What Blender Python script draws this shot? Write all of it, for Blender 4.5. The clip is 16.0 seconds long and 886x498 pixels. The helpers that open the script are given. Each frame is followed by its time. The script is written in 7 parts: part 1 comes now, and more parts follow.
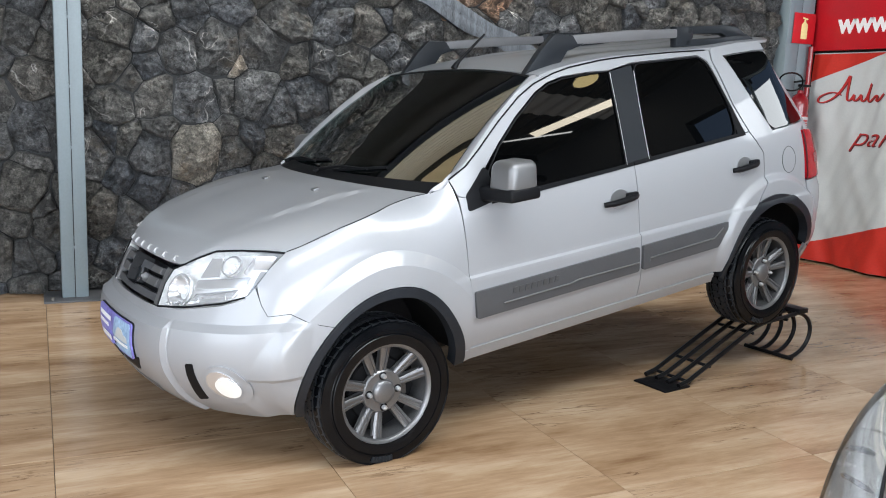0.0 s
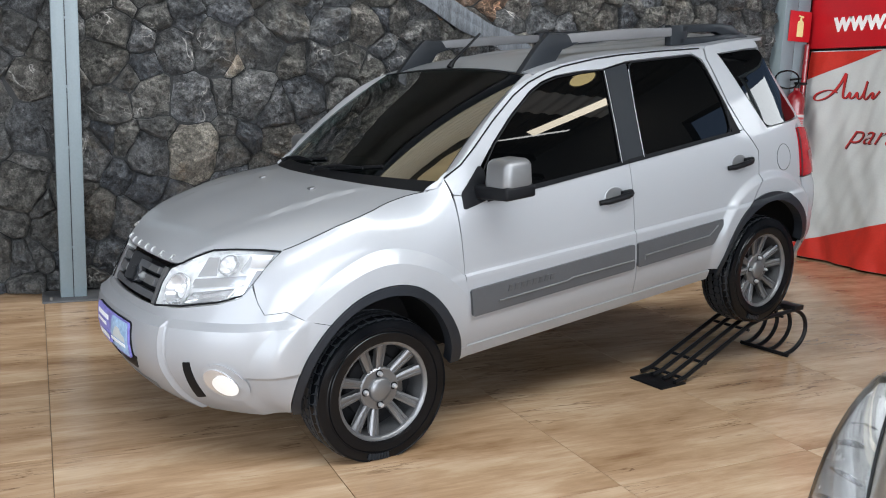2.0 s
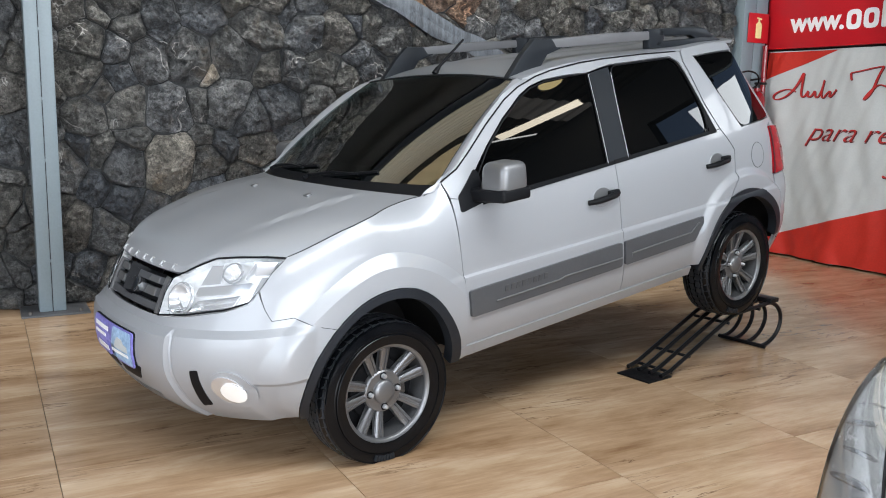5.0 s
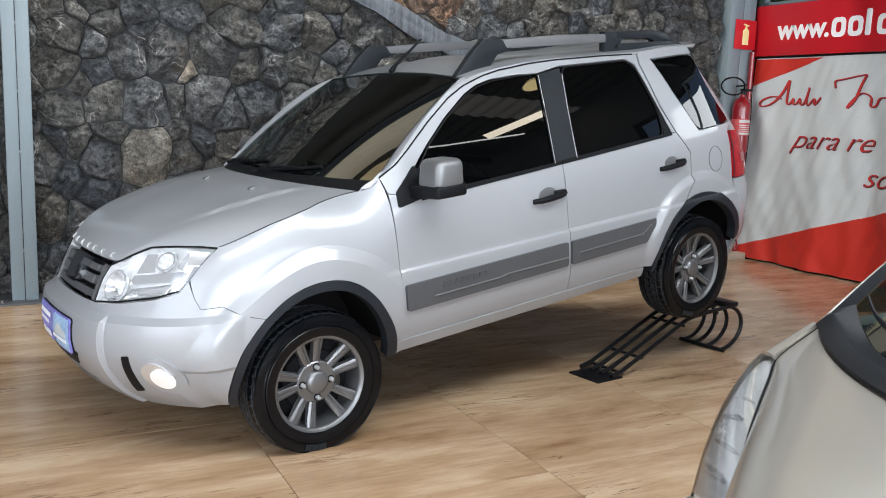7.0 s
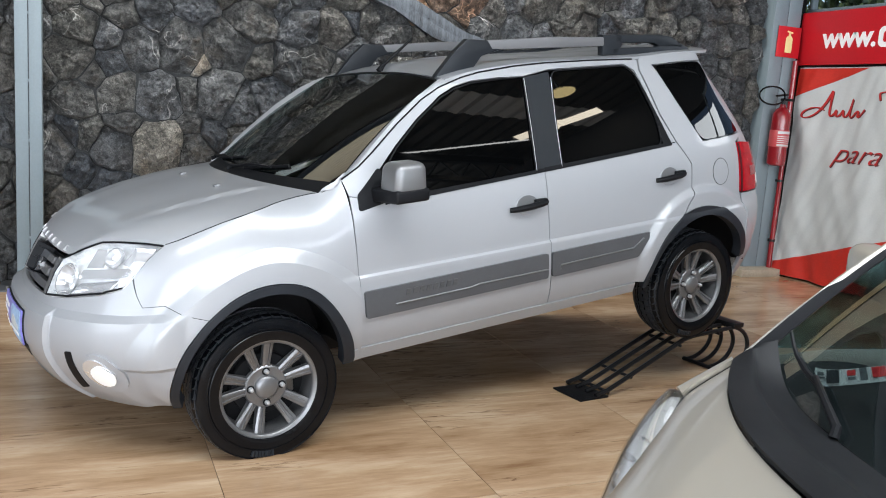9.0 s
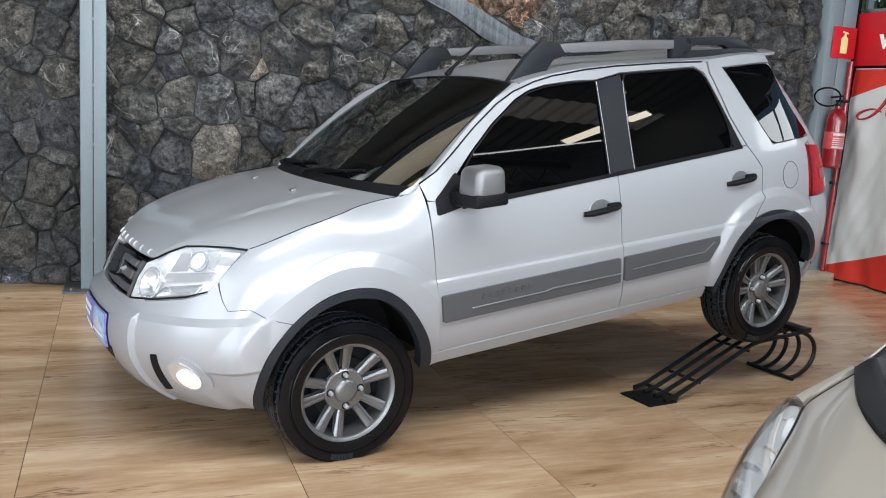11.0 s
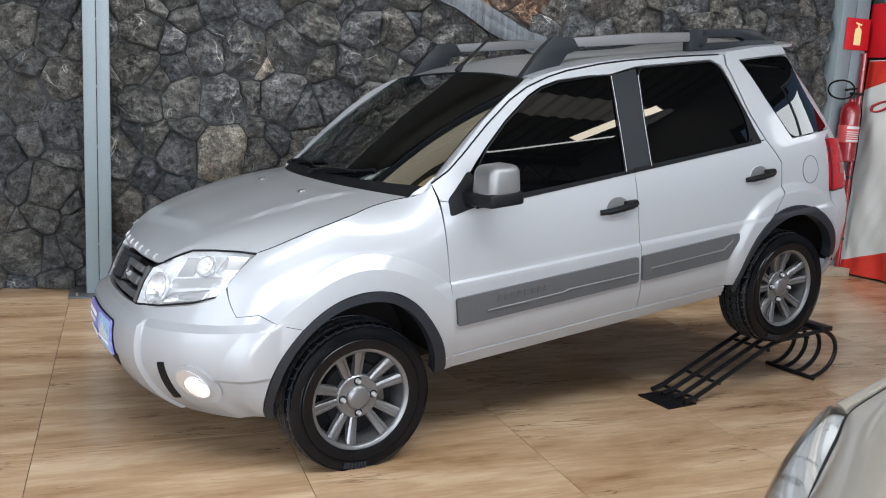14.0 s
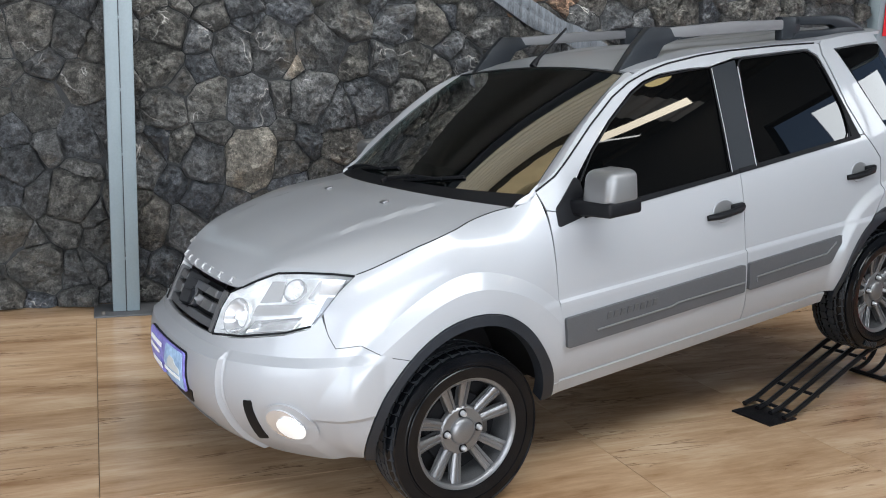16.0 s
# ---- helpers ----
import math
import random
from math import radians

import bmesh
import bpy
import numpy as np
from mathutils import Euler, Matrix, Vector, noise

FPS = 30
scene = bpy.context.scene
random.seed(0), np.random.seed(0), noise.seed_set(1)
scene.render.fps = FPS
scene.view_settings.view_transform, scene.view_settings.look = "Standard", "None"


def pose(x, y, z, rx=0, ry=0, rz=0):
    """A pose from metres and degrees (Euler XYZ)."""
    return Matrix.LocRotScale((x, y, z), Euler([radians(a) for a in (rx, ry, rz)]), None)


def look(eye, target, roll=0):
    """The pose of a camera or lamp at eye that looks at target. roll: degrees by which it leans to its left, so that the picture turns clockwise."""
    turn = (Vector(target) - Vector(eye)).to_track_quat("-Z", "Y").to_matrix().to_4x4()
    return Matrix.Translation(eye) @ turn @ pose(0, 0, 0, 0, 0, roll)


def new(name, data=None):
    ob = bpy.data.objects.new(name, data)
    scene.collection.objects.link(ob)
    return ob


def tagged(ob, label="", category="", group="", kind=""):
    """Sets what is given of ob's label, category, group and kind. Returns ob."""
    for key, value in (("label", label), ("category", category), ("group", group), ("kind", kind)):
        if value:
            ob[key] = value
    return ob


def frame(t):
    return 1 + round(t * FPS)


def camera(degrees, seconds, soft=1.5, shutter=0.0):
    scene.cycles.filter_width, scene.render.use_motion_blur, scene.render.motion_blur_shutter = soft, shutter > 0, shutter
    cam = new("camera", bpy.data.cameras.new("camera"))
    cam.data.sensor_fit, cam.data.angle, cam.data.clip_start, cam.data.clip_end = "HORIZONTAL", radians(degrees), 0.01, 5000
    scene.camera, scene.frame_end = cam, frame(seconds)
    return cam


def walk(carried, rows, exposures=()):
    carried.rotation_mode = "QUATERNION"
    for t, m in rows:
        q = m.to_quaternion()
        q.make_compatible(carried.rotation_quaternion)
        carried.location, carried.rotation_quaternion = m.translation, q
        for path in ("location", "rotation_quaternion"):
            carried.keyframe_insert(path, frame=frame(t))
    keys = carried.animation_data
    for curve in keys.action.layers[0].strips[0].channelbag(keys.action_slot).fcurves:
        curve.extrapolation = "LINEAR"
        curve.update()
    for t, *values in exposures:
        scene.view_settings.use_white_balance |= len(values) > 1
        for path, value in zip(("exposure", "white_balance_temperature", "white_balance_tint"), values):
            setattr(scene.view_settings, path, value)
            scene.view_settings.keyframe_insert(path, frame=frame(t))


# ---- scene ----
cam = camera(54.7, 16.0, 1.0)
PATH = [
    (0, (0.02, 0.062, 1.443), (0.869, 1.84, 1.101), 2.5),
    (0.5, (0.023, 0.057, 1.44), (0.872, 1.835, 1.1), 2.5),
    (1, (0.033, 0.06, 1.442), (0.88, 1.84, 1.1), 2.4),
    (1.5, (0.023, 0.053, 1.439), (0.87, 1.832, 1.095), 2.3),
    (2, (0.024, 0.038, 1.443), (0.875, 1.815, 1.099), 2.3),
    (2.5, (0.043, 0.047, 1.436), (0.89, 1.826, 1.094), 2.3),
    (3, (0.07, 0.042, 1.436), (0.922, 1.819, 1.093), 2.5),
    (3.5, (0.11, 0.037, 1.44), (0.958, 1.816, 1.101), 2.7),
    (5.8, (-0.267, 0.064, 1.438), (0.71, 1.779, 1.111), 0.7),
    (6, (-0.206, 0.025, 1.443), (0.753, 1.75, 1.117), 0.8),
    (6.5, (0.0, -0.044, 1.42), (0.954, 1.684, 1.1), 2.4),
    (7, (0.11, -0.15, 1.422), (1.02, 1.602, 1.1), 2.3),
    (7.5, (0.171, -0.246, 1.438), (1.05, 1.521, 1.115), 3.0),
    (8, (0.262, -0.273, 1.446), (1.109, 1.509, 1.123), 3.5),
    (8.5, (0.457, -0.243, 1.454), (1.29, 1.547, 1.132), 4.0),
    (9, (0.555, -0.201, 1.454), (1.331, 1.612, 1.124), 4.0),
    (9.5, (0.56, -0.19, 1.448), (1.294, 1.642, 1.122), 4.1),
    (10, (0.532, -0.181, 1.451), (1.242, 1.659, 1.124), 4.3),
    (10.2, (0.49, -0.169, 1.45), (1.19, 1.675, 1.119), 4.4),
    (12.5, (0.317, -0.065, 1.454), (1.074, 1.756, 1.124), 2.4),
    (13, (0.334, -0.055, 1.451), (1.081, 1.77, 1.117), 2.7),
    (13.5, (0.35, -0.044, 1.453), (1.076, 1.79, 1.118), 2.8),
    (14, (0.373, -0.016, 1.445), (1.075, 1.827, 1.109), 3.1),
    (14.5, (0.272, 0.059, 1.445), (0.972, 1.901, 1.104), 3.0),
    (15, (0.14, 0.148, 1.453), (0.864, 1.981, 1.112), 1.3),
    (15.5, (0.089, 0.292, 1.434), (0.818, 2.123, 1.091), 1.9),
    (16, (0.059, 0.479, 1.442), (0.807, 2.302, 1.097), 2.0),
]
walk(cam, [(t, look(eye, target, roll)) for t, eye, target, roll in PATH],
     exposures=((0.0, 0.11), (3.7, 0.11), (5.8, 0.02), (6.5, 0.06), (7.5, 0.11), (9.5, 0.14), (10.2, 0.14), (12.5, 0.11), (16.0, 0.15)))

# ---- daylight: an open front behind the camera, sheets in the roof, an added west fill ----
world = bpy.data.worlds.new("sky")
scene.world = world
world.use_nodes = True
wn = world.node_tree
sky = wn.nodes.new("ShaderNodeTexSky")
sky.sky_type, sky.sun_disc, sky.sun_elevation, sky.sun_rotation = "NISHITA", False, radians(52), radians(200)
wn.nodes["Background"].inputs[1].default_value = 0.12
wn.links.new(sky.outputs[0], wn.nodes["Background"].inputs[0])
sun_data = bpy.data.lights.new("sun", "SUN")
sun_data.energy, sun_data.angle, sun_data.color = 3.0, radians(0.6), (1.0, 0.95, 0.88)
sun = new("sun", sun_data)
sun.matrix_world = look((-4, -12, 16), (0, 0, 0))
# daylight of the open front and the roof sheets; the west lamp is an added fill
for nm, eye, aim, size, power, tone in (
        ("front_opening_light", (1.5, -5.5, 2.1), (1.5, 4, 1.6), (11.6, 3.8), 1155, (0.835, 0.90, 0.985)),
        # no known source: brightens the car's nose and bonnet from the west
        ("west_fill_light", (-4.25, 0.4, 2.0), (4, 0.8, 1.6), (4.6, 3.6), 230, (0.83, 0.905, 1.0)),
        ("roof_light_a", (2.5, 5.8, 4.25), (2.5, 5.8, 0), (5.2, 0.5), 180, (0.94, 0.95, 0.93)),
        ("roof_light_b", (1.4, 0.7, 4.25), (1.4, 0.7, 0), (6.0, 1.6), 345, (0.90, 0.96, 1.0)),
        ("roof_light_c", (6.76, 0.28, 4.25), (6.76, 0.28, 0), (1.15, 0.24), 12, (1.0, 0.90, 0.72)),
        ("east_window_light", (7.44, 2.22, 3.02), (0.0, 3.4, 0.6), (0.95, 0.5), 11, (0.92, 0.97, 1.0)),
        # added strip for the line reflected in the side windows; no skylight above it
        ("roof_light_d", (5.70, -0.67, 4.25), (5.70, -0.67, 0), (3.0, 0.05), 4.5, (0.95, 0.97, 0.95))):
    d = bpy.data.lights.new(nm, "AREA")
    d.shape, d.size, d.size_y, d.energy, d.color = "RECTANGLE", size[0], size[1], power, tone
    lamp = new(nm, d)
    turn = {"roof_light_c": 65, "roof_light_d": 22.7}.get(nm, 0)
    lamp.matrix_world = look(eye, aim) @ Matrix.Rotation(math.radians(turn), 4, "Z")

# ---- materials ----


def node_mat(name):
    m = bpy.data.materials.new(name)
    m.use_nodes = True
    return m, m.node_tree, m.node_tree.nodes["Principled BSDF"]


def mat(name, color, rough=0.5, metal=0.0, vary=0.12, scale=6.0, fine=90.0, bump=0.08, coat=0.0, spec=0.5, tint=None, rvary=0.08, island=False):
    """A surface with stains at one scale and grain at another."""
    m, nt, b = node_mat(name)
    L = nt.links.new
    tc = nt.nodes.new("ShaderNodeTexCoord")
    n1, n2 = nt.nodes.new("ShaderNodeTexNoise"), nt.nodes.new("ShaderNodeTexNoise")
    n1.inputs["Scale"].default_value, n1.inputs["Detail"].default_value = scale, 4
    n2.inputs["Scale"].default_value, n2.inputs["Detail"].default_value = fine, 3
    for n in (n1, n2):
        L(tc.outputs["Object"], n.inputs["Vector"])
    mix = nt.nodes.new("ShaderNodeMath")
    mix.operation = "ADD"
    L(n1.outputs["Fac"], mix.inputs[0])
    L(n2.outputs["Fac"], mix.inputs[1])
    ramp = nt.nodes.new("ShaderNodeMapRange")
    ramp.inputs["From Min"].default_value, ramp.inputs["From Max"].default_value = 0.65, 1.35
    L(mix.outputs[0], ramp.inputs["Value"])
    col = nt.nodes.new("ShaderNodeMix")
    col.data_type = "RGBA"
    lo = tuple(c * (1 - vary) for c in color)
    hi = tint or tuple(min(1, c * (1 + vary)) for c in color)
    col.inputs["A"].default_value, col.inputs["B"].default_value = (*lo, 1), (*hi, 1)
    L(ramp.outputs[0], col.inputs["Factor"])
    L(col.outputs["Result"], b.inputs["Base Color"])
    rr = nt.nodes.new("ShaderNodeMapRange")
    rr.inputs["To Min"].default_value, rr.inputs["To Max"].default_value = max(0.01, rough - rvary), rough + rvary
    L(n1.outputs["Fac"], rr.inputs["Value"])
    L(rr.outputs[0], b.inputs["Roughness"])
    b.inputs["Metallic"].default_value = metal
    b.inputs["Coat Weight"].default_value = coat
    b.inputs["Coat Roughness"].default_value = 0.04
    b.inputs["Specular IOR Level"].default_value = spec
    if bump:
        bp = nt.nodes.new("ShaderNodeBump")
        bp.inputs["Strength"].default_value, bp.inputs["Distance"].default_value = bump, 0.004
        L(n2.outputs["Fac"], bp.inputs["Height"])
        L(bp.outputs[0], b.inputs["Normal"])
    return m


def sheet_glass(name, color, ior=1.35, gloss=0.4):
    """Thin tinted glazing: straight through, with a share of mirror that grows at a slant."""
    m, nt, b = node_mat(name)
    L, N = nt.links.new, nt.nodes.new
    see, shine, mix, fr, k = N("ShaderNodeBsdfTransparent"), N("ShaderNodeBsdfGlossy"), N("ShaderNodeMixShader"), N("ShaderNodeFresnel"), N("ShaderNodeMath")
    see.inputs[0].default_value = (*color, 1)
    shine.inputs["Roughness"].default_value = 0.01
    fr.inputs["IOR"].default_value = ior
    k.operation = "MULTIPLY"
    k.inputs[1].default_value = gloss
    L(fr.outputs[0], k.inputs[0])
    L(k.outputs[0], mix.inputs[0])
    L(see.outputs[0], mix.inputs[1])
    L(shine.outputs[0], mix.inputs[2])
    L(mix.outputs[0], nt.nodes["Material Output"].inputs[0])
    return m


def plain(name, color, rough=0.3, metal=0.0, spec=0.5):
    m, nt, b = node_mat(name)
    n = nt.nodes.new("ShaderNodeTexNoise")
    n.inputs["Scale"].default_value = 14
    r = nt.nodes.new("ShaderNodeMapRange")
    r.inputs["To Min"].default_value, r.inputs["To Max"].default_value = max(0.01, rough * 0.7), rough * 1.3
    nt.links.new(n.outputs["Fac"], r.inputs["Value"])
    nt.links.new(r.outputs[0], b.inputs["Roughness"])
    b.inputs["Base Color"].default_value = (*color, 1)
    b.inputs["Metallic"].default_value = metal
    b.inputs["Specular IOR Level"].default_value = spec
    return m


PAINT = mat("silver_paint", (0.299, 0.305, 0.320), 0.46, 0.22, 0.03, 1.5, 900, 0.0, 0.60, rvary=0.03)
BEIGE = mat("champagne_paint", (0.308, 0.284, 0.250), 0.34, 0.45, 0.03, 1.5, 900, 0.0, 0.75, rvary=0.03)
BLACK = mat("black_plastic", (0.006, 0.0063, 0.0075), 0.50, 0, 0.25, 8, 300, 0.06, spec=0.13)
ARCHP = mat("grey_black_arch_plastic", (0.014, 0.016, 0.020), 0.42, 0, 0.2, 8, 300, 0.05, spec=0.25)
COWL = mat("grey_black_cowl_plastic", (0.0075, 0.008, 0.0095), 0.50, 0, 0.2, 8, 300, 0.06, spec=0.16)
GREYP = mat("grey_plastic", (0.072, 0.074, 0.080), 0.5, 0.2, 0.12, 8, 300, 0.05)
DARKP = mat("dark_grey_paint", (0.015, 0.0172, 0.0205), 0.34, 0.0, 0.1, 6, 300, 0.03, spec=0.2)
RUBBER = mat("tyre_rubber", (0.0030, 0.0036, 0.0048), 0.21, 0, 0.3, 12, 200, 0.05, rvary=0.16, spec=0.26)
# lighter than the tyre: sky sheen on the block tops, put into the colour
TREAD = mat("sheen_tread_rubber", (0.024, 0.026, 0.030), 0.34, 0, 0.3, 12, 200, 0.12, rvary=0.12, spec=0.3)
ALLOY = mat("alloy_wheel", (0.175, 0.175, 0.180), 0.33, 0.65, 0.1, 10, 300, 0.03)
# alloy toned down for the shade inside the rim; also colours the raised marks
BARREL = mat("darkened_alloy_grey", (0.075, 0.075, 0.078), 0.5, 0.4, 0.3, 14, 200, 0.05)
STEEL = mat("brake_steel", (0.16, 0.15, 0.14), 0.5, 0.7, 0.3, 20, 200, 0.1)
REFLECT = mat("lamp_reflector", (0.80, 0.80, 0.80), 0.20, 0.25, 0.14, 26, 44, 0.7, rvary=0.1)
LAMPCUP = plain("lamp_cup", (0.72, 0.72, 0.73), 0.14, 0.72)
NUT = plain("wheel_nut_steel", (0.45, 0.45, 0.46), 0.35, 0.5)
RAILBAR = mat("matt_silver_bar", (0.125, 0.125, 0.13), 0.5, 0.3, 0.08, 6, 400, 0.02)
CHROME = plain("chrome", (0.85, 0.86, 0.88), 0.08, 1.0)
SATIN = mat("satin_silver", (0.175, 0.176, 0.18), 0.4, 0.6, 0.06, 6, 400, 0.02)
TINT = plain("tinted_glass", (0.0009, 0.0010, 0.0011), 0.015, 0, 0.48)
PALEGLASS = sheet_glass("clear_car_glass", (0.56, 0.66, 0.67), 1.4, 0.22)
CLEAR = sheet_glass("clear_lens", (0.97, 0.98, 0.99), 1.4, 0.6)
PALELAMP = mat("pale_lamp_housing", (0.62, 0.61, 0.60), 0.25, 0.3, 0.12, 18, 60, 0.4)
SHIELD = sheet_glass("windscreen_glass", (0.20, 0.31, 0.30), 1.35, 0.40)
REDLENS = mat("red_lens", (0.27, 0.003, 0.008), 0.24, 0, 0.35, 30, 200, 0.02, 0.0, spec=0.14)
REDDARK = plain("dark_red_lens_edge", (0.05, 0.002, 0.004), 0.3, 0, 0.2)
BULB = plain("fog_lens", (0.86, 0.85, 0.82), 0.12, 0.2)
INSIDE = mat("cabin_trim", (0.008, 0.008, 0.009), 0.7, 0, 0.2, 10, 200, 0.1, spec=0.2)
IRON = mat("black_painted_steel", (0.007, 0.007, 0.008), 0.40, 0, 0.35, 14, 200, 0.15, spec=0.22)
COLUMN = mat("pale_grey_steel_paint", (0.185, 0.228, 0.252), 0.45, 0, 0.07, 2.5, 80, 0.04)
VINYL = mat("white_vinyl", (0.50, 0.515, 0.515), 0.45, 0, 0.05, 3, 60, 0.03)
STICKER = mat("printed_label_paper", (0.46, 0.42, 0.40), 0.6, 0, 0.12, 30, 200, 0.02)
VINYLR = mat("red_vinyl", (0.50, 0.028, 0.018), 0.42, 0, 0.12, 3, 60, 0.03)
REDPRINT = mat("red_print", (0.45, 0.02, 0.02), 0.5, 0, 0.1, 8, 60, 0.0)
SHADEPRINT = mat("dark_print", (0.10, 0.02, 0.02), 0.5, 0, 0.1, 8, 60, 0.0)
BOARD = mat("red_sign_board", (0.52, 0.012, 0.02), 0.35, 0, 0.08, 3, 60, 0.02)
WHITE = mat("white_letter", (0.82, 0.82, 0.82), 0.4, 0, 0.04, 6, 60, 0.0)
CREAM = mat("cream_print", (0.80, 0.68, 0.32), 0.45, 0, 0.05, 8, 60, 0.0)
REDPAINT = mat("red_cylinder_paint", (0.21, 0.007, 0.012), 0.25, 0, 0.12, 8, 100, 0.03, 0.4)
PINK = mat("faded_red_label", (0.42, 0.06, 0.065), 0.4, 0, 0.15, 20, 100, 0.02)
LEAF = mat("tree_leaf", (0.045, 0.075, 0.028), 0.5, 0, 0.4, 3, 40, 0.0)
PLASTER = mat("pale_plaster", (0.22, 0.21, 0.20), 0.8, 0, 0.1, 2, 40, 0.1)
CONCRETE = mat("streaked_concrete", (0.082, 0.092, 0.107), 0.75, 0, 0.8, 5, 60, 0.25)
SHEET = mat("roof_sheet", (0.045, 0.043, 0.038), 0.5, 0.1, 0.12, 1.2, 40, 0.04)
FASCIA = mat("beige_corrugated_fascia", (0.36, 0.315, 0.225), 0.5, 0.0, 0.1, 1.2, 40, 0.04)
STRIP = mat("wood_box", (0.34, 0.29, 0.22), 0.6, 0, 0.2, 8, 60, 0.1)
ASPHALT = mat("outside_paving", (0.25, 0.24, 0.23), 0.85, 0, 0.2, 2, 60, 0.2)
GROUT = mat("brown_tile_grout", (0.12, 0.078, 0.05), 0.8, 0, 0.2, 6, 80, 0.1)
for n in [x for x in CONCRETE.node_tree.nodes if x.type == "TEX_NOISE"]:
    drip = CONCRETE.node_tree.nodes.new("ShaderNodeMapping")
    drip.inputs["Scale"].default_value = (6.0, 6.0, 0.3)
    CONCRETE.node_tree.links.new(n.inputs["Vector"].links[0].from_socket, drip.inputs["Vector"])
    CONCRETE.node_tree.links.new(drip.outputs[0], n.inputs["Vector"])
MORTAR = mat("dark_mortar", (0.028, 0.029, 0.030), 0.9, 0, 0.4, 6, 80, 0.4)


# near-black stands in for unlit space above the stones, reflected in the windscreen
WALLDARK = mat("unlit_wall_black", (0.008, 0.008, 0.008), 0.9, 0, 0.4, 6, 80, 0.3, spec=0.2)


def stone_mat(name="basalt_stone", pale=1.0, hue=(1, 1, 1)):
    m, nt, b = node_mat(name)
    L, N = nt.links.new, nt.nodes.new
    tc, inf = N("ShaderNodeTexCoord"), N("ShaderNodeObjectInfo")
    big, mid, fine = N("ShaderNodeTexNoise"), N("ShaderNodeTexNoise"), N("ShaderNodeTexNoise")
    for n, s, d in ((big, 3.2, 4), (mid, 13, 9), (fine, 48, 9)):
        n.inputs["Scale"].default_value, n.inputs["Detail"].default_value = s, d
        n.inputs["Roughness"].default_value = 0.72
        L(tc.outputs["Object"], n.inputs["Vector"])
    base = N("ShaderNodeValToRGB")
    e = base.color_ramp.elements
    e[0].position, e[0].color = 0.0, (0.030, 0.032, 0.034, 1)
    e[1].position, e[1].color = 1.0, (0.046, 0.043, 0.038, 1)
    for p, c in ((0.2, (0.049, 0.0465, 0.040, 1)), (0.35, (0.030, 0.033, 0.037, 1)), (0.5, (0.046, 0.0445, 0.040, 1)), (0.65, (0.041, 0.044, 0.048, 1)), (0.82, (0.052, 0.0505, 0.045, 1))):
        x = base.color_ramp.elements.new(p)
        x.color = c
    L(inf.outputs["Random"], base.inputs["Fac"])
    mot = N("ShaderNodeMix")
    mot.data_type, mot.blend_type = "RGBA", "MULTIPLY"
    mot.inputs["Factor"].default_value = 1.0
    g = N("ShaderNodeValToRGB")
    g.color_ramp.elements[0].position, g.color_ramp.elements[0].color = 0.38, (0.20, 0.20, 0.205, 1)
    g.color_ramp.elements[1].position, g.color_ramp.elements[1].color = 0.64, (3.1, 3.06, 2.95, 1)
    add = N("ShaderNodeMath")
    add.operation = "MULTIPLY_ADD"
    L(fine.outputs["Fac"], add.inputs[0])
    add.inputs[1].default_value = 0.55
    half = N("ShaderNodeMath")
    half.operation = "MULTIPLY"
    half.inputs[1].default_value = 0.45
    L(mid.outputs["Fac"], half.inputs[0])
    L(half.outputs[0], add.inputs[2])
    L(add.outputs[0], g.inputs["Fac"])
    L(base.outputs["Color"], mot.inputs["A"])
    L(g.outputs["Color"], mot.inputs["B"])
    # ochre stains and pale veins
    och = N("ShaderNodeMix")
    och.data_type = "RGBA"
    och.inputs["B"].default_value = (0.105, 0.082, 0.056, 1)
    mr = N("ShaderNodeMapRange")
    mr.inputs["From Min"].default_value, mr.inputs["From Max"].default_value = 0.56, 0.72
    mr.inputs["To Max"].default_value = 0.5
    L(big.outputs["Fac"], mr.inputs["Value"])
    L(mr.outputs[0], och.inputs["Factor"])
    L(mot.outputs["Result"], och.inputs["A"])
    vein = N("ShaderNodeTexNoise")
    vein.inputs["Scale"].default_value, vein.inputs["Detail"].default_value, vein.inputs["Distortion"].default_value = 4.3, 2, 0.8
    L(tc.outputs["Object"], vein.inputs["Vector"])
    sub = N("ShaderNodeMath")
    sub.operation = "SUBTRACT"
    sub.inputs[1].default_value = 0.5
    ab = N("ShaderNodeMath")
    ab.operation = "ABSOLUTE"
    L(vein.outputs["Fac"], sub.inputs[0])
    L(sub.outputs[0], ab.inputs[0])
    vr = N("ShaderNodeMapRange")
    vr.inputs["From Min"].default_value, vr.inputs["From Max"].default_value = 0.0, 0.013
    vr.inputs["To Min"].default_value, vr.inputs["To Max"].default_value = 1, 0
    L(ab.outputs[0], vr.inputs["Value"])
    pick = N("ShaderNodeMapRange")
    pick.inputs["From Min"].default_value, pick.inputs["From Max"].default_value = 0.58, 0.64
    n4 = N("ShaderNodeTexNoise")
    n4.inputs["Scale"].default_value = 2.1
    L(tc.outputs["Object"], n4.inputs["Vector"])
    L(n4.outputs["Fac"], pick.inputs["Value"])
    vm = N("ShaderNodeMath")
    vm.operation = "MULTIPLY"
    L(vr.outputs[0], vm.inputs[0])
    L(pick.outputs[0], vm.inputs[1])
    vcol = N("ShaderNodeMix")
    vcol.data_type = "RGBA"
    vcol.inputs["B"].default_value = (0.30, 0.29, 0.26, 1)
    L(vm.outputs[0], vcol.inputs["Factor"])
    L(och.outputs["Result"], vcol.inputs["A"])
    gain = N("ShaderNodeMix")
    gain.data_type, gain.blend_type = "RGBA", "MULTIPLY"
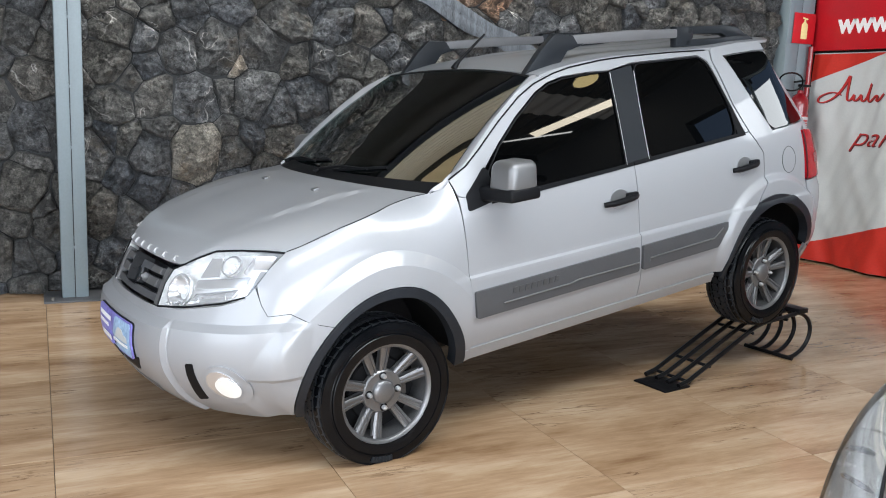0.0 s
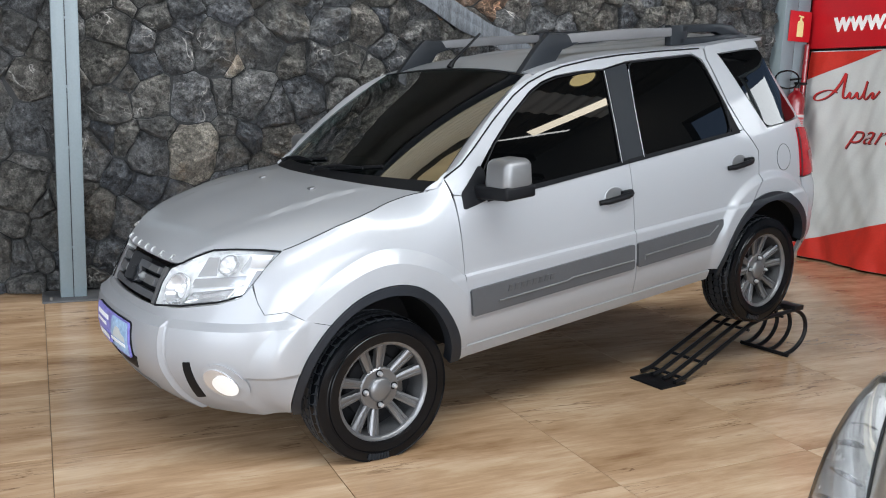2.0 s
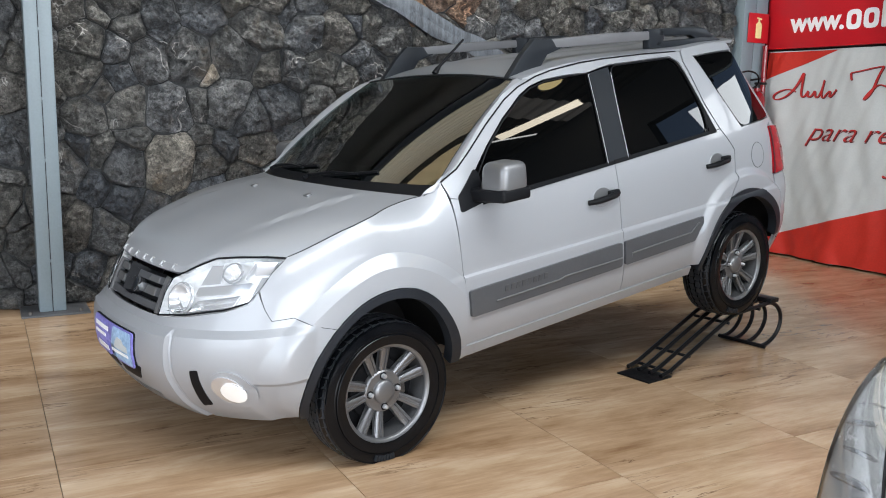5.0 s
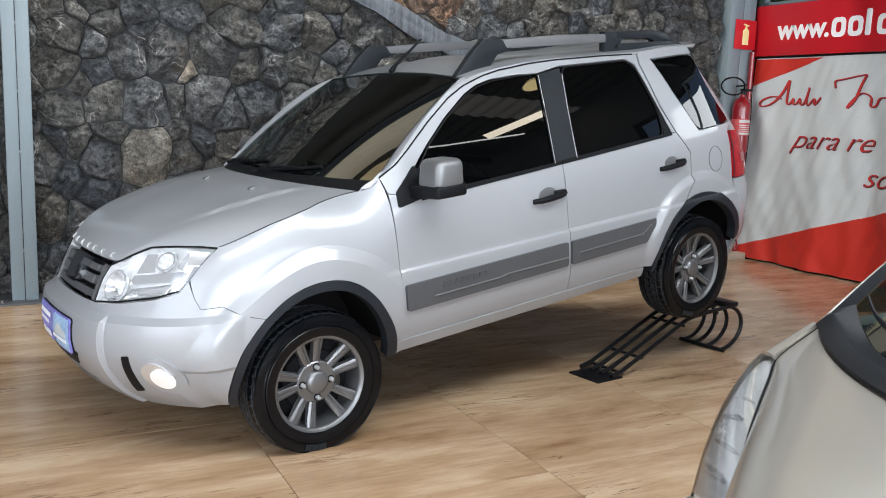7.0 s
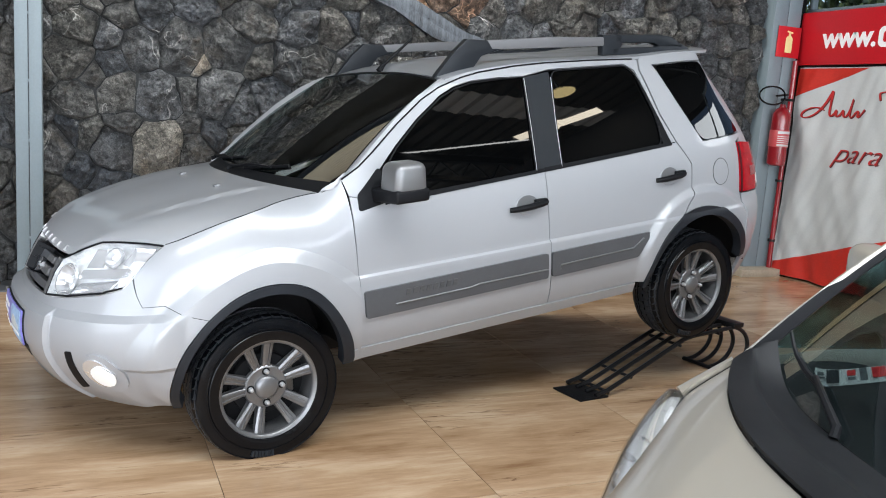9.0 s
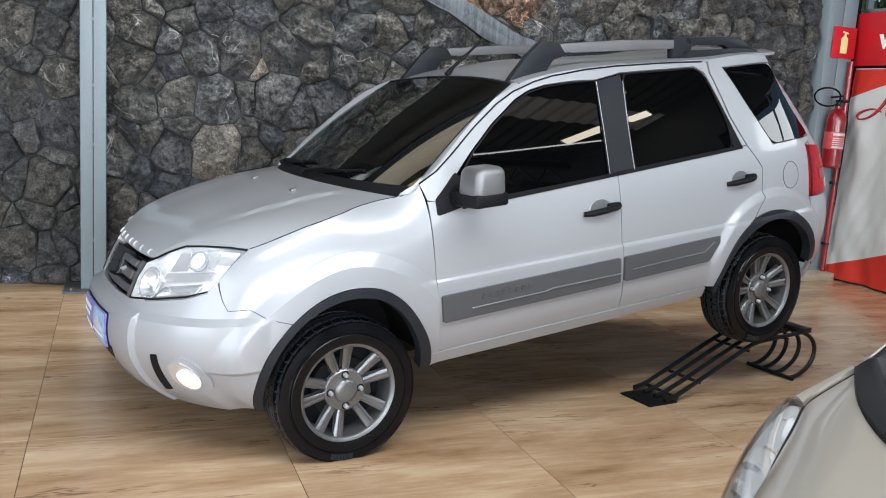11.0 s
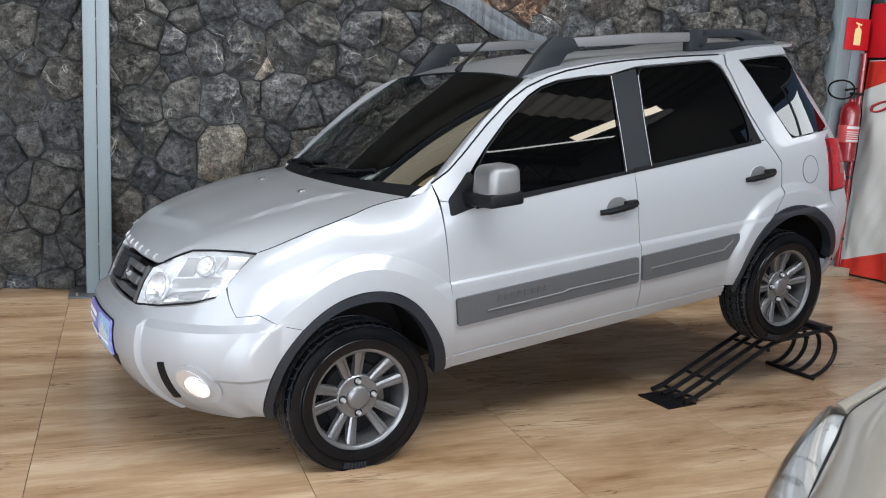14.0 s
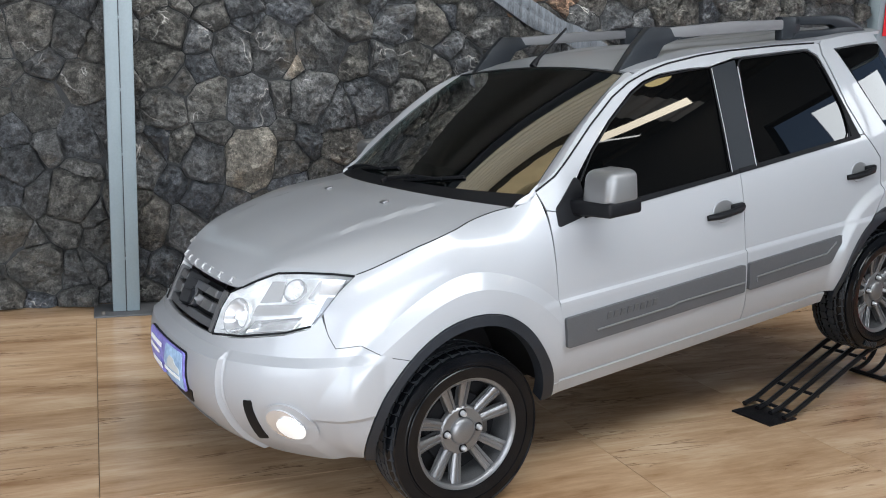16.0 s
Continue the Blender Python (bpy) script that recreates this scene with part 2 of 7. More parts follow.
    gain.inputs["Factor"].default_value = 1.0
    gain.inputs["B"].default_value = (pale * 1.40 * hue[0], pale * 1.42 * hue[1], pale * 1.52 * hue[2], 1)
    L(vcol.outputs["Result"], gain.inputs["A"])
    grit = N("ShaderNodeTexNoise")
    grit.inputs["Scale"].default_value, grit.inputs["Detail"].default_value = 150, 3
    L(tc.outputs["Object"], grit.inputs["Vector"])
    gr = N("ShaderNodeMapRange")
    gr.inputs["From Min"].default_value, gr.inputs["From Max"].default_value = 0.34, 0.66
    gr.inputs["To Min"].default_value, gr.inputs["To Max"].default_value = 0.60, 1.48
    L(grit.outputs["Fac"], gr.inputs["Value"])
    sp = N("ShaderNodeMix")
    sp.data_type, sp.blend_type = "RGBA", "MULTIPLY"
    sp.inputs["Factor"].default_value = 1.0
    L(gain.outputs["Result"], sp.inputs["A"])
    # broken flakes, each of its own tone
    warp = N("ShaderNodeMix")
    warp.data_type = "VECTOR"
    warp.inputs["Factor"].default_value = 0.13
    L(tc.outputs["Object"], warp.inputs["A"])
    L(mid.outputs["Color"], warp.inputs["B"])
    flake = N("ShaderNodeTexVoronoi")
    flake.inputs["Scale"].default_value = 19
    L(warp.outputs["Result"], flake.inputs["Vector"])
    sep, tone, both_k = N("ShaderNodeSeparateColor"), N("ShaderNodeMapRange"), N("ShaderNodeMath")
    L(flake.outputs["Color"], sep.inputs[0])
    tone.inputs["To Min"].default_value, tone.inputs["To Max"].default_value = 0.60, 1.46
    L(sep.outputs[0], tone.inputs["Value"])
    both_k.operation = "MULTIPLY"
    L(gr.outputs[0], both_k.inputs[0])
    L(tone.outputs[0], both_k.inputs[1])
    L(both_k.outputs[0], sp.inputs["B"])
    L(sp.outputs["Result"], b.inputs["Base Color"])
    b.inputs["Roughness"].default_value = 0.62
    b.inputs["Specular IOR Level"].default_value = 0.45
    bp = N("ShaderNodeBump")
    bp.inputs["Strength"].default_value, bp.inputs["Distance"].default_value = 1.0, 0.07
    # chipped facets under the grain
    wob = N("ShaderNodeMix")
    wob.data_type = "VECTOR"
    wob.inputs["Factor"].default_value = 0.10
    L(tc.outputs["Object"], wob.inputs["A"])
    L(mid.outputs["Color"], wob.inputs["B"])
    chip = N("ShaderNodeTexVoronoi")
    chip.inputs["Scale"].default_value = 17
    L(wob.outputs["Result"], chip.inputs["Vector"])
    relief = N("ShaderNodeMath")
    relief.operation = "MULTIPLY_ADD"
    relief.inputs[1].default_value = -0.55
    L(chip.outputs["Distance"], relief.inputs[0])
    L(add.outputs[0], relief.inputs[2])
    L(relief.outputs[0], bp.inputs["Height"])
    L(bp.outputs[0], b.inputs["Normal"])
    return m


def tile_mat():
    """Glazed porcelain printed like weathered planks, grain along x."""
    m, nt, b = node_mat("wood_look_porcelain")
    L, N = nt.links.new, nt.nodes.new
    tc, inf = N("ShaderNodeTexCoord"), N("ShaderNodeObjectInfo")
    off = N("ShaderNodeVectorMath")
    off.operation = "MULTIPLY_ADD"
    comb = N("ShaderNodeCombineXYZ")
    for i in range(3):
        L(inf.outputs["Random"], comb.inputs[i])
    L(comb.outputs[0], off.inputs[0])
    off.inputs[1].default_value = (37, 53, 11)
    L(tc.outputs["Object"], off.inputs[2])

    def grain(sx, sy, detail, dist):
        mp = N("ShaderNodeMapping")
        mp.inputs["Scale"].default_value = (sx, sy, 1)
        L(off.outputs[0], mp.inputs["Vector"])
        n = N("ShaderNodeTexNoise")
        n.inputs["Scale"].default_value, n.inputs["Detail"].default_value, n.inputs["Distortion"].default_value = 1, detail, dist
        n.inputs["Roughness"].default_value = 0.62
        L(mp.outputs[0], n.inputs["Vector"])
        return n
    a, c, d = grain(1.25, 4.6, 8, 0.25), grain(5, 45, 4, 0.3), grain(1.0, 8.5, 4, 0.5)
    ramp = N("ShaderNodeValToRGB")
    e = ramp.color_ramp.elements
    e[0].position, e[0].color = 0.30, (0.205, 0.113, 0.054, 1)
    e[1].position, e[1].color = 0.70, (0.540, 0.405, 0.275, 1)
    x = ramp.color_ramp.elements.new(0.5)
    x.color = (0.372, 0.245, 0.147, 1)
    add = N("ShaderNodeMath")
    add.operation = "MULTIPLY_ADD"
    add.inputs[1].default_value = 0.2
    h = N("ShaderNodeMath")
    h.operation = "MULTIPLY"
    h.inputs[1].default_value = 0.8
    L(a.outputs["Fac"], h.inputs[0])
    L(c.outputs["Fac"], add.inputs[0])
    L(h.outputs[0], add.inputs[2])
    L(add.outputs[0], ramp.inputs["Fac"])
    # thin dark cracks along the grain
    sub, ab = N("ShaderNodeMath"), N("ShaderNodeMath")
    sub.operation, ab.operation = "SUBTRACT", "ABSOLUTE"
    sub.inputs[1].default_value = 0.5
    L(d.outputs["Fac"], sub.inputs[0])
    L(sub.outputs[0], ab.inputs[0])
    vr = N("ShaderNodeMapRange")
    vr.inputs["From Max"].default_value, vr.inputs["To Min"].default_value, vr.inputs["To Max"].default_value = 0.013, 0.8, 0
    L(ab.outputs[0], vr.inputs["Value"])
    n4 = grain(1.1, 2.2, 2, 0)
    pk = N("ShaderNodeMapRange")
    pk.inputs["From Min"].default_value, pk.inputs["From Max"].default_value = 0.50, 0.60
    L(n4.outputs["Fac"], pk.inputs["Value"])
    vm = N("ShaderNodeMath")
    vm.operation = "MULTIPLY"
    L(vr.outputs[0], vm.inputs[0])
    L(pk.outputs[0], vm.inputs[1])
    mix = N("ShaderNodeMix")
    mix.data_type = "RGBA"
    mix.inputs["B"].default_value = (0.10, 0.05, 0.025, 1)
    L(vm.outputs[0], mix.inputs["Factor"])
    L(ramp.outputs["Color"], mix.inputs["A"])
    L(mix.outputs["Result"], b.inputs["Base Color"])
    rr = N("ShaderNodeMapRange")
    rr.inputs["To Min"].default_value, rr.inputs["To Max"].default_value = 0.13, 0.30
    L(a.outputs["Fac"], rr.inputs["Value"])
    L(rr.outputs[0], b.inputs["Roughness"])
    bp = N("ShaderNodeBump")
    bp.inputs["Strength"].default_value, bp.inputs["Distance"].default_value = 0.06, 0.002
    L(c.outputs["Fac"], bp.inputs["Height"])
    L(bp.outputs[0], b.inputs["Normal"])
    return m


STONE, TILE = stone_mat(), tile_mat()
PALE_STONE = stone_mat("pale_stained_stone", 2.4, (1.04, 0.98, 0.90))
MID_STONE = stone_mat("lighter_grey_stone", 1.25)
RUST_STONE = stone_mat("rust_brown_stone", 1.5, (1.45, 0.92, 0.62))

# ---- mesh tools ----


def mesh_of(name, bm, material, smooth=35):
    bmesh.ops.remove_doubles(bm, verts=bm.verts, dist=1e-5)
    bm.normal_update()
    for f in bm.faces:
        f.smooth = True
    lim = radians(smooth)
    for e in bm.edges:
        e.smooth = len(e.link_faces) == 2 and e.calc_face_angle(0) < lim
    me = bpy.data.meshes.new(name)
    bm.to_mesh(me)
    bm.free()
    me.materials.append(material)
    return me


def part(name, bm, material, parent=None, label="", smooth=35):
    """Links a bmesh as one mesh object under a thing or a part."""
    ob = new(name, mesh_of(name, bm, material, smooth))
    ob.parent = parent
    return tagged(ob, label)


def thing(name, label, category, m=Matrix(), group="", kind=""):
    ob = new(name)
    ob.empty_display_size = 0.1
    ob.matrix_world = m
    return tagged(ob, label, category, group, kind)


def box(bm, lo, hi, bevel=0.0, m=None, seg=2):
    r = bmesh.ops.create_cube(bm, size=1.0)
    c = [(a + b) / 2 for a, b in zip(lo, hi)]
    d = [max(b - a, 1e-4) for a, b in zip(lo, hi)]
    bmesh.ops.transform(bm, matrix=Matrix.Translation(c) @ Matrix.Diagonal((*d, 1)), verts=r["verts"])
    vs = r["verts"]
    if bevel:
        es = list({e for v in vs for e in v.link_edges})
        g = bmesh.ops.bevel(bm, geom=es, offset=bevel, segments=seg, affect="EDGES", profile=0.5, clamp_overlap=True)
        vs = list({v for f in g["faces"] for v in f.verts} | {v for v in vs if v.is_valid})
    if m is not None:
        bmesh.ops.transform(bm, matrix=m, verts=vs)
    return bm


def tube(bm, pts, r, seg=8, caps=True):
    """A round bar along points."""
    pts = [Vector(p) for p in pts]
    rings, up = [], Vector((0.03, 0.02, 1)).normalized()
    for i, p in enumerate(pts):
        d = (pts[min(i + 1, len(pts) - 1)] - pts[max(i - 1, 0)]).normalized()
        if i == 0:
            a = d.cross(up)
            if a.length < 0.15:
                a = d.cross(Vector((1, 0, 0)))
        else:
            a = a - d * a.dot(d)
        a.normalize()
        b = d.cross(a)
        rr = r[i] if isinstance(r, (list, tuple)) else r
        rings.append([bm.verts.new(p + rr * (math.cos(t) * a + math.sin(t) * b)) for t in (2 * math.pi * k / seg for k in range(seg))])
    for q, w in zip(rings, rings[1:]):
        for k in range(seg):
            bm.faces.new((q[k], q[(k + 1) % seg], w[(k + 1) % seg], w[k]))
    if caps:
        bm.faces.new(rings[0][::-1])
        bm.faces.new(rings[-1])
    return bm


def lathe(bm, prof, seg=48, m=None, closed=False, wave=None):
    """Turns (radius, along) pairs round the y axis."""
    rings = []
    for k in range(seg):
        a = 2 * math.pi * k / seg
        ring = []
        for r, y in prof:
            ring.append(bm.verts.new((r * math.cos(a), y, r * math.sin(a))))
        rings.append(ring)
    n = len(prof)
    for k in range(seg):
        p, q = rings[k], rings[(k + 1) % seg]
        for i in range(n if closed else n - 1):
            j = (i + 1) % n
            fs = [p[i], p[j], q[j], q[i]]
            bm.faces.new(fs)
    if m is not None:
        bmesh.ops.transform(bm, matrix=m, verts=[v for r in rings for v in r])
    return bm


def grid(bm, fn, us, vs, thick=0.0):
    """A sheet fn(u, v), with a back face thick behind it if asked for."""
    P = [[Vector(fn(u, v)) for v in vs] for u in us]
    N = []
    for i in range(len(us)):
        row = []
        for j in range(len(vs)):
            a = P[min(i + 1, len(us) - 1)][j] - P[max(i - 1, 0)][j]
            b = P[i][min(j + 1, len(vs) - 1)] - P[i][max(j - 1, 0)]
            row.append(a.cross(b).normalized())
        N.append(row)
    V = [[bm.verts.new(p) for p in r] for r in P]
    for i in range(len(us) - 1):
        for j in range(len(vs) - 1):
            bm.faces.new((V[i][j], V[i + 1][j], V[i + 1][j + 1], V[i][j + 1]))
    if thick:
        B = [[bm.verts.new(p - thick * n) for p, n in zip(r, s)] for r, s in zip(P, N)]
        I, J = len(us) - 1, len(vs) - 1
        for i in range(I):
            for j in range(J):
                bm.faces.new((B[i][j], B[i][j + 1], B[i + 1][j + 1], B[i + 1][j]))
        rim = [(i, 0) for i in range(I)] + [(I, j) for j in range(J)] + [(i, J) for i in range(I, 0, -1)] + [(0, j) for j in range(J, 0, -1)]
        for (a, b), (c, d) in zip(rim, rim[1:] + rim[:1]):
            bm.faces.new((V[a][b], B[a][b], B[c][d], V[c][d]))
    return bm


def prism(bm, poly, y0, y1, bevel=0.0):
    """A plate with the outline poly in x and z, from y0 to y1."""
    a, b = [bm.verts.new((x, y0, z)) for x, z in poly], [bm.verts.new((x, y1, z)) for x, z in poly]
    fs = [bm.faces.new(a), bm.faces.new(b[::-1])]
    for i in range(len(a)):
        j = (i + 1) % len(a)
        fs.append(bm.faces.new((a[j], a[i], b[i], b[j])))
    bmesh.ops.recalc_face_normals(bm, faces=fs)
    if bevel:
        bmesh.ops.bevel(bm, geom=list({e for f in fs[:2] for e in f.edges}), offset=bevel, segments=2, affect="EDGES", profile=0.5, clamp_overlap=True)
    return bm


def lin(a, b, n):
    return [a + (b - a) * i / (n - 1) for i in range(n)]


def spl(x, xs, ys):
    """Smooth monotone curve through (xs, ys), straight past the ends."""
    xs, ys = np.asarray(xs, float), np.asarray(ys, float)
    d = np.diff(ys) / np.diff(xs)
    m = np.r_[d[0], np.where(d[1:] * d[:-1] > 0, 2 * d[1:] * d[:-1] / (d[1:] + d[:-1] + 1e-12), 0), d[-1]]
    x = np.asarray(x, float)
    i = np.clip(np.searchsorted(xs, x) - 1, 0, len(xs) - 2)
    h = xs[i + 1] - xs[i]
    t = np.clip((x - xs[i]) / h, 0, 1)
    return (ys[i] * (1 + 2 * t) * (1 - t) ** 2 + ys[i + 1] * t * t * (3 - 2 * t)
            + h * m[i] * t * (1 - t) ** 2 - h * m[i + 1] * t * t * (1 - t)
            + m[0] * np.minimum(x - xs[0], 0) + m[-1] * np.maximum(x - xs[-1], 0))


def soft(a, sigma, ends=0):
    """Evens out a row of numbers; ends 1 keeps both ends, -1 mirrors them."""
    n = int(3 * sigma)
    k = np.exp(-0.5 * (np.arange(-n, n + 1) / sigma) ** 2)
    if ends == -1:
        p = np.r_[a[n:0:-1], a, a[-2:-n - 2:-1]]
    else:
        p = np.r_[2 * a[0] - a[n:0:-1], a, 2 * a[-1] - a[-2:-n - 2:-1]]
    return np.convolve(p, k / k.sum(), "valid")


def sstep(a, b, x):
    t = np.clip((np.asarray(x, float) - a) / (b - a), 0, 1)
    return t * t * (3 - 2 * t)


def fillet(poly, r, n=4):
    """Rounds the corners of a closed outline."""
    out = []
    for i, p in enumerate(poly):
        p = Vector(p)
        a, b = Vector(poly[i - 1]) - p, Vector(poly[(i + 1) % len(poly)]) - p
        k = min(r, a.length * 0.45, b.length * 0.45)
        a, b = p + a.normalized() * k, p + b.normalized() * k
        for j in range(n + 1):
            t = j / n
            out.append(tuple(a * (1 - t) ** 2 + p * 2 * t * (1 - t) + b * t * t))
    return out


def area2(poly):
    return sum(p[0] * q[1] - q[0] * p[1] for p, q in zip(poly, poly[1:] + poly[:1]))


def inset(poly, d):
    """Moves a closed outline inwards by d."""
    if area2(poly) < 0:
        poly = poly[::-1]
    out = []
    for i, p in enumerate(poly):
        p = Vector(p)
        a = (p - Vector(poly[i - 1]))
        b = (Vector(poly[(i + 1) % len(poly)]) - p)
        if a.length < 1e-7 or b.length < 1e-7:
            out.append(tuple(p))
            continue
        a.normalize()
        b.normalize()
        n = Vector((-a.y - b.y, a.x + b.x))
        if n.length < 1e-4:
            n = Vector((-a.y, a.x))
        n.normalize()
        c = max(0.4, n.dot(Vector((-a.y, a.x))))
        out.append(tuple(p + n * (d / c)))
    return out


def cut(poly, ax, val, above):
    """The part of an outline on one side of a line."""
    out = []
    s = 1 if above else -1
    for p, q in zip(poly, poly[1:] + poly[:1]):
        a, b = s * (p[ax] - val), s * (q[ax] - val)
        if a >= 0:
            out.append(p)
        if a * b < 0:
            t = a / (a - b)
            x = [p[i] + (q[i] - p[i]) * t for i in range(2)]
            x[ax] = val
            out.append(tuple(x))
    return out


def panel(bm, poly, fn, step=(0.045, 0.035), thick=0.014, lift=0.0, gap=0.002, back=False):
    """Lays an outline drawn on a surface fn(a, b) over that surface as sheet with a returned edge."""
    poly = inset([tuple(p) for p in poly], gap)
    xs, ys = [p[0] for p in poly], [p[1] for p in poly]
    i0, i1 = math.floor(min(xs) / step[0]), math.floor(max(xs) / step[0])
    cells = []
    for i in range(i0, i1 + 1):
        col = cut(cut(poly, 0, i * step[0], True), 0, (i + 1) * step[0], False)
        if len(col) < 3:
            continue
        yy = [p[1] for p in col]
        for j in range(math.floor(min(yy) / step[1]), math.floor(max(yy) / step[1]) + 1):
            c = cut(cut(col, 1, j * step[1], True), 1, (j + 1) * step[1], False)
            if len(c) >= 3 and abs(area2(c)) > 1e-8:
                cells.append(c)
    keys = {}
    for c in cells:
        for p in c:
            keys.setdefault((round(p[0], 6), round(p[1], 6)), None)
    ab = np.array(list(keys))
    P = np.stack(fn(ab[:, 0], ab[:, 1]), -1)
    e = 2e-3
    ta = np.stack(fn(ab[:, 0] + e, ab[:, 1]), -1) - np.stack(fn(ab[:, 0] - e, ab[:, 1]), -1)
    tb = np.stack(fn(ab[:, 0], ab[:, 1] + e), -1) - np.stack(fn(ab[:, 0], ab[:, 1] - e), -1)
    n = np.cross(ta, tb)
    n /= np.linalg.norm(n, axis=1)[:, None] + 1e-12
    P = P + n * lift
    for key, p, q in zip(keys, P, n):
        keys[key] = (bm.verts.new(p), Vector(q))
    made = []
    for c in cells:
        vs = []
        for p in c:
            v = keys[(round(p[0], 6), round(p[1], 6))][0]
            if v not in vs:
                vs.append(v)
        if len(vs) >= 3:
            try:
                made.append(bm.faces.new(vs))
            except ValueError:
                pass
    normal = {v: q for v, q in keys.values()}
    if thick:
        rim = [ed for ed in {ed for f in made for ed in f.edges} if len(ed.link_faces) == 1]
        low = {}
        for ed in rim:
            for v in ed.verts:
                if v not in low:
                    low[v] = bm.verts.new(v.co - normal[v] * thick)
        for ed in rim:
            f = ed.link_faces[0]
            a, b = ed.verts
            vs = list(f.verts)
            if vs[(vs.index(a) + 1) % len(vs)] != b:
                a, b = b, a
            try:
                bm.faces.new((b, a, low[a], low[b]))
            except ValueError:
                pass
    return bm


def words(text, size, material, m, name, parent, label="", shear=0.0, depth=0.002, bold=0.0, space=1.0, lay=None):
    """Letters in the built-in font as a mesh, laid with their foot at m."""
    c = bpy.data.curves.new(name, "FONT")
    c.body, c.size, c.shear, c.extrude, c.offset, c.space_character = text, size, shear, depth, bold, space
    tmp = new("letters", c)
    bpy.context.view_layer.update()
    me = bpy.data.meshes.new_from_object(tmp.evaluated_get(bpy.context.evaluated_depsgraph_get()))
    bpy.data.objects.remove(tmp)
    # one part for each letter
    whole = bmesh.new()
    whole.from_mesh(me)
    left = set(whole.verts)
    while left:
        group, todo = set(), [min(left, key=lambda v: v.co.x)]
        while todo:
            v = todo.pop()
            if v not in group:
                group.add(v)
                todo += [e.other_vert(v) for e in v.link_edges]
        left -= group
        bm = bmesh.new()
        twin = {v: bm.verts.new(v.co) for v in group}
        for f in whole.faces:
            if f.verts[0] in group:
                bm.faces.new([twin[v] for v in f.verts])
        if lay:
            for v in bm.verts:
                p = m @ v.co
                v.co = m.inverted() @ Vector((p.x, p.y, lay(p.x, p.y)[2] + p.z))
        ob = part(name, bm, material, parent, label)
        ob.matrix_local = m
    whole.free()
    bpy.data.meshes.remove(me)

# ---- the showroom ----
WALL_Y, BAN_X = 6.58, 7.05


def slab(name, lo, hi, material, label, category, bevel=0.0):
    bm = bmesh.new()
    box(bm, lo, hi, bevel)
    ob = new(name, mesh_of(name, bm, material))
    return tagged(ob, label, category, kind="structure")


DARKWALL = mat("dark_wall_paint", (0.024, 0.025, 0.027), 0.7, 0, 0.15, 2, 40, 0.1)
floor = slab("floor", (-4.2, -5.6, -0.2), (8.0, 6.78, -0.006), GROUT, "glossy wood-look porcelain floor with thin dark joints", "floor")
bm = bmesh.new()
box(bm, (-80, -90, -0.45), (90, 70, -0.21))
ground = tagged(new("ground", mesh_of("ground", bm, ASPHALT)), "pale paved yard outside the open front", "ground", kind="structure")
wall_north = slab("wall_north", (-4.2, WALL_Y, -0.2), (7.2, WALL_Y + 0.25, 4.4), WALLDARK, "dark rubble wall of split basalt with deep mortar joints", "stone wall")
wall_east = slab("wall_east", (7.16, 2.2, -0.2), (7.36, WALL_Y, 2.60), DARKWALL, "dark painted side wall behind the banner", "wall")
wall_east_front = slab("wall_east_front", (7.36, -5.6, -0.2), (7.56, 1.2, 4.4), DARKWALL, "dark painted side wall of the showroom", "wall")
wall_east_low = slab("wall_east_low", (7.36, 1.2, -0.2), (7.56, 2.2, 2.60), DARKWALL, "dark painted wall below the high window", "wall")
wall_east_head = slab("wall_east_head", (7.36, 1.2, 3.46), (7.56, 2.2, 4.4), DARKWALL, "dark painted wall over the high window", "wall")
wall_east_top = slab("wall_east_top", (7.16, 2.2, 3.46), (7.36, WALL_Y, 4.4), DARKWALL, "dark painted wall over the high window", "wall")
# out of view, added to close off part of the west side
wall_west = slab("wall_west", (-4.4, 2.8, -0.2), (-4.2, WALL_Y, 4.4), PLASTER, "plain plastered side wall", "wall")

# high window over the sign board: pale frame and bars, open to the trees outside
window = tagged(new("window_1"), "high strip window with pale steel frame over the sign board", "window", kind="structure")
for lo, hi in (((7.20, 2.22, 2.60), (7.28, 6.56, 2.635)), ((7.20, 2.22, 3.425), (7.28, 6.56, 3.46))):
    bm = bmesh.new()
    box(bm, lo, hi, 0.004)
    part("window_frame", bm, COLUMN, window)
for y in (2.24, 3.10, 3.95, 4.80, 5.65, 6.52):
    bm = bmesh.new()
    box(bm, (7.205, y - 0.018, 2.636), (7.275, y + 0.018, 3.424), 0.004)
    part("bar", bm, COLUMN, window)

# a leafy tree outside, close behind the high window
tree = thing("tree", "leafy green tree close outside the high window", "tree", Matrix.Translation((9.1, 6.6, -0.21)))
bm = bmesh.new()
tube(bm, ((0, 0, 0), (0.05, 0, 1.2), (0.0, 0.1, 2.4), (0.1, 0.1, 3.3)), [0.16, 0.12, 0.09, 0.05], 10)
for k in range(7):
    a = k * 2.4
    tube(bm, ((0.03, 0.05, 1.7 + 0.2 * k), (0.5 * math.cos(a), 0.7 * math.sin(a), 2.2 + 0.22 * k), (0.8 * math.cos(a), 1.5 * math.sin(a), 2.5 + 0.2 * k)), [0.05, 0.03, 0.012], 6)
part("trunk", bm, STRIP, tree, "brown trunk with limbs")
bm = bmesh.new()
tr_rng = random.Random(3)
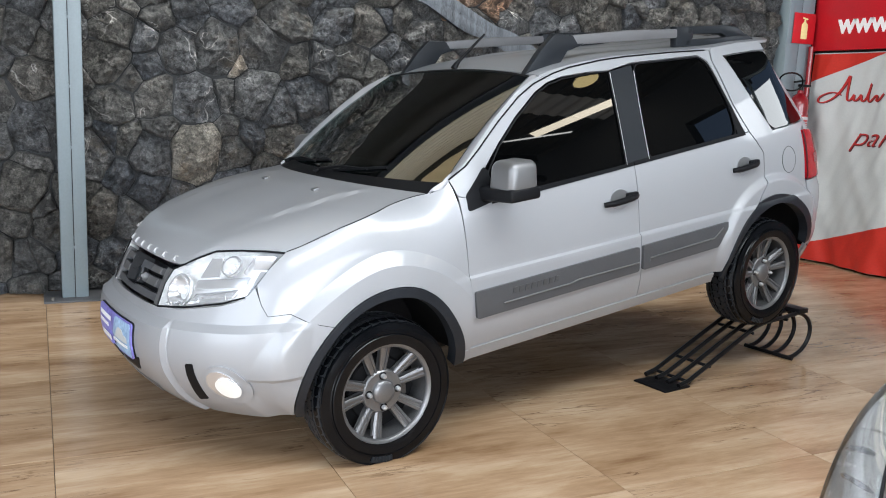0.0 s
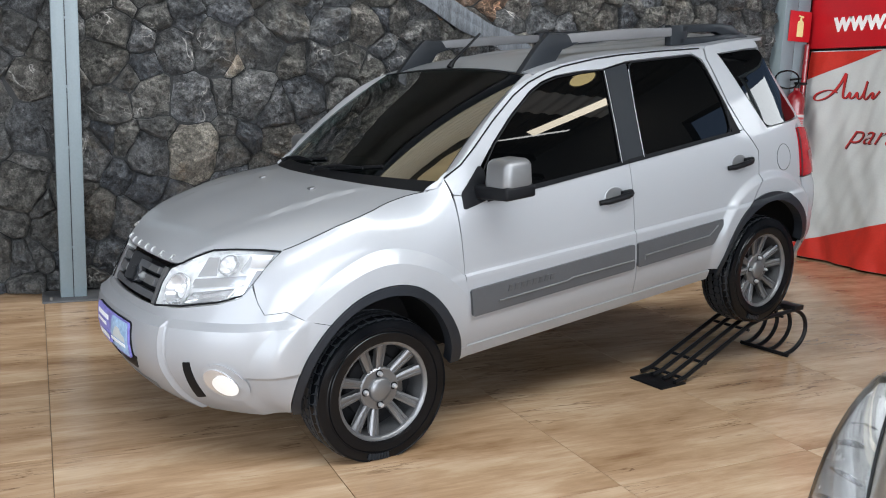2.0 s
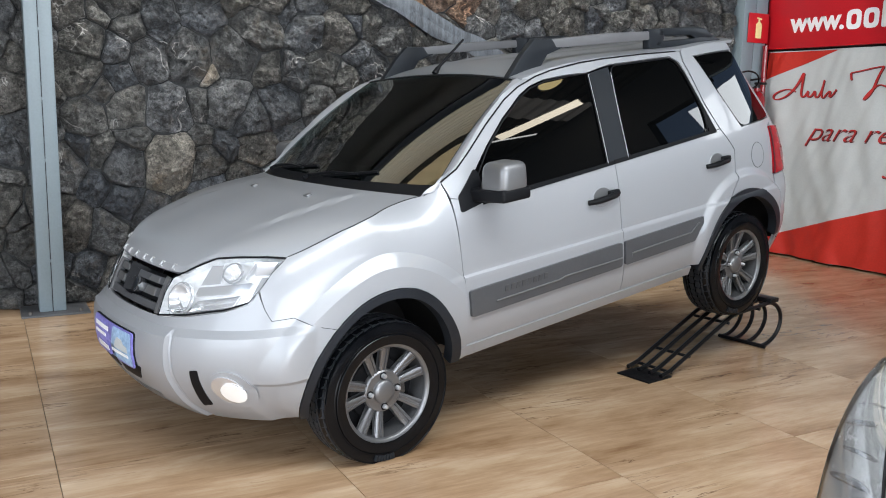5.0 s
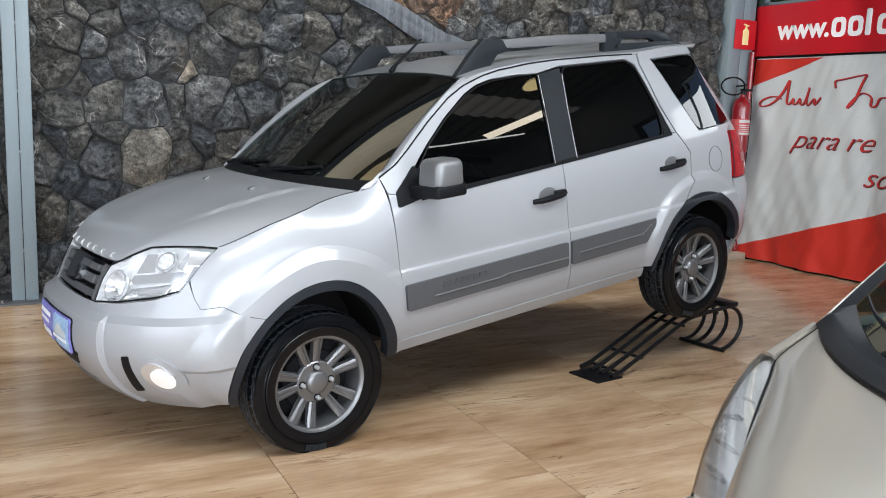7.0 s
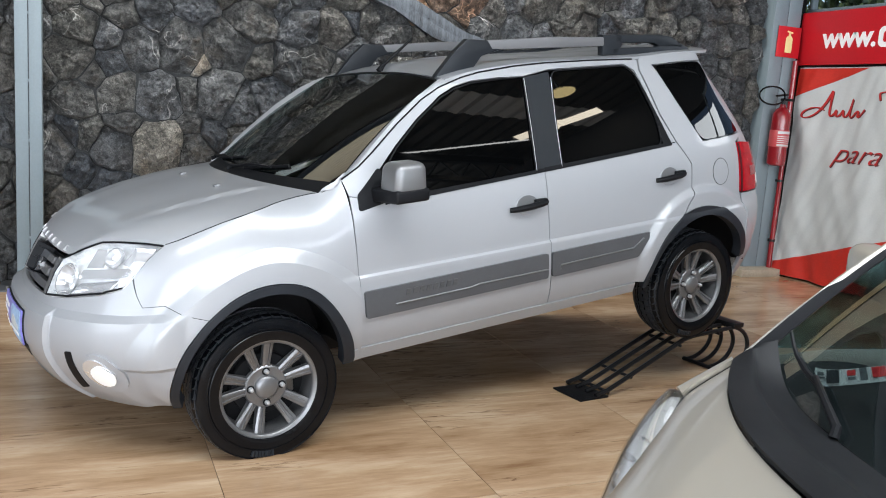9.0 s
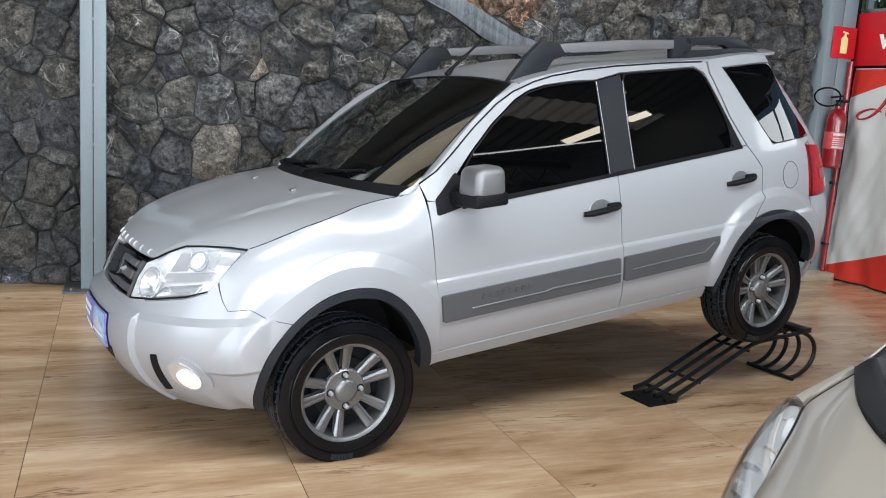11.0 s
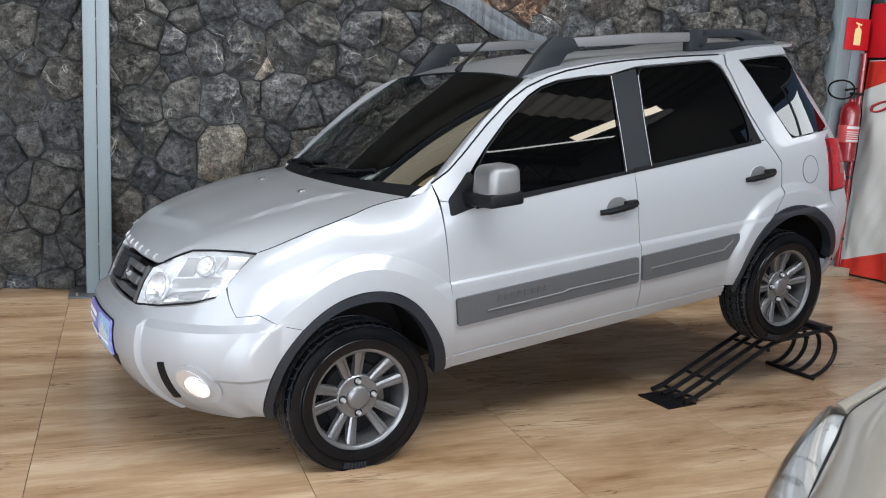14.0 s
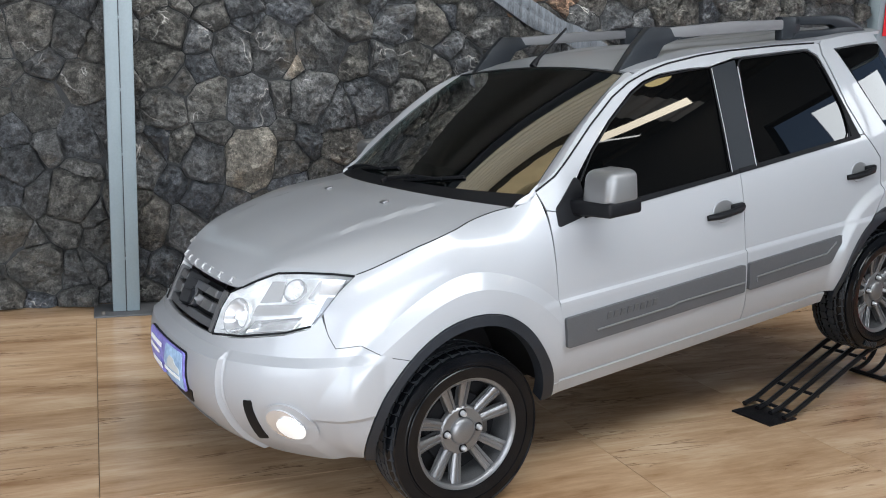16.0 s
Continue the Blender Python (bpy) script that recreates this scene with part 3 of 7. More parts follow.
for k in range(3600):
    a, e = tr_rng.uniform(0, 2 * math.pi), tr_rng.uniform(-1, 1)
    rr = tr_rng.random() ** 0.4
    c = Vector((0.9 * rr * math.cos(a) * math.sqrt(1 - e * e), 2.1 * rr * math.sin(a) * math.sqrt(1 - e * e), 3.1 + 0.95 * rr * e))
    m = Matrix.Translation(c) @ Euler((tr_rng.uniform(0, 6), tr_rng.uniform(0, 6), tr_rng.uniform(0, 6))).to_matrix().to_4x4()
    L1 = tr_rng.uniform(0.07, 0.14)
    bm.faces.new([bm.verts.new(m @ Vector(p)) for p in ((-L1, 0, 0), (0, -L1 * .45, .01), (L1, 0, 0), (0, L1 * .45, .01))])
part("crown", bm, LEAF, tree, "dense green leaves")

# roof: corrugated sheet on steel beams, with skylight strips


def roof_strip(bm, y0, y1, x0=-4.4, x1=7.4):
    n = int((x1 - x0) / 0.06)
    xs = lin(x0, x1, n)
    grid(bm, lambda x, y: (x, y, 4.3 + 0.02 * math.sin(x * 2 * math.pi / 0.24)), xs, [y0, y1], 0.006)


bm = bmesh.new()
for y0, y1, x0, x1 in ((-5.8, -0.1, -4.4, 7.4), (-0.1, 1.5, -4.4, -1.6), (-0.1, 0.25, 4.4, 7.4), (0.25, 0.75, 4.4, 4.9), (0.75, 1.5, 4.4, 7.4), (1.5, 4.5, -4.4, 7.4), (4.5, 5.2, -4.4, -0.6), (4.5, 5.2, 2.8, 7.4), (5.2, 5.5, -4.4, 7.4), (5.5, 6.1, -4.4, -0.6), (5.5, 6.1, 5.6, 7.4), (6.1, 6.85, -4.4, 7.4)):
    roof_strip(bm, y0, y1, x0, x1)
ceiling = tagged(new("ceiling", mesh_of("ceiling", bm, SHEET)), "beige corrugated metal roof sheet on steel beams", "ceiling", kind="structure")
# opaque white; the roof area lamps stand in for daylight through it
SKYSHEET = mat("white_roof_sheet", (0.78, 0.78, 0.76), 0.45, 0, 0.06, 3, 60, 0.02)
DIMSHEET, nt, bsdf = node_mat("dirty_translucent_sheet")
tr = nt.nodes.new("ShaderNodeBsdfTranslucent")
tr.inputs[0].default_value = (0.75, 0.66, 0.48, 1)
nt.links.new(tr.outputs[0], nt.nodes["Material Output"].inputs[0])
for n, (y0, y1, x0, x1) in enumerate(((0.25, 0.75, 4.9, 7.4), (-0.1, 1.5, -1.6, 4.4), (4.5, 5.2, -0.6, 2.8), (5.5, 6.1, -0.6, 5.6))):
    bm = bmesh.new()
    roof_strip(bm, y0 + 0.004, y1 - 0.004, x0 + 0.004, x1 - 0.004)
    tagged(new("skylight_%d" % (n + 1), mesh_of("skylight", bm, DIMSHEET if n == 2 else SKYSHEET)), "corrugated skylight sheet in the roof", "skylight", kind="structure")
for k, y in enumerate((-5.3, -0.9, 2.6, 6.2)):
    bm = bmesh.new()
    for z0, z1 in ((4.12, 4.26), (3.72, 3.80)):
        box(bm, (-4.2, y - 0.04, z0), (7.16, y + 0.04, z1))
    x = -4.0
    while x < 6.9:
        tube(bm, ((x, y, 3.78), (x + 0.25, y, 4.14)), 0.014, 6)
        tube(bm, ((x + 0.25, y, 4.14), (x + 0.5, y, 3.78)), 0.014, 6)
        x += 0.5
    tagged(new("roof_beam_%d" % (k + 1), mesh_of("roof_beam", bm, DARKP)), "dark steel lattice beam under the roof", "beam", kind="structure")

bm = bmesh.new()
grid(bm, lambda x, z: (x, 5.42 + 0.012 * math.sin(z * 2 * math.pi / 0.11), z), lin(-4.2, 7.16, 12), lin(3.17, 4.27, 60), 0.006)
tagged(new("trim_fascia", mesh_of("trim_fascia", bm, FASCIA)), "beige corrugated metal fascia hanging under the roof", "fascia", kind="structure")

bm = bmesh.new()
box(bm, (-4.2, 5.40, 2.95), (7.16, 5.44, 3.16), 0.004)
tagged(new("trim_board", mesh_of("trim_board", bm, DARKP)), "dark board below the fascia", "board", kind="structure")

# sloping streaked cement band on the stone wall
bm = bmesh.new()
rng = random.Random(5)
slope = -0.408
pts = lin(2.1, 4.4, 26)
grid(bm, lambda x, k: (x, WALL_Y - 0.064 - 0.004 * math.sin(math.pi * k) + 0.010 * noise.noise((x * 5, k * 3, 0)),
                       2.178 + slope * (x - 3.0) + (k - 0.5) * (0.155 + 0.05 * noise.noise((x * 4, 7 * round(k), 3)))), pts[::-1], lin(0, 1, 8), 0.06)
tagged(new("trim", mesh_of("trim", bm, CONCRETE)), "sloping band of pale streaked cement on the stone wall", "cement band", kind="structure")


def column(name, x0, x1, y0, y1, label, z1=4.25):
    """Two steel channels set face to face."""
    xm = (x0 + x1) / 2
    root = tagged(new(name), label, "steel column", kind="structure")
    for a, b in ((x0, xm - 0.002), (xm + 0.002, x1)):
        bm = bmesh.new()
        box(bm, (a, y0, 0.012), (b, y1, z1), 0.006)
        part("channel", bm, COLUMN, root)
    bm = bmesh.new()
    box(bm, (xm - 0.004, y0 + 0.005, 0.012), (xm + 0.004, y1 - 0.005, z1))
    part("seam", bm, DARKP, root, "dark seam with small white weld spots")
    for z in (0.35, 1.02, 1.42, 1.86):
        bm = bmesh.new()
        box(bm, (xm - 0.006, y0 - 0.002, z), (xm + 0.006, y0 + 0.01, z + 0.018), 0.002)
        part("weld_spot", bm, COLUMN, root)
    return root


col = column("column_west", 0.140, 0.306, 6.26, 6.42, "pale grey steel column of two channels on a base plate")
bm = bmesh.new()
box(bm, (0.025, 6.16, -0.006), (0.45, 6.50, 0.012), 0.004)
part("base_plate", bm, GREYP, col, "dull steel base plate with bolts")
for x, y in ((0.08, 6.205), (0.39, 6.205)):
    bm = bmesh.new()
    lathe(bm, [(0.0, 0.02), (0.012, 0.02), (0.012, 0), (0.0, 0)], 6, Matrix.Translation((x, y, 0.012)) @ Matrix.Rotation(radians(90), 4, "X"))
    part("bolt", bm, STEEL, col)
post = column("column_east", 6.66, 6.99, 6.41, 6.56, "pale grey steel post in the corner by the banner")
bm = bmesh.new()
box(bm, (6.50, 6.24, -0.004), (6.99, 6.57, 0.07), 0.006)
part("base_box", bm, STRIP, post, "low tan box round the foot of the post")


# ---- fire sign, extinguisher, pipe ----
sign = thing("fire_extinguisher_sign", "red square sign with a cream extinguisher pictogram on the post", "sign", Matrix.Translation((6.855, 6.395, 2.285)))
bm = bmesh.new()
box(bm, (-0.142, -0.004, -0.145), (0.142, 0.004, 0.145), 0.002)
part("plate", bm, BOARD, sign)
bm = bmesh.new()
lathe(bm, [(0.0, 0.095), (0.012, 0.09), (0.014, 0.06), (0.036, 0.045), (0.042, 0.03), (0.042, -0.10), (0.0, -0.10)], 16)
bmesh.ops.transform(bm, matrix=Matrix.Translation((0, -0.0062, 0)) @ Matrix.Diagonal((1, 0.03, 1, 1)) @ Matrix.Rotation(radians(90), 4, "X"), verts=bm.verts)
box(bm, (-0.05, -0.0078, 0.085), (0.02, -0.005, 0.10), 0, Matrix.Rotation(radians(10), 4, "Y"))
part("pictogram", bm, CREAM, sign, "cream extinguisher pictogram")

ext = thing("fire_extinguisher", "red fire extinguisher with black hose, hung on the post", "fire extinguisher", Matrix.Translation((6.80, 6.30, 1.10)) @ Matrix.Scale(1.13, 4))
bm = bmesh.new()
lathe(bm, [(0.0, 0.0), (0.065, 0.0), (0.078, 0.012), (0.08, 0.03), (0.08, 0.40), (0.074, 0.44), (0.055, 0.475), (0.028, 0.495), (0.024, 0.52), (0.0, 0.52)], 28, Matrix.Rotation(radians(90), 4, "X"))
body_p = part("cylinder", bm, REDPAINT, ext)
bm = bmesh.new()
lathe(bm, [(0.0805, 0.16), (0.0815, 0.162), (0.0815, 0.30), (0.0805, 0.302)], 28, Matrix.Rotation(radians(90), 4, "X"))
lab = part("label", bm, PINK, ext, "pale red label with white print bars")
for k, (z, h) in enumerate(((0.168, 0.016), (0.195, 0.006), (0.212, 0.006), (0.229, 0.006), (0.246, 0.006), (0.272, 0.022))):
    bm = bmesh.new()
    grid(bm, lambda a, zz: (0.0822 * math.sin(a), -0.0822 * math.cos(a), zz), lin(-0.9, 0.7, 8), (z, z + h))
    part("print_bar", bm, VINYL, lab)
bm = bmesh.new()
tube(bm, ((0, 0, 0.51), (0, 0, 0.56)), 0.018, 12)
box(bm, (-0.02, -0.02, 0.55), (0.10, 0.02, 0.572), 0.006)
box(bm, (0.0, -0.015, 0.585), (0.12, 0.015, 0.602), 0.006, Matrix.Rotation(radians(-8), 4, "Y"))
part("valve", bm, IRON, ext, "black valve with a squeeze lever")
bm = bmesh.new()
hose = [(-0.02 - 0.34 * math.sin(a) ** 2 * 0.9, -0.03 - 0.03 * math.sin(a), 0.565 + 0.075 * math.sin(2 * a) + 0.02) for a in lin(0.0, math.pi, 24)]
tube(bm, hose, 0.0075, 8)
part("hose", bm, RUBBER, ext)
pipe = thing("fire_pipe", "dark red standpipe behind the extinguisher", "pipe", Matrix.Translation((6.945, 6.36, -0.004)))
bm = bmesh.new()
tube(bm, ((0, 0, 0.07), (0, 0, 2.12)), 0.025, 16)
part("tube", bm, REDPAINT, pipe)
for z in (0.35, 0.95):
    bm = bmesh.new()
    lathe(bm, [(0.025, -0.012), (0.030, -0.012), (0.030, 0.012), (0.025, 0.012)], 16, Matrix.Translation((0, 0, z)) @ Matrix.Rotation(radians(90), 4, "X"))
    box(bm, (-0.01, 0.02, z - 0.012), (0.01, 0.055, z + 0.012))
    part("clip", bm, IRON, pipe)

# ---- red sign board and banner on the side wall ----
# a board frame: local x runs towards the camera, local y up, local z out of the wall
TO_WALL = Matrix(((0, 0, -1, 0), (-1, 0, 0, 0), (0, 1, 0, 0), (0, 0, 0, 1)))
board = thing("sign_board", "long red sign board with white web address letters", "sign board", Matrix.Translation((7.04, 6.45, 2.08)) @ TO_WALL)
bm = bmesh.new()
box(bm, (0, 0, -0.11), (3.4, 0.50, 0.0), 0.01)
part("panel", bm, BOARD, board)
words("www.", 0.27, WHITE, Matrix.Translation((0.30, 0.16, 0.003)), "letter", board, "white letters", 0, 0.004, 0.006, 0.92)
# the trade name stays plain white blocks
x = 0.93
for w, h in ((0.150, 0.18), (0.150, 0.18), (0.090, 0.235), (0.150, 0.18), (0.095, 0.255), (0.150, 0.18), (0.100, 0.18), (0.090, 0.235)):
    bm = bmesh.new()
    rim = fillet([(0, 0), (w, 0), (w, h), (0, h)], 0.06, 6)
    if w > .12:
        loops = [[bm.verts.new((w / 2 + (px - w / 2) * kx, y, h / 2 + (pz - h / 2) * kz)) for px, pz in rim] for kx, kz, y in ((1, 1, 0.0), (1, 1, 0.006), (.40, .52, 0.006), (.40, .52, 0.0))]
        for la, lb in zip(loops, loops[1:] + loops[:1]):
            for q in range(len(rim)):
                bm.faces.new((la[q], la[(q + 1) % len(rim)], lb[(q + 1) % len(rim)], lb[q]))
        bmesh.ops.recalc_face_normals(bm, faces=bm.faces)
    else:
        prism(bm, fillet([(0, 0), (w * .62, 0), (w * .62, h), (0, h)], 0.02, 4), 0.0, 0.006, 0.002)
    ob = part("name_block", bm, WHITE, board)
    ob.matrix_local = Matrix.Translation((x, 0.145, 0.0065)) @ Matrix.Rotation(radians(-90), 4, "X")
    x += w + 0.028

BAN_LEN = 3.3


def banner_at(x, y):
    """Cloth that hangs from the board and swings out a little at its foot."""
    low = 1 - y / 2.0
    swell = 0.02 * math.sin(x * 7 + 1.5 * low) * (0.3 + low) + 0.012 * math.sin(x * 17 - 3 * low) * low + 0.03 * noise.noise((x * 1.7, y * 0.9, 2)) + 0.024 * noise.noise((x * 5 + y * 2.5, y * 1.3, 5)) * (0.4 + low) + 0.010 * noise.noise((x * 11 - y * 4, y * 3.0, 8))
    return (x, y, 0.05 + swell + 0.07 * low ** 2)


banner = thing("banner", "creased white vinyl banner with red corners and script lettering", "banner", Matrix.Translation((7.13, 6.42, 0.02)) @ TO_WALL)


def cloth(name, material, top, bottom, x0, x1, out, label):
    bm = bmesh.new()

    def fn(x, k):
        b, t = bottom(x), top(x)
        p = banner_at(x, b + (t - b) * k)
        return (p[0], p[1], p[2] + out)
    grid(bm, fn, lin(x0, x1, 150), lin(0, 1, 50), 0.003)
    return part(name, bm, material, banner, label, 60)


cloth("sheet", VINYL, lambda x: 2.04, lambda x: 0.0, 0.0, BAN_LEN, 0.0, "white creased vinyl sheet")
cloth("red_corner", VINYLR, lambda x: 2.03, lambda x: 1.76 + 0.335 * x, 0.002, 0.80, 0.004, "red printed corner")
cloth("red_foot", VINYLR, lambda x: 0.10 + 0.33 * x, lambda x: 0.002, 0.05, BAN_LEN - 0.004, 0.004, "red printed foot")


def script(text, x, y, size):
    words(text, size, SHADEPRINT, Matrix.Translation((x + 0.008, y - 0.008, 0.0055)) @ Matrix.Diagonal((1.17, 1, 1, 1)), "letter_edge", banner, "dark edge of the letters", 0.45, 0.0005, -0.001, 1.0, banner_at)
    words(text, size, REDPRINT, Matrix.Translation((x, y, 0.008)) @ Matrix.Diagonal((1.17, 1, 1, 1)), "letter", banner, "red slanted script letters", 0.45, 0.0005, -0.004, 1.0, banner_at)


script("para re", 0.55, 1.17, 0.26)
script("so", 1.38, 0.86, 0.26)
# the trade name stays a plain looping flourish: a swash, a tall stroke and small waves
SWASH = [(0.36, 0.10), (0.26, 0.13), (0.12, 0.10), (0.03, 0.035), (0.07, 0.0), (0.20, 0.03), (0.33, 0.12), (0.44, 0.27), (0.47, 0.33), (0.45, 0.20), (0.45, 0.04), (0.49, 0.02), (0.56, 0.13), (0.54, 0.03), (0.60, 0.03), (0.66, 0.13), (0.66, 0.02), (0.71, 0.03), (0.79, 0.24), (0.75, 0.05), (0.79, 0.01), (0.86, 0.09), (0.92, 0.12), (0.88, 0.02), (0.95, 0.06), (1.0, 0.12)]
HOOK = [(0.03, 0.22), (0.0, 0.29), (0.12, 0.31), (0.30, 0.34), (0.45, 0.36), (0.38, 0.24), (0.31, 0.08), (0.22, 0.0), (0.28, 0.08), (0.42, 0.17), (0.55, 0.10), (0.52, 0.03), (0.60, 0.02), (0.66, 0.12), (0.70, 0.12), (0.76, 0.12), (0.78, 0.04), (0.86, 0.13), (0.92, 0.11), (0.98, 0.14)]
for x0, wide, line in ((0.09, 0.74, SWASH), (0.97, 0.74, HOOK)):
    for mat_k, d, o in ((SHADEPRINT, 0.007, 0.0055), (REDPRINT, 0.0, 0.008)):
        bm = bmesh.new()
        n = 150
        a = np.array(line)
        k = np.r_[0, np.cumsum(np.hypot(*np.diff(a, axis=0).T))]
        t = np.linspace(0, k[-1], n)
        px, py = soft(spl(t, k, a[:, 0]), 2.2), soft(spl(t, k, a[:, 1]), 2.2)
        slope_y = np.abs(np.gradient(py)) / (np.hypot(np.gradient(px), np.gradient(py)) + 1e-9)
        tube(bm, [(x0 + wide * float(u) + d, 1.555 + .86 * float(v) - d, o) for u, v in zip(px, py)], [0.0035 + 0.0085 * float(q) for q in slope_y], 6)
        for v in bm.verts:
            v.co.z = banner_at(v.co.x, v.co.y)[2] + o + (v.co.z - o) * 0.1
        part("flourish", bm, mat_k, banner)

# round warm lamp under the roof
dish = thing("ceiling_lamp", "round warm ceiling lamp hanging under the roof", "ceiling lamp", Matrix.Translation((5.8, 1.32, 4.02)))
bm = bmesh.new()
lathe(bm, [(0.0, 0.06), (0.06, 0.06), (0.155, 0.0), (0.148, -0.004), (0.06, 0.05), (0.0, 0.05)], 32, Matrix.Rotation(radians(90), 4, "X"))
tube(bm, ((0, 0, 0.05), (0, 0, 0.26)), 0.012, 8)
part("shade", bm, COLUMN, dish)
GLOW, nt, bsdf = node_mat("warm_lamp_glow")
bsdf.inputs["Base Color"].default_value = (0.9, 0.8, 0.45, 1)
bsdf.inputs["Emission Color"].default_value = (1.0, 0.80, 0.38, 1)
bsdf.inputs["Emission Strength"].default_value = 6.0
bm = bmesh.new()
lathe(bm, [(0.0, -0.012), (0.12, -0.006), (0.142, 0.0), (0.12, 0.03), (0.0, 0.045)], 28, Matrix.Rotation(radians(90), 4, "X"))
part("diffuser", bm, GLOW, dish, "glowing warm diffuser")

# ---- the silver off-roader ----
# car axes: x back from the front axle, y to the car's right, z up from the ground it would stand on level
CAR_TURN, CAR_DIP = radians(10.21), radians(7.085)
ux = Vector((math.cos(CAR_DIP) * math.cos(CAR_TURN), math.cos(CAR_DIP) * math.sin(CAR_TURN), math.sin(CAR_DIP)))
uy = Vector((-math.sin(CAR_TURN), math.cos(CAR_TURN), 0))
uz = ux.cross(uy)
CAR_AT = Vector((1.144, 3.889, -0.003))
CAR = Matrix((( ux.x, uy.x, uz.x, CAR_AT.x), (ux.y, uy.y, uz.y, CAR_AT.y), (ux.z, uy.z, uz.z, CAR_AT.z), (0, 0, 0, 1)))
BASE, AXLE, TYRE_R = 2.49, 0.293, 0.309
car = thing("off_road_car", "silver compact off-road car with grey mouldings, rear wheel on a ramp", "car", CAR)



ZT = np.arange(0.2, 1.7, 0.002)


def profile(z, zs, vs, sigma=13, memo={}):
    key = (tuple(zs), tuple(vs))
    if key not in memo:
        memo[key] = soft(spl(ZT, zs, vs), sigma)
    return np.interp(z, ZT, memo[key])


PLAN_U = [-.78, -.772, -.745, -.70, -.60, -.49, -.34, -.1, .4, 1.4, 2.3, 2.75, 2.98, 3.12, 3.18, 3.2]
PLAN_V = [0, .2, .38, .475, .64, .745, .803, .83, .838, .842, .838, .825, .79, .70, .5, 0]
pk = np.r_[0, np.cumsum(np.hypot(np.diff(PLAN_U), np.diff(PLAN_V)))]
kk = np.linspace(0, pk[-1], 900)
cu, cv = soft(spl(kk, pk, PLAN_U), 11, -1), soft(spl(kk, pk, PLAN_V), 11, 1)
cs = np.r_[0, np.cumsum(np.hypot(np.diff(cu), np.diff(cv)))]
HALF = float(cs[-1])


def S(u):
    """Way round the outline, from the middle of the nose, to the place u along the car."""
    return float(np.interp(u, cu, cs))


def body(s, z):
    """The car's shell. s: metres round the outline from the middle of the nose, left side positive; z: height."""
    s, z = np.asarray(s, float), np.asarray(z, float)
    a = np.abs(s)
    side = np.where(a > HALF, -1, 1) * np.where(s < 0, -1, 1)
    a = np.where(a > HALF, 2 * HALF - a, a)
    u, v = np.interp(a, cs, cu), np.interp(a, cs, cv)
    front, rear = 1 - sstep(-.55, .25, u), sstep(2.6, 3.1, u)
    lean = profile(z, [.26, .34, .42, .52, .60, .66, .72, .80, .86, .92, 1.0], [.13, .06, .025, .0, .008, .030, .060, .100, .140, .195, .30]) * front \
        - profile(z, [.3, .6, 1.0, 1.5], [.06, 0, .06, .32]) * rear
    door = profile(z, [.28, .36, .45, .58, .66, .74, .85, .95, 1.03, 1.06, 1.25, 1.45, 1.55], [.075, .04, .012, .0, .0008, .003, .009, .020, .038, .05, .115, .19, .25])
    fend = profile(z, [.28, .36, .45, .58, .66, .74, .82, .90, .96, 1.02, 1.08], [.075, .04, .012, .0, .001, .005, .014, .034, .066, .122, .22])
    b = sstep(.25, .5, u)
    inn = (door + .012 * np.clip((z - .678) / .014, 0, 1)) * b + fend * (1 - b)
    bulge = 0
    for c in (0.0, BASE):
        ends = (1 - .62 * sstep(.05, .412, u)) * (u < .4125) * sstep(-.62, -.45, u) if c < 1 else sstep(2.0, 2.10, u)
        r = np.clip((.556 - np.hypot(u - c, z - .31)) / .054, 0, 1) if c < 1 else np.clip((.520 - np.hypot(u - c, z - .31)) / .034, 0, 1)
        bulge = bulge + .028 * r * ends
    return u + lean + inn * front * .4, -side * (v - inn * (1 - .5 * front) + bulge), z + 0 * u


def arc(c, r, a0, a1, n=14, cz=0.31):
    """Points of a wheel arch on the side, in s and z; angles from straight back, upwards."""
    return [(S(c + r * math.cos(radians(a))), cz + r * math.sin(radians(a))) for a in lin(a0, a1, n)]


def sz(pts):
    return [(S(u), z) for u, z in pts]


def both(poly):
    return poly, [(-s, z) for s, z in poly]


def skin(name, poly, material, label="", parent=car, lift=0.0, gap=0.002, thick=0.014, step=(0.045, 0.035), sides=True, smooth=35):
    made = []
    for q in (both(poly) if sides else (poly,)):
        bm = bmesh.new()
        panel(bm, q, body, step, thick, lift, gap)
        made.append(part(name, bm, material, parent, label, smooth))
    return made


ARCH_R, ARCH_O, ARCH_I = 2.475, 0.408, 0.364
belt = lambda u: 0.982 + 0.052 * (u - 0.854)

# front bumper, from arch to arch
top = [(1.035, .655), (.972, .672), (.912, .701), (.828, .699), (.79, .738), (.742, .800), (.72, .762), (.63, .737), (.46, .713), (.33, .703), (.15, .700)]
low = [(.70, .265), (.45, .262), (.2, .262)]
FRONT_ARCH = [(.815, .283), (.864, .342), (.924, .42), (.984, .504), (1.044, .580), (1.085, .630), (1.135, .676), (1.20, .710), (1.27, .727), (1.338, .732), (1.40, .728), (1.47, .712), (1.54, .676), (1.60, .616), (1.645, .545), (1.688, .46), (1.706, .40), (1.712, .345)]
FRONT_LIP = [(.853, .283), (.90, .342), (.956, .412), (1.016, .492), (1.088, .585), (1.17, .655), (1.25, .685), (1.338, .694), (1.42, .684), (1.50, .650), (1.565, .590), (1.612, .515), (1.645, .43), (1.660, .36), (1.660, .318)]


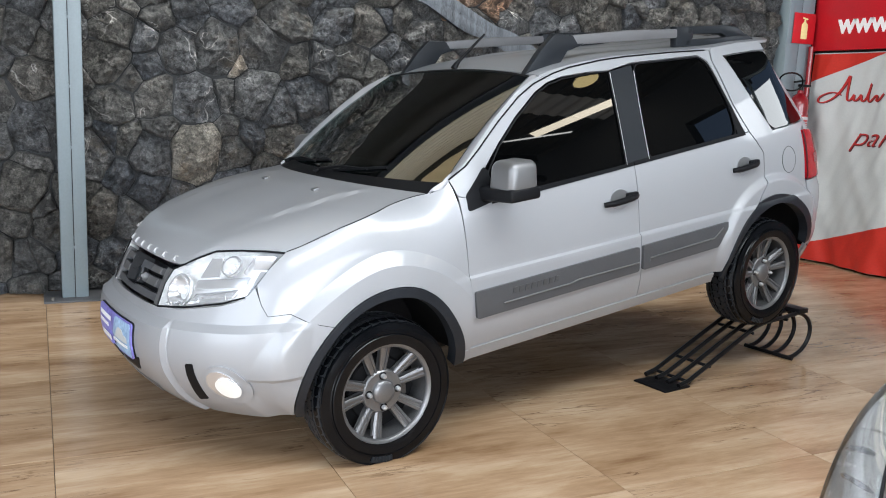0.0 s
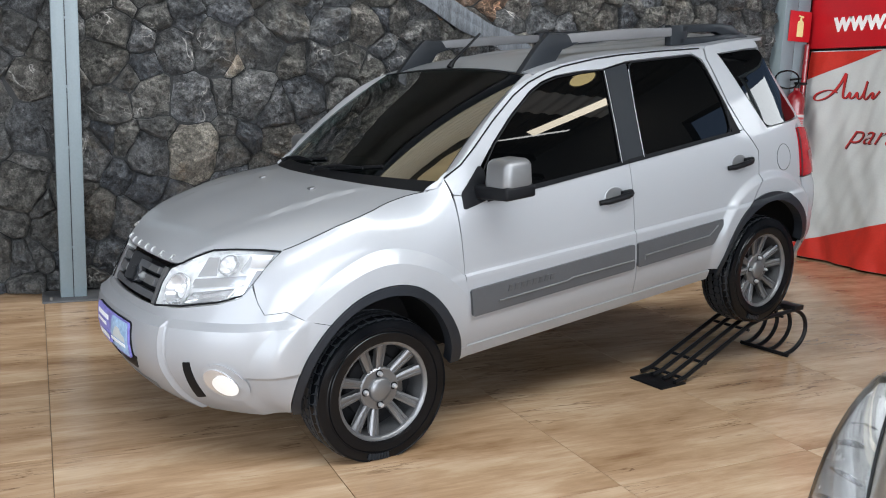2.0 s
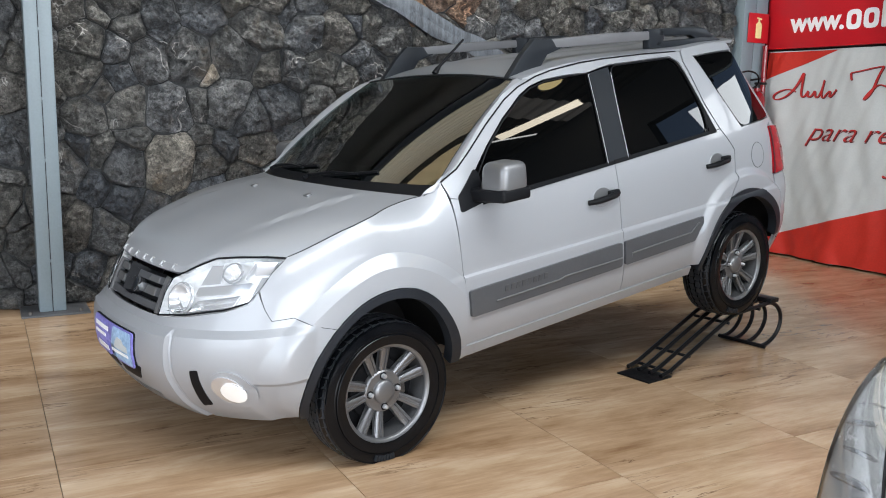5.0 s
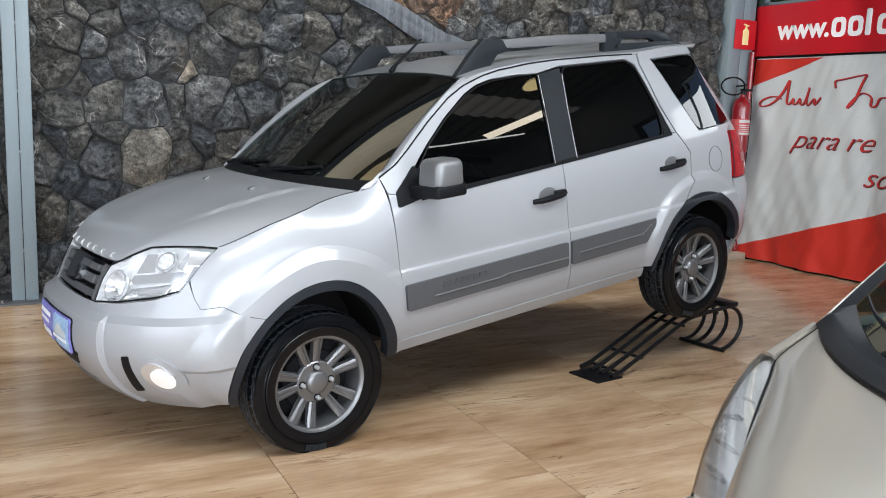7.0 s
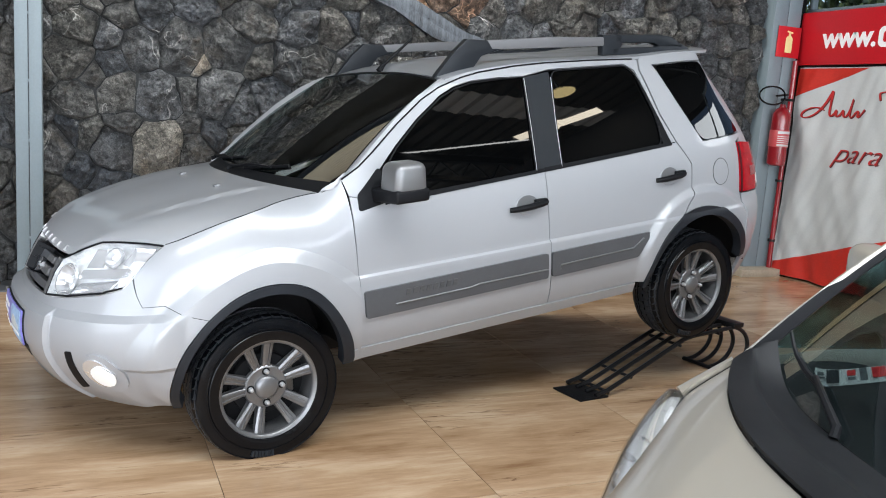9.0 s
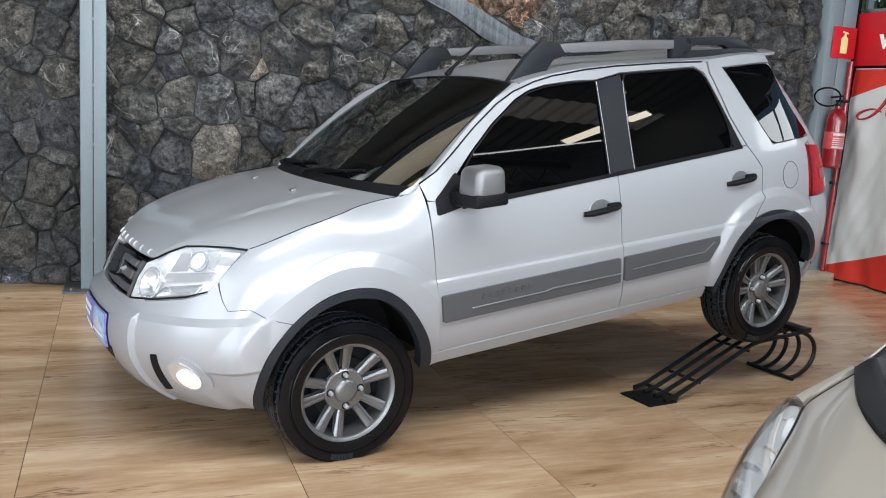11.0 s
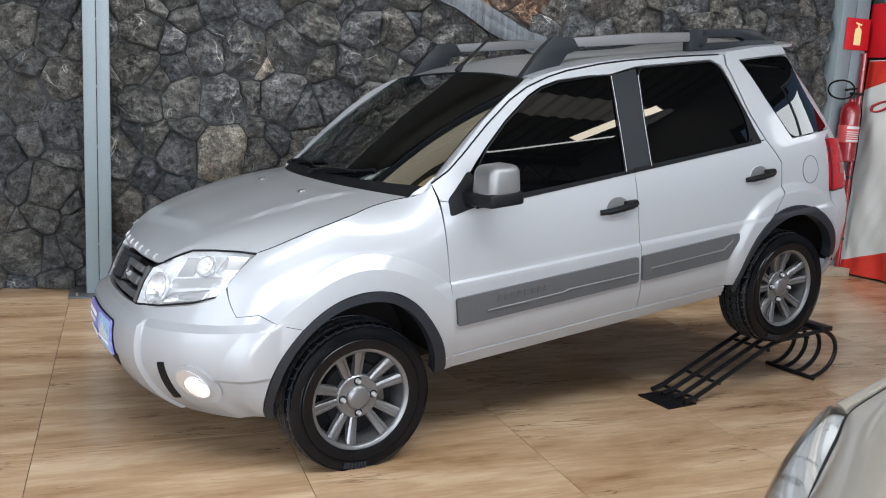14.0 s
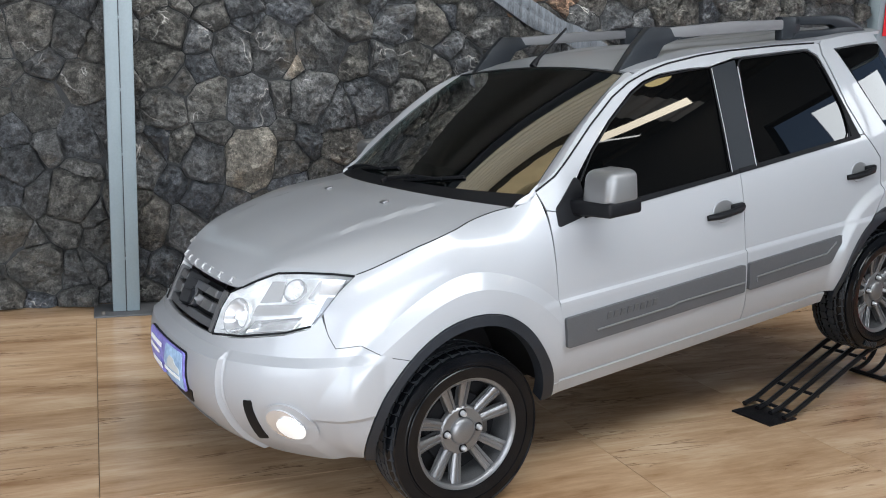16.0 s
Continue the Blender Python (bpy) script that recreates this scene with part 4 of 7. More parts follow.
def flow(pts, n):
    """A smooth line through a few points."""
    a = np.array(pts, float)
    k = np.r_[0, np.cumsum(np.hypot(*np.diff(a, axis=0).T))]
    t = np.linspace(0, k[-1], n)
    return [(float(x), float(y)) for x, y in zip(soft(spl(t, k, a[:, 0]), n / 30), soft(spl(t, k, a[:, 1]), n / 30))]


FRONT_ARCH, FRONT_LIP = flow(FRONT_ARCH, 72), flow(FRONT_LIP, 64)
SEAM = min(range(72), key=lambda i: abs(FRONT_ARCH[i][0] - 1.085))
left_edge = FRONT_ARCH[:SEAM + 1]
half_poly = [(0.0, .262)] + low[::-1] + left_edge + top + [(0.0, .700)]
full = half_poly + [(-s, z) for s, z in half_poly[::-1] if s > 0]


def ramp(x, a, b):
    """0 at a, 1 at b, straight between."""
    return np.clip((x - a) / (b - a), 0, 1)


def front_face(s, z):
    """The shell with the bumper's folds: proud centre, ledge over the corners, step beside the fog lamps."""
    s, z = np.asarray(s, float), np.asarray(z, float)
    x, y, h = body(s, z)
    e = 1e-3
    x1, y1, _ = body(s + e, z)
    x0, y0, _ = body(s - e, z)
    tx, ty = x1 - x0, y1 - y0
    n = np.hypot(tx, ty) + 1e-12
    w = np.abs(s)
    mid = .034 * (1 - ramp(w, .416, .427)) * (1 - ramp(z, .65, .67))
    side = ramp(w, .414, .445) * (1 - ramp(w, .90, 1.005))
    ledge = .022 * (1 - ramp(z, .65, .67)) * side
    step = -.014 * (1 - ramp(z, .46, .47)) * ramp(w, .705, .765) * (1 - ramp(w, .90, 1.005))
    d = mid + ledge + step
    return x + ty / n * d, y - tx / n * d, h


bm = bmesh.new()
panel(bm, full, front_face, (0.008, 0.008), 0.02, 0, 0.001)
bumper = part("front_bumper", bm, PAINT, car, "silver bumper with folded corners", 20)
bm = bmesh.new()
panel(bm, fillet([(-.26, .50), (-.20, .43), (.20, .43), (.26, .50)], 0.015), front_face, (0.04, 0.03), 0.01, 0.003, 0)
part("air_intake", bm, BLACK, bumper, "black lower air intake")
bm = bmesh.new()
panel(bm, fillet([(-.30, .385), (-.27, .335), (.27, .335), (.30, .385)], 0.012), front_face, (0.04, 0.03), 0.01, 0.003, 0)
part("skid_plate", bm, SATIN, bumper, "satin silver skid plate")
for pl in both(fillet([(.528, .525), (.563, .528), (.550, .365), (.498, .352)], 0.006)):
    bm = bmesh.new()
    panel(bm, pl, front_face, (0.04, 0.03), 0.02, 0.003, 0)
    part("vent", bm, BLACK, bumper, "black vertical vent")

# licence plate with a showroom card, drawn as plain bars
bm = bmesh.new()
panel(bm, fillet([(-.225, .487), (.225, .487), (.225, .628), (-.225, .628)], 0.02), front_face, (0.05, 0.05), 0.01, 0.012, 0)
CARD = mat("violet_card", (0.16, 0.13, 0.46), 0.35, 0, 0.4, 9, 40, 0.0, tint=(0.26, 0.26, 0.68))
CARDBLUE = mat("pale_blue_card", (0.22, 0.40, 0.66), 0.35, 0, 0.4, 14, 60, 0.0, tint=(0.42, 0.60, 0.80))
plate = part("plate", bm, CARD, car, "blue and violet showroom card on the number plate")
# black backing stands in for the shadow gap round the plate
bm = bmesh.new()
panel(bm, fillet([(-.230, .482), (.230, .482), (.230, .633), (-.230, .633)], 0.024), front_face, (0.05, 0.05), 0.014, 0.006, 0)
part("plate_shade", bm, BLACK, car, "black backing drawn as the plate's shadow")
for a, b, c, d in ((-.19, -.02, .590, .606), (-.19, -.05, .562, .575), (-.17, -.03, .510, .530), (.02, .19, .525, .537)):
    bm = bmesh.new()
    panel(bm, [(a, c), (b, c), (b, d), (a, d)], front_face, (0.05, 0.05), 0.002, 0.0155, 0)
    part("print_bar", bm, WHITE, plate)
bm = bmesh.new()
panel(bm, fillet([(-.005, .500), (.212, .492), (.212, .622), (.03, .622)], 0.012), front_face, (0.05, 0.05), 0.002, 0.013, 0)
part("print_field", bm, CARDBLUE, plate, "pale blue printed half")
bm = bmesh.new()
panel(bm, fillet([(.05, .545), (.19, .545), (.185, .566), (.15, .572), (.13, .588), (.085, .590), (.065, .570)], 0.006), front_face, (0.05, 0.05), 0.002, 0.0155, 0)
part("print_picture", bm, VINYL, plate, "white printed car shape")

# fog lamps
for sgn in (1, -1):
    cpt, rad, hgt, tilt = (0.684, 0.449), 0.078, 0.074, -0.55
    el = lambda k: [(sgn * (cpt[0] + k * (rad * math.cos(a) * math.cos(tilt) - hgt * math.sin(a) * math.sin(tilt))), cpt[1] + k * (rad * math.cos(a) * math.sin(tilt) + hgt * 0.95 * math.sin(a) * math.cos(tilt))) for a in lin(0, 2 * math.pi, 25)[:-1]]
    bm = bmesh.new()
    panel(bm, el(1.12), front_face, (0.02, 0.02), 0.03, 0.008, 0)
    fog = part("fog_lamp", bm, PAINT, car, "round fog lamp in a silver bezel")
    bm = bmesh.new()
    panel(bm, [(s - sgn * 0.012, z + 0.004) for s, z in el(0.80)], front_face, (0.02, 0.02), 0.01, 0.013, 0)
    part("bowl", bm, LAMPCUP, fog, "chrome fog lamp bowl")
    bm = bmesh.new()
    panel(bm, [(s + sgn * 0.006, z - 0.003) for s, z in el(0.56)], front_face, (0.02, 0.02), 0.006, 0.020, 0)
    part("lens", bm, BULB, fog, "bright clear fog lens")

# headlamps: reflector bowl, two round reflectors, clear lens
LAMP = [(.298, .700), (.46, .716), (.63, .741), (.718, .765), (.742, .804), (.764, .868), (.785, .912), (.70, .919), (.594, .919), (.486, .913), (.42, .887), (.312, .840), (.296, .785)]
for sgn in (1, -1):
    pl = [(sgn * s, z) for s, z in LAMP]
    bm = bmesh.new()
    panel(bm, pl, body, (0.03, 0.03), -0.044, -0.045, -0.002)
    hl = part("headlamp", bm, REFLECT, car, "large clear headlamp with chrome reflectors")
    bm = bmesh.new()
    panel(bm, pl, body, (0.03, 0.025), 0.004, 0.002, 0.0)
    lens = part("lens", bm, CLEAR, hl, "clear polycarbonate lens")
    lens.visible_shadow = False
    bm = bmesh.new()
    op = inset(pl, 0.003)
    P3 = [tuple(p) for p in np.stack(body(np.array([p[0] for p in op]), np.array([p[1] for p in op])), -1)]
    for run, r in ((P3[0:4], .0042), (P3[3:7], .0012), (P3[6:12], .0040), (P3[11:] + P3[:1], .0020)):
        tube(bm, run, r, 6)
    part("seal", bm, BLACK, hl, "black rubber seal")
    for (a, z), r in (((.385, .775), .060), ((.585, .872), .036)):
        p = np.array(body(sgn * a, z))
        e = 1e-3
        t1 = np.array(body(sgn * a + e, z)) - p
        t2 = np.array(body(sgn * a, z + e)) - p
        n = Vector(np.cross(t1, t2)).normalized()
        m = Matrix.Translation(Vector(p) - n * 0.012) @ (Vector((0, -1, 0)).rotation_difference(n)).to_matrix().to_4x4()
        bm = bmesh.new()
        lathe(bm, [(0.0, 0.042), (0.018, 0.04), (r * 0.8, 0.022), (r, 0.0), (r + 0.006, 0.0), (r + 0.007, 0.012)], 32, m)
        refl = part("reflector", bm, LAMPCUP, hl, "round chrome reflector")
        bm = bmesh.new()
        lathe(bm, [(0.0, -0.002), (0.010, 0.004), (0.012, 0.03), (0.0, 0.04)], 14, m)
        part("bulb", bm, BULB, hl)
    for bar in ([(.452, .786), (.685, .808), (.690, .842), (.456, .820)],):
        bm = bmesh.new()
        panel(bm, fillet([(sgn * s, z) for s, z in bar], 0.006), body, (0.03, 0.02), 0.02, -0.022, 0)
        part("reflector_bar", bm, LAMPCUP, hl, "bright reflector facet")
    # bright facets, each tilted its own way, and the ribs of the turn lamp
    for quad, dep in (([(.455, .728), (.650, .752), (.650, .800), (.455, .774)], (.010, .010, .040, .040)),
                      ([(.440, .832), (.530, .842), (.525, .896), (.470, .892)], (.040, .040, .014, .014)),
                      ([(.655, .872), (.735, .872), (.752, .905), (.650, .908)], (.038, .038, .012, .012)),
                      ([(.655, .850), (.664, .850), (.672, .905), (.660, .905)], (.010, .036, .036, .010)),
                      ([(.700, .775), (.722, .785), (.740, .862), (.712, .862)], (.030, .036, .036, .030)),
                      ([(.325, .722), (.440, .732), (.430, .742), (.330, .738)], (.010, .010, .036, .036))):
        bm = bmesh.new()
        front, behind = [], []
        for (a, z), d in zip(quad, dep):
            p = np.array(body(sgn * a, z))
            n = Vector(np.cross(np.array(body(sgn * a + 1e-3, z)) - p, np.array(body(sgn * a, z + 1e-3)) - p)).normalized()
            front.append(bm.verts.new(Vector(p) - n * d))
            behind.append(bm.verts.new(Vector(p) - n * (d + .008)))
        bm.faces.new(front)
        bm.faces.new(behind[::-1])
        for k in range(4):
            bm.faces.new((front[k], behind[k], behind[(k + 1) % 4], front[(k + 1) % 4]))
        bmesh.ops.recalc_face_normals(bm, faces=bm.faces)
        bmesh.ops.bevel(bm, geom=list(bm.edges), offset=0.0015, segments=1, affect="EDGES")
        part("reflector_facet", bm, LAMPCUP, hl, "bright reflector facet")

# grille
GR = [(.288, .835), (.205, .846), (.10, .846), (0, .846)]
gp = [(0.0, .706), (.29, .706)] + GR
gfull = gp + [(-s, z) for s, z in gp[::-1] if s > 0]
bm = bmesh.new()
panel(bm, gfull, body, (0.04, 0.03), 0.02, -0.035, 0.002)
grille = part("grille", bm, BLACK, car, "dark grey grille with two bars and a round badge")
for z0, z1 in ((.760, .792), (.806, .830), (.714, .740)):
    bm = bmesh.new()
    panel(bm, fillet([(-.262, z0), (.262, z0), (.262, z1), (-.262, z1)], 0.006), body, (0.04, 0.02), 0.03, -0.006, 0)
    part("bar", bm, GREYP, grille, "grey grille bar")
for sgn in (1, -1):
    for z0, z1 in ((.762, .79), (.808, .828)):
        bm = bmesh.new()
        panel(bm, fillet([(sgn * .13, z0), (sgn * .22, z0 - .002), (sgn * .22, z1), (sgn * .145, z1)], 0.004), body, (0.04, 0.02), 0.02, 0.0, 0)
        part("bar_tip", bm, SATIN, grille, "satin silver tip of a grille bar")
    bm = bmesh.new()
    panel(bm, [(sgn * .266, .706), (sgn * .288, .706), (sgn * .288, .834), (sgn * .266, .838)], body, (0.04, 0.03), 0.03, 0.001, 0)
    part("side_frame", bm, SATIN, grille)
bm = bmesh.new()
oval = [(0.075 * math.cos(a), .776 + 0.034 * math.sin(a)) for a in lin(0, 2 * math.pi, 29)[:-1]]
panel(bm, oval, body, (0.03, 0.02), 0.03, 0.008, 0)
badge = part("badge", bm, CHROME, grille, "oval chrome-rimmed badge")
bm = bmesh.new()
panel(bm, [(s * .84, .776 + (z - .776) * .78) for s, z in oval], body, (0.03, 0.02), 0.004, 0.0095, 0)
part("badge_field", bm, DARKP, grille)

# seam between bumper and wing, its shade drawn as a thin black bar
for sgn in (1, -1):
    bm = bmesh.new()
    seam = [(.744, .806), (.765, .772), (.79, .738), (.828, .699), (.87, .700), (.912, .701), (.972, .672), (1.03, .651), FRONT_ARCH[SEAM]]
    tube(bm, [tuple(Vector([float(c) for c in front_face(sgn * s, z)]) * .5 + Vector([float(c) for c in body(sgn * s, z)]) * .5) for s, z in seam], .0012, 6)
    part("seam", bm, BLACK, car, "black line drawn as the shaded seam between bumper and wing")

# wings, doors, rear quarters
HOOD_S, HOOD_Z = [.783, .818, .858, .912, .966, 1.146, 1.266, 1.40, 1.65], [.914, .926, .943, .964, .980, 1.003, 1.010, 1.020, 1.038]
hood_line = [(s, float(spl(s, HOOD_S, HOOD_Z))) for s in lin(.783, 1.65, 40)]
FLARE_O, FLARE_I = .556, .502
wing_foot, wing_tip = FRONT_ARCH[SEAM], (.972, .672)


def flare_arc(r):
    """The flare's edge at radius r, from the wing's rear edge over the wheel to the bumper seam."""
    best = min((abs(math.hypot(float(np.interp(p[0], cs, cu)), p[1] - .31) - r), p) for p in
               [tuple(Vector(wing_tip).lerp(Vector(wing_foot), i / 200)) for i in range(201)])[1]
    u0, u1 = .412, float(np.interp(best[0], cs, cu))
    a0, a1 = math.acos(u0 / r), math.pi - math.acos(min(1, -u1 / r))
    pts = [(S(r * math.cos(a)), .31 + r * math.sin(a)) for a in lin(a0, a1, 60)]
    pts[-1] = best
    return pts


ARC_O, ARC_I = flare_arc(FLARE_O), flare_arc(FLARE_I)
rear_up = sz([(.413, .70), (.412, .96), (.410, 1.05), (.408, 1.080)])
wing_faces = (ARC_O[::-1] + rear_up + hood_line[::-1] + [(.764, .868), (.744, .806), (.79, .738), (.828, .699), (.912, .701)],
              ARC_I[::-1] + ARC_O,
              FRONT_ARCH[SEAM:] + sz([(.412, .345)]) + ARC_I)
for sgn in (1, -1):
    bm = bmesh.new()
    for poly in wing_faces:
        panel(bm, [(sgn * s, z) for s, z in poly], body, (0.0105, 0.010), 0.010, 0, 0.0)
    me = mesh_of("front_wing", bm, PAINT, 22)
    ob = new("front_wing", me)
    ob.parent = car
    tagged(ob)
fd = sz([(.4145, .372), (1.4305, .372), (1.4315, .6), (1.4315, belt(1.43) + .01), (.60, belt(.6) + .012), (.418, 1.016), (.4165, .96), (.4145, .7)])
rd = sz([(1.4335, .372), (2.02, .372)]) + arc(ARCH_R, ARCH_O, 172, 112, 9) + sz([(2.36, .74), (2.415, .80), (2.425, .95), (2.34, belt(2.34) + .01), (1.4335, belt(1.434) + .01), (1.4335, .6)])
DOORS_F = skin("front_door", fd, PAINT, gap=0.0008, step=(0.03, 0.01), smooth=18)
DOORS_R = skin("rear_door", rd, PAINT, gap=0.0008, step=(0.008, 0.007), smooth=35)
gut = [(.41, 1.082), (.48, 1.145), (.56, 1.208), (.70, 1.315), (.845, 1.405), (.95, 1.447), (1.08, 1.478), (1.19, 1.494), (1.40, 1.510), (1.58, 1.516), (1.9, 1.515), (2.17, 1.508)]
glass_top = [(1.428, 1.452), (1.30, 1.455), (1.13, 1.447), (1.03, 1.427), (.945, 1.392), (.80, 1.300), (.676, 1.203), (.60, 1.135), (.56, 1.095)]
quarter = arc(ARCH_R, ARCH_O, 110, 22, 12) + sz([(2.85, .69), (2.83, .75), (2.845, .90), (2.86, 1.03), (2.95, 1.062), (3.02, 1.075), (2.545, belt(2.5) - .01), (2.42, 1.26), (2.30, 1.472), (2.56, 1.482), (2.80, 1.482), (2.78, 1.522), (2.5, 1.528), (2.24, 1.516), (2.215, 1.50), (2.20, 1.45), (2.27, 1.22), (2.345, belt(2.34) + .012), (2.43, .95), (2.42, .80), (2.365, .74)])
skin("rear_quarter", quarter, PAINT, gap=0.001, step=(0.008, 0.008))
# door frames above the belt line
skin("door_frame", sz(gut + [(2.205, 1.50), (2.19, 1.45), (2.262, 1.215), (2.338, belt(2.33) + .015), (2.305, belt(2.3) + .012), (2.245, 1.215), (2.158, 1.45), (2.10, 1.483), (1.60, 1.478)] + glass_top + [(.555, belt(.555) + .014), (.418, 1.018)]), PAINT, gap=0.0015, step=(0.05, 0.03))
# black line of the seal round the doors
shut = [(.41, 1.082), (.48, 1.130), (.56, 1.186), (.70, 1.288), (.845, 1.380), (.95, 1.427), (1.08, 1.463), (1.19, 1.482), (1.40, 1.501), (1.58, 1.508), (1.9, 1.509), (2.17, 1.504)]
for sgn in (1, -1):
    bm = bmesh.new()
    pts = []
    for u, z in shut:
        p = body(sgn * S(u), z)
        pts.append((float(p[0]), float(p[1]) - sgn * 0.001, float(p[2]) + 0.001))
    tube(bm, pts, 0.004, 6)
    part("door_seal", bm, BLACK, car, "black rubber door seal")
# glass
WF = sz([(.575, belt(.6) + .02), (.585, 1.095), (.676, 1.192), (.80, 1.290), (.945, 1.382), (1.03, 1.417), (1.13, 1.437), (1.30, 1.447), (1.430, 1.448), (1.402, 1.2), (1.381, belt(1.38) + .012)])
WR = sz(fillet([(1.542, belt(1.54) + .008), (1.566, 1.25), (1.603, 1.470), (2.10, 1.474), (2.15, 1.44), (2.235, 1.2), (2.235, belt(2.23) + .01)], 0.05))
WQ = sz(fillet([(2.312, 1.466), (2.56, 1.474), (2.715, 1.470), (2.955, 1.084), (2.78, 1.072), (2.545, belt(2.5) - .004), (2.43, 1.25)], 0.045))


def even_glass(poly):
    """The body's side under a window, made one even curve as glass is."""
    s0, s1, z0, z1 = min(p[0] for p in poly), max(p[0] for p in poly), min(p[1] for p in poly), max(p[1] for p in poly)
    gs, gz = [g.ravel() for g in np.meshgrid(np.linspace(s0, s1, 14), np.linspace(z0, z1, 9))]
    terms = lambda s, z: np.stack([np.ones_like(s), s, z, s * s, s * z, z * z], -1)
    fit = np.linalg.lstsq(terms(gs, gz), np.asarray(body(gs, gz)[1]), rcond=None)[0]

    def fn(s, z):
        p = body(s, z)
        s, z = np.broadcast_arrays(np.asarray(s, float), np.asarray(z, float))
        return p[0], terms(s, z) @ fit, p[2]
    return fn


for nm, pl, ob_list in (("window", WF, DOORS_F), ("window", WR, DOORS_R)):
    for k, q in enumerate(both(pl)):
        bm = bmesh.new()
        panel(bm, q, even_glass(q), (0.06, 0.05), 0.004, -0.008, 0.0)
        part(nm, bm, TINT, ob_list[k], "dark tinted side window")
for q in both(WQ):
    bm = bmesh.new()
    panel(bm, q, body, (0.06, 0.05), 0.006, 0.0015, 0.0)
    part("quarter_window", bm, TINT, car, "dark tinted rear quarter window")
# black pillar and trims
skin("pillar_trim", sz([(1.390, belt(1.38) + .012), (1.411, 1.2), (1.437, 1.449), (1.592, 1.468), (1.560, 1.25), (1.538, belt(1.55) + .012)]), DARKP, "black pillar cover between the doors", gap=0.001, lift=0.002)
skin("window_corner", sz([(2.24, belt(2.24) + .014), (2.24, 1.2), (2.168, 1.40), (2.171, 1.40), (2.249, 1.21), (2.302, belt(2.3) + .014)]), BLACK, "black window corner trim", lift=0.001, gap=0.0)
skin("mirror_corner", sz(fillet([(.447, .952), (.45, 1.02), (.565, 1.12), (.585, 1.10), (.59, belt(.59) + .012)], 0.015)), BLACK, "black corner plate of the mirror", lift=0.004, gap=0.0)
skin("belt_seal", sz([(.57, belt(.57) + .0), (1.43, belt(1.43) + .0), (1.43, belt(1.43) + .017), (.57, belt(.57) + .017)]), BLACK, "black window seal", lift=0.004, gap=0.0, step=(0.06, 0.03))
skin("belt_seal", sz([(1.434, belt(1.43) + .0), (2.30, belt(2.3) + .0), (2.30, belt(2.3) + .018), (1.434, belt(1.43) + .02)]), BLACK, "black window seal", lift=0.004, gap=0.0, step=(0.06, 0.03))
# thin bright edges of the window openings
for nm, pl in (("window_edge", WF), ("window_edge", WR)):
    for q in both(pl):
        bm = bmesh.new()
        P3 = np.stack(body(np.array([p[0] for p in q]), np.array([p[1] for p in q])), -1)
        tube(bm, [tuple(p) for p in P3] + [tuple(P3[0])], 0.004, 6, False)
        part(nm, bm, BLACK, car)

for q in ([(1.386, belt(1.38) + .014), (1.406, 1.2), (1.432, 1.444)], [(1.5405, belt(1.54) + .012), (1.563, 1.25), (1.594, 1.44)]):
    for sgn in (1, -1):
        bm = bmesh.new()
        tube(bm, [tuple(float(c) - (sgn * .003 if n == 1 else 0) for n, c in enumerate(body(sgn * S(u), z))) for u, z in q], 0.0017, 6)
        part("window_channel", bm, NUT, car, "thin bright window channel")

# sills, arch trims, side mouldings
skin("sill", sz([(.37, .318), (2.02, .318), (2.02, .368), (1.2, .371), (.37, .370)]), PAINT, lift=0.006, gap=0.0)
for ring in ([(s, z - .003) for s, z in FRONT_ARCH] + [(1.708, .318)] + FRONT_LIP[::-1], arc(ARCH_R, ARCH_O + .004, 176, 12, 34) + [(S(ARCH_R + r * math.cos(radians(a))), .31 + r * math.sin(radians(a))) for a, r in ((a, ARCH_I + .030 * float(sstep(105, 170, a))) for a in lin(12, 176, 34))]):
    skin("arch_trim", ring, ARCHP, "black plastic wheel arch trim", lift=0.011, gap=0.0, thick=0.05, step=(0.015, 0.015))
mf = sz(fillet([(.432, .505), (1.405, .512), (1.405, .632), (.428, .622)], 0.012))
mr = sz(fillet([(1.432, .513), (2.00, .519), (2.075, .600), (2.085, .638), (1.432, .632)], 0.012))
for pl, doors in ((mf, DOORS_F), (mr, DOORS_R)):
    for k, q in enumerate(both(pl)):
        bm = bmesh.new()
        panel(bm, q, body, (0.06, 0.04), 0.016, 0.014, 0)
        mo = part("moulding", bm, GREYP, car, "grey plastic side moulding")
        sg = 1 if k == 0 else -1
        line = [(.57, .546), (.96, .550), (1.0, .558), (1.40, .556)] if doors is DOORS_F else [(1.475, .545), (1.475, .566), (1.96, .574), (2.03, .616)]
        bm = bmesh.new()
        P3 = [np.array(body(sg * S(u), z)) - np.array([0, sg * 0.0165, 0]) for u, z in line]
        tube(bm, [tuple(p) for p in P3], 0.0036, 6)
        part("ridge", bm, SATIN, mo, "raised pale line on the moulding")
        if doors is DOORS_F:
            for j in range(8):
                bm = bmesh.new()
                u0 = .62 + j * .034
                panel(bm, [(sg * S(u0), .577), (sg * S(u0 + .022), .577), (sg * S(u0 + .028), .603), (sg * S(u0 + .007), .603)], body, (0.06, 0.04), 0.004, 0.017, 0)
                part("raised_mark", bm, BARREL, mo)
